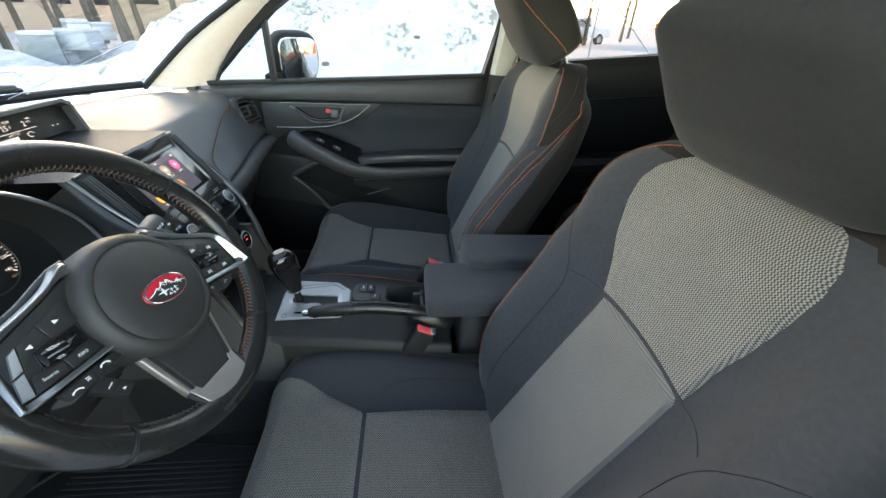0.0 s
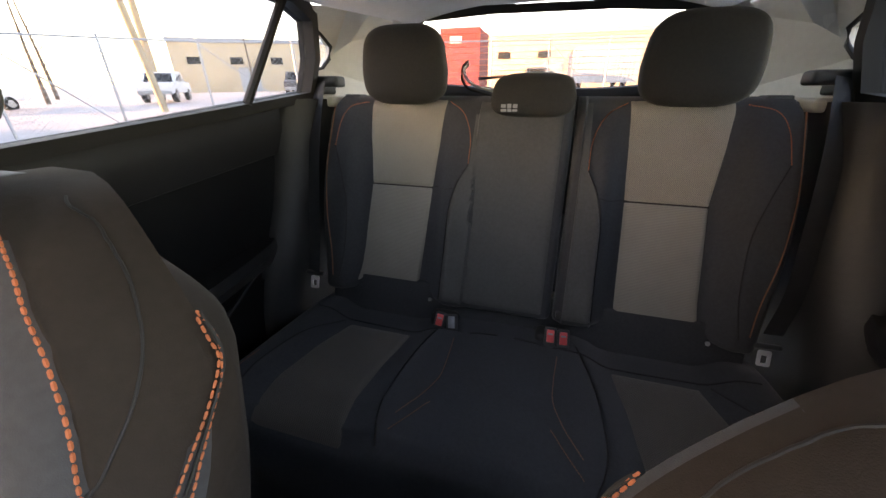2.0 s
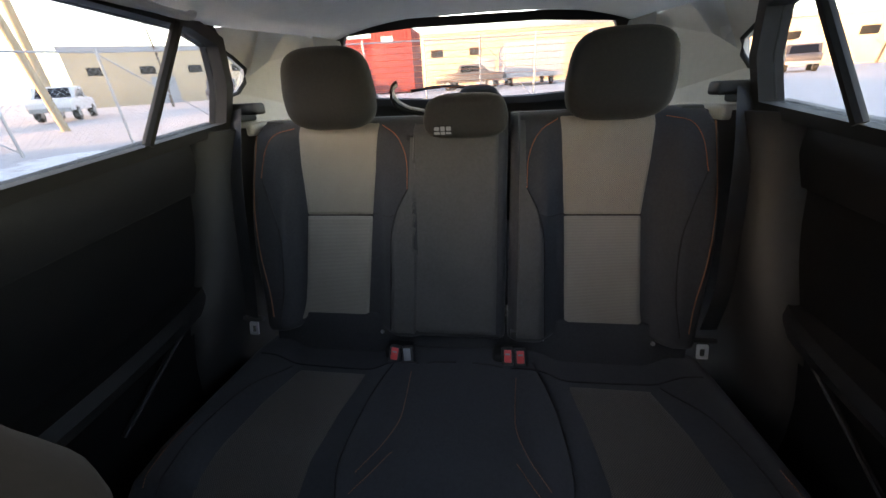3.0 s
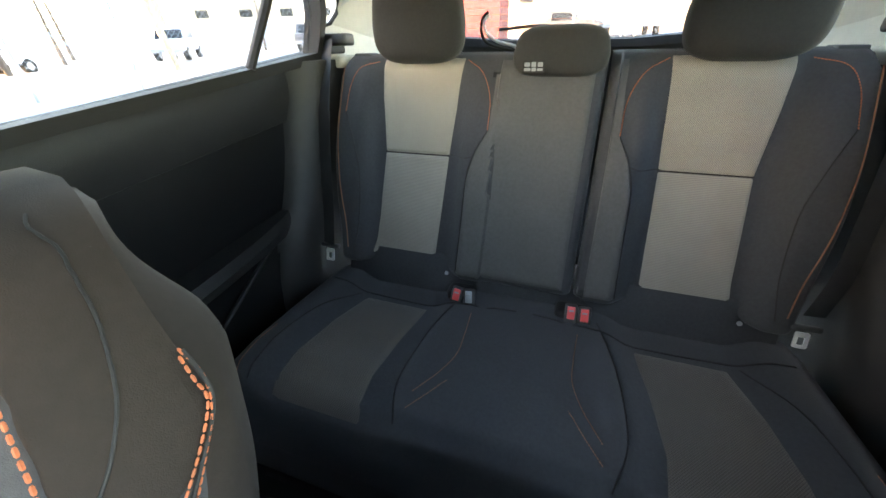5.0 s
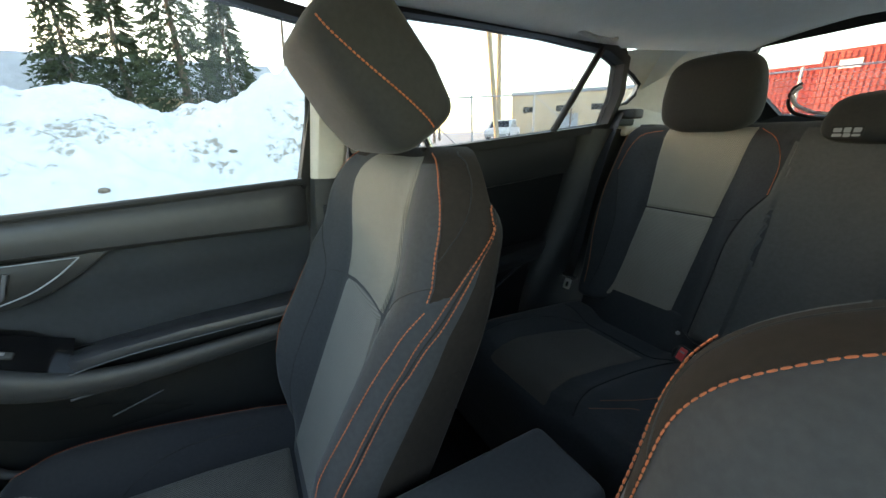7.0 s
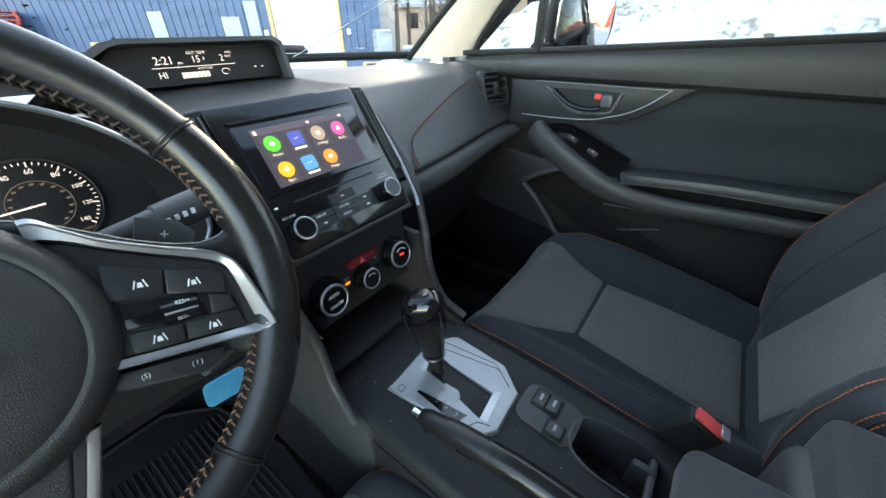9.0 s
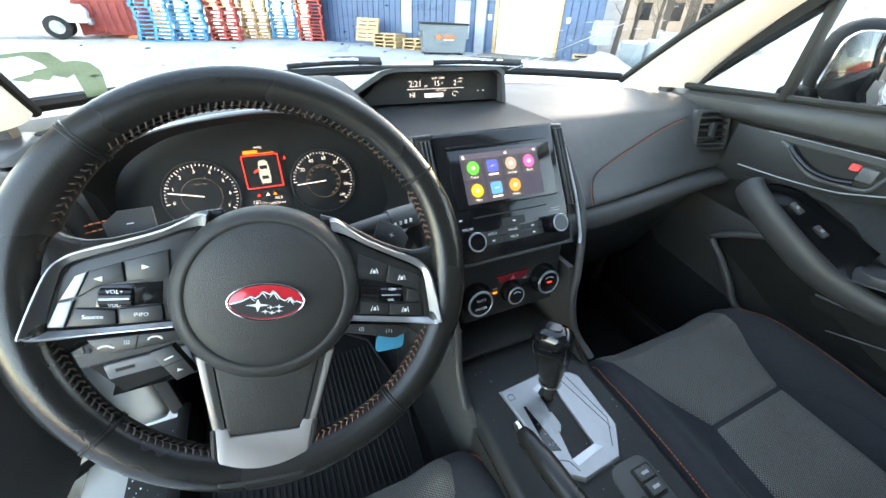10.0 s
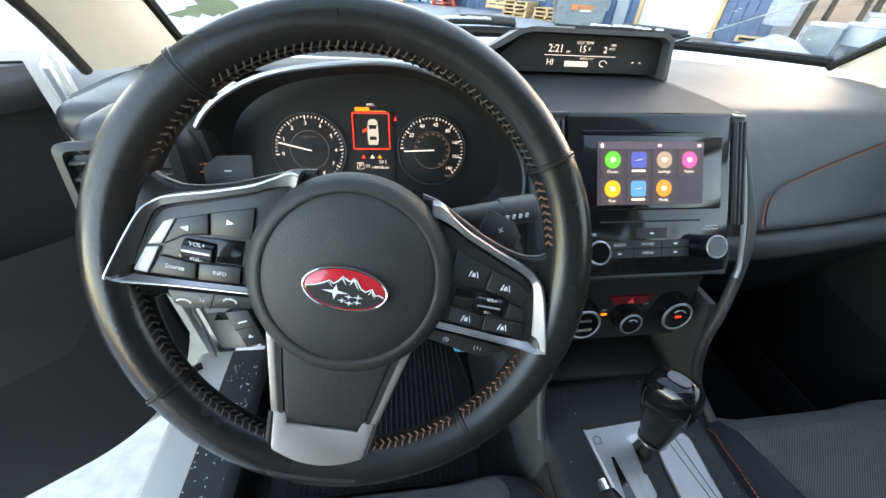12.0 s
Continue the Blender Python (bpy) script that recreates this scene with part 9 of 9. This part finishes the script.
# chain-link fence behind the yard
fence = thing("chain_link_fence", "galvanised chain-link fence with posts and braces", "fence", at=(6, -15, 0.3))
FL = [(17.5, -2.5), (14.6, -7.4), (11.7, -11.6), (7.4, -15.8), (0.4, -18.8), (-7.0, -20.5), (-15.0, -21.5)]
fz = lambda x, y: rise(x, y)
for (xa, ya), (xb, yb) in zip(FL, FL[1:]):
    a, b = V(xa, ya, fz(xa, ya)), V(xb, yb, fz(xb, yb))
    n = max(1, round((b - a).length / 3.0))
    for k in range(n):
        p, q = a.lerp(b, k / n), a.lerp(b, (k + 1) / n)
        part("post", tube([p - V(0, 0, 0.1), p + V(0, 0, 2.75)], 0.04, 8), "galv", fence)
        part("top_rail", tube([p + V(0, 0, 2.65), q + V(0, 0, 2.65)], 0.028, 8), "galv", fence)
        if k == 0:
            part("brace", tube([p + V(0, 0, 2.6), q + V(0, 0, 0.1)], 0.024, 6), "galv", fence)
wires = bmesh.new()
for (xa, ya), (xb, yb) in zip(FL[1:], FL[2:-1]):
    a, b = V(xa, ya, fz(xa, ya)), V(xb, yb, fz(xb, yb))
    L = (b - a).length
    n = int(L / 0.16)
    for k in range(-15, n):
        for d in (1, -1):
            s0, s1 = k * 0.16 / L, (k * 0.16 + 2.4) / L
            t0, t1 = max(0, s0), min(1, s1)
            if t1 <= t0:
                continue
            z0, z1 = (t0 - s0) * L + 0.1, (t1 - s0) * L + 0.1
            if d < 0:
                z0, z1 = 2.6 - z0, 2.6 - z1
            p, q = a.lerp(b, t0) + V(0, 0, z0), a.lerp(b, t1) + V(0, 0, z1)
            nn = V(0, 0, 1).cross(b - a).normalized() * 0.004
            up = V(0, 0, 0.005)
            vs = [wires.verts.new(w) for w in (p + nn, p - nn + up, p - nn - up, q + nn, q - nn + up, q - nn - up)]
            wires.faces.new((vs[0], vs[1], vs[4], vs[3]))
            wires.faces.new((vs[1], vs[2], vs[5], vs[4]))
            wires.faces.new((vs[2], vs[0], vs[3], vs[5]))
wob = part("mesh_wires", wires, "galv", fence, "woven fence wire", smooth=False)
tagged(wob, kind="stuff")

mast = thing("antenna_mast", "tall pale antenna mast with panel antennas", "mast", at=(35.3, -28.3, 0.3))
part("pole", tube([V(35.3, -28.3, 0.2), V(35.3, -28.3, 17.5)], 0.22, 12, radii=[0.34, 0.20]), "pole_wood", mast)
for k in range(6):
    a = k * 1.047
    part("antenna", rbox((0.25, 0.15, 1.3), (35.3 + 0.8 * math.cos(a), -28.3 + 0.8 * math.sin(a), 11.6), 0.03), "white", mast)
    part("antenna_arm", tube([V(35.3, -28.3, 11.4), V(35.3 + 0.8 * math.cos(a), -28.3 + 0.8 * math.sin(a), 11.4)], 0.05, 6), "galv", mast)
pole = thing("utility_pole", "leaning timber utility pole beyond the fence", "pole", at=(19.0, -15.5, 0.3))
part("shaft", tube([V(19.0, -15.5, 0.1), V(20.6, -15.6, 10.0)], 0.16, 12), "pole_wood", pole)

# trees
def spruce(at, h, seed):
    th = thing("spruce_tree", "dark green spruce with drooping snowy branches", "tree", "spruce trees", at=at)
    r = random.Random(seed)
    x, y, z = at
    part("trunk", tube([V(x, y, z - 0.2), V(x, y, z + h)], 0.2, 8, radii=[h * 0.022, 0.02]), "bark", th)
    own = bmesh.new()
    n = int(h * 95)
    for k in range(n):
        t = r.random() ** 0.8
        zz = z + 0.5 + (h - 0.5) * t
        reach = (1 - t) ** 0.8 * h * 0.24 * r.uniform(0.6, 1.1) + 0.1
        a = r.uniform(0, 6.283)
        d = V(math.cos(a), math.sin(a), 0)
        s = V(-d.y, d.x, 0)
        p0 = V(x, y, zz) + d * reach * 0.25
        for j in range(4):
            f = 0.35 + 0.65 * (j + r.random()) / 4
            p = V(x, y, zz - 0.35 * reach * f * f) + d * reach * f + s * r.uniform(-0.22, 0.22) * reach
            ln, wd = r.uniform(0.16, 0.34), r.uniform(0.03, 0.07)
            t1 = (d * r.uniform(0.4, 1) + s * r.uniform(-0.8, 0.8) + V(0, 0, r.uniform(-0.7, 0.1))).normalized() * ln
            w1 = t1.cross(V(0, 0, 1)).normalized() * wd
            vs = [own.verts.new(q) for q in (p - w1, p + w1, p + t1 + V(0, 0, -0.02))]
            own.faces.new(vs)
            vs = [own.verts.new(q) for q in (p - V(0, 0, wd), p + V(0, 0, wd), p + t1)]
            own.faces.new(vs)
    part("crown", own, "spruce", th, smooth=False)
    return th


for at, h, sd in (((17.6, 0.6, 0), 9.0, 1), ((19.2, 2.6, 0), 7.5, 2), ((18.2, -1.0, 0), 7.0, 3), ((20.5, 4.4, 0), 8.0, 4)):
    spruce(at, h, sd)


def bare_tree(at, h, seed):
    th = thing("bare_tree", "leafless birch with thin upright branches", "tree", "bare trees", at=at)
    r = random.Random(seed)
    x, y, z = at
    own, twigs = bmesh.new(), bmesh.new()
    trunk = smooth_path([(x, y, z - 0.2), (x + r.uniform(-0.2, 0.2), y + r.uniform(-0.2, 0.2), z + h * 0.4), (x + r.uniform(-0.4, 0.4), y + r.uniform(-0.4, 0.4), z + h)], 14)
    tube(trunk, 0.1, 7, radii=[lerp(h * 0.016, 0.012, i / 13) for i in range(14)], bm=own)
    for k in range(int(h * 5)):
        i = r.uniform(3, 12.9)
        b = trunk[int(i)].lerp(trunk[int(i) + 1], i % 1)
        a = r.uniform(0, 6.283)
        ln = h * 0.22 * r.uniform(0.4, 1) * (1.15 - i / 14)
        d = V(math.cos(a) * 0.7, math.sin(a) * 0.7, r.uniform(0.5, 1.0)).normalized()
        e = b + d * ln
        tube([b, b.lerp(e, 0.5) + V(0, 0, -0.03 * ln), e], 0.02, 4, radii=[0.018, 0.011, 0.004], bm=own)
        for j in range(5):
            p = b.lerp(e, r.uniform(0.3, 1))
            q = p + V(r.uniform(-1, 1), r.uniform(-1, 1), r.uniform(0, 1)).normalized() * ln * 0.4
            tube([p, q], 0.005, 3, bm=twigs)
    part("trunk", own, "bark", th)
    part("twigs", twigs, "bark", th, smooth=False)
    return th


for k, (x, y, h) in enumerate(((17.5, -3.2, 9), (19, -4.5, 8), (21, -7.5, 9), (24, -9, 8), (30, -14, 10), (34, -19, 9), (40, -23, 10), (38, -30, 9), (15.5, 14.0, 9), (18, 12.5, 10), (20, 17, 9), (22, 13.0, 10), (25, 19, 11), (17, 19, 9), (28, 15.0, 11), (13.5, 13.5, 7), (17.5, 11.2, 9), (19.3, 12.0, 8), (20.5, 10.5, 10), (19.0, 14.2, 9), (21.5, 14.6, 10), (16.5, 12.8, 7), (-20, 28, 8), (-26, 24, 9), (50, -40, 9), (28, -32, 8), (-50, -52, 9), (-40, -48, 8))):
    bare_tree((x, y, rise(x, y)), h, 40 + k)
for at, turn, L in (((25.5, 5.5, 0), 4, 17.0), ((33.0, 25.0, 0), 25, 14.0)):
    hs = thing("row_house", "long low peach-walled house with snowy gabled roof", "house", "houses", local=T(*at) @ Matrix.Rotation(radians(turn), 4, 'Z'))
    part("wall", rbox((6, L, 3.5), (0, 0, 1.75), 0.02), "house", hs)
    part("roof", loft([[V(x, y, z) for x, z in ((-3.5, 3.3), (0, 5.2), (3.5, 3.3), (3.5, 3.5), (0, 5.5), (-3.5, 3.5))] for y in (-L / 2 - 0.4, L / 2 + 0.4)]), "snow", hs, "snow-covered roof", smooth=False)
    for k in range(6):
        part("window", rbox((0.1, 1.1, 1.2), (-3.03, -L / 2 + L * (k + 0.5) / 6, 2.3), 0.02), "dark", hs)
    for k in range(3):
        part("dormer", rbox((1.2, 0.8, 0.9), (-1.8, -L / 2 + L * (k + 0.5) / 3, 4.6), 0.02), "roofing", hs)
# snowy rubbish heap by the building's corner
for k in range(11):
    at = (11.4 + rnd.uniform(-0.6, 2.2), 9.8 + rnd.uniform(-0.8, 1.0))
    s3 = (rnd.uniform(0.4, 1.0), rnd.uniform(0.4, 0.9), rnd.uniform(0.3, 0.8))
    z0 = 0.0 if k < 7 else rnd.uniform(0.4, 0.7)
    cr = thing("crate", "snow-topped grey crate in a heap of scrap", "crate", "scrap crates", local=T(at[0], at[1], z0) @ Matrix.Rotation(rnd.uniform(0, 3), 4, 'Z'))
    part("box", rbox(s3, (0, 0, s3[2] / 2), 0.02), rnd.choice(["grey_wall", "dump_grey", "grey_wall", "galv"]), cr)
    part("snow_cap", rbox((s3[0] * 1.02, s3[1] * 1.02, 0.12), (0, 0, s3[2] + 0.05), 0.05, 3), "snow", cr)
for k in range(6):
    x, y = 11.0 + rnd.uniform(-1.5, 5), 8.2 + rnd.uniform(-2.5, 2)
    own = sheet(lambda u, v, x=x, y=y, k=k: V(x + 2.4 * (u - 0.5), y + 2.0 * (v - 0.5), 0.55 * math.sin(math.pi * u) * math.sin(math.pi * v) + 0.16 * noise.noise(V(u * 5, v * 5, k)) * math.sin(math.pi * u) * math.sin(math.pi * v) - 0.04), 16, 16)
    solo("snow_heap", own, "snow", "small heap of shovelled snow", "snow heap", "snow heaps", angle=80)
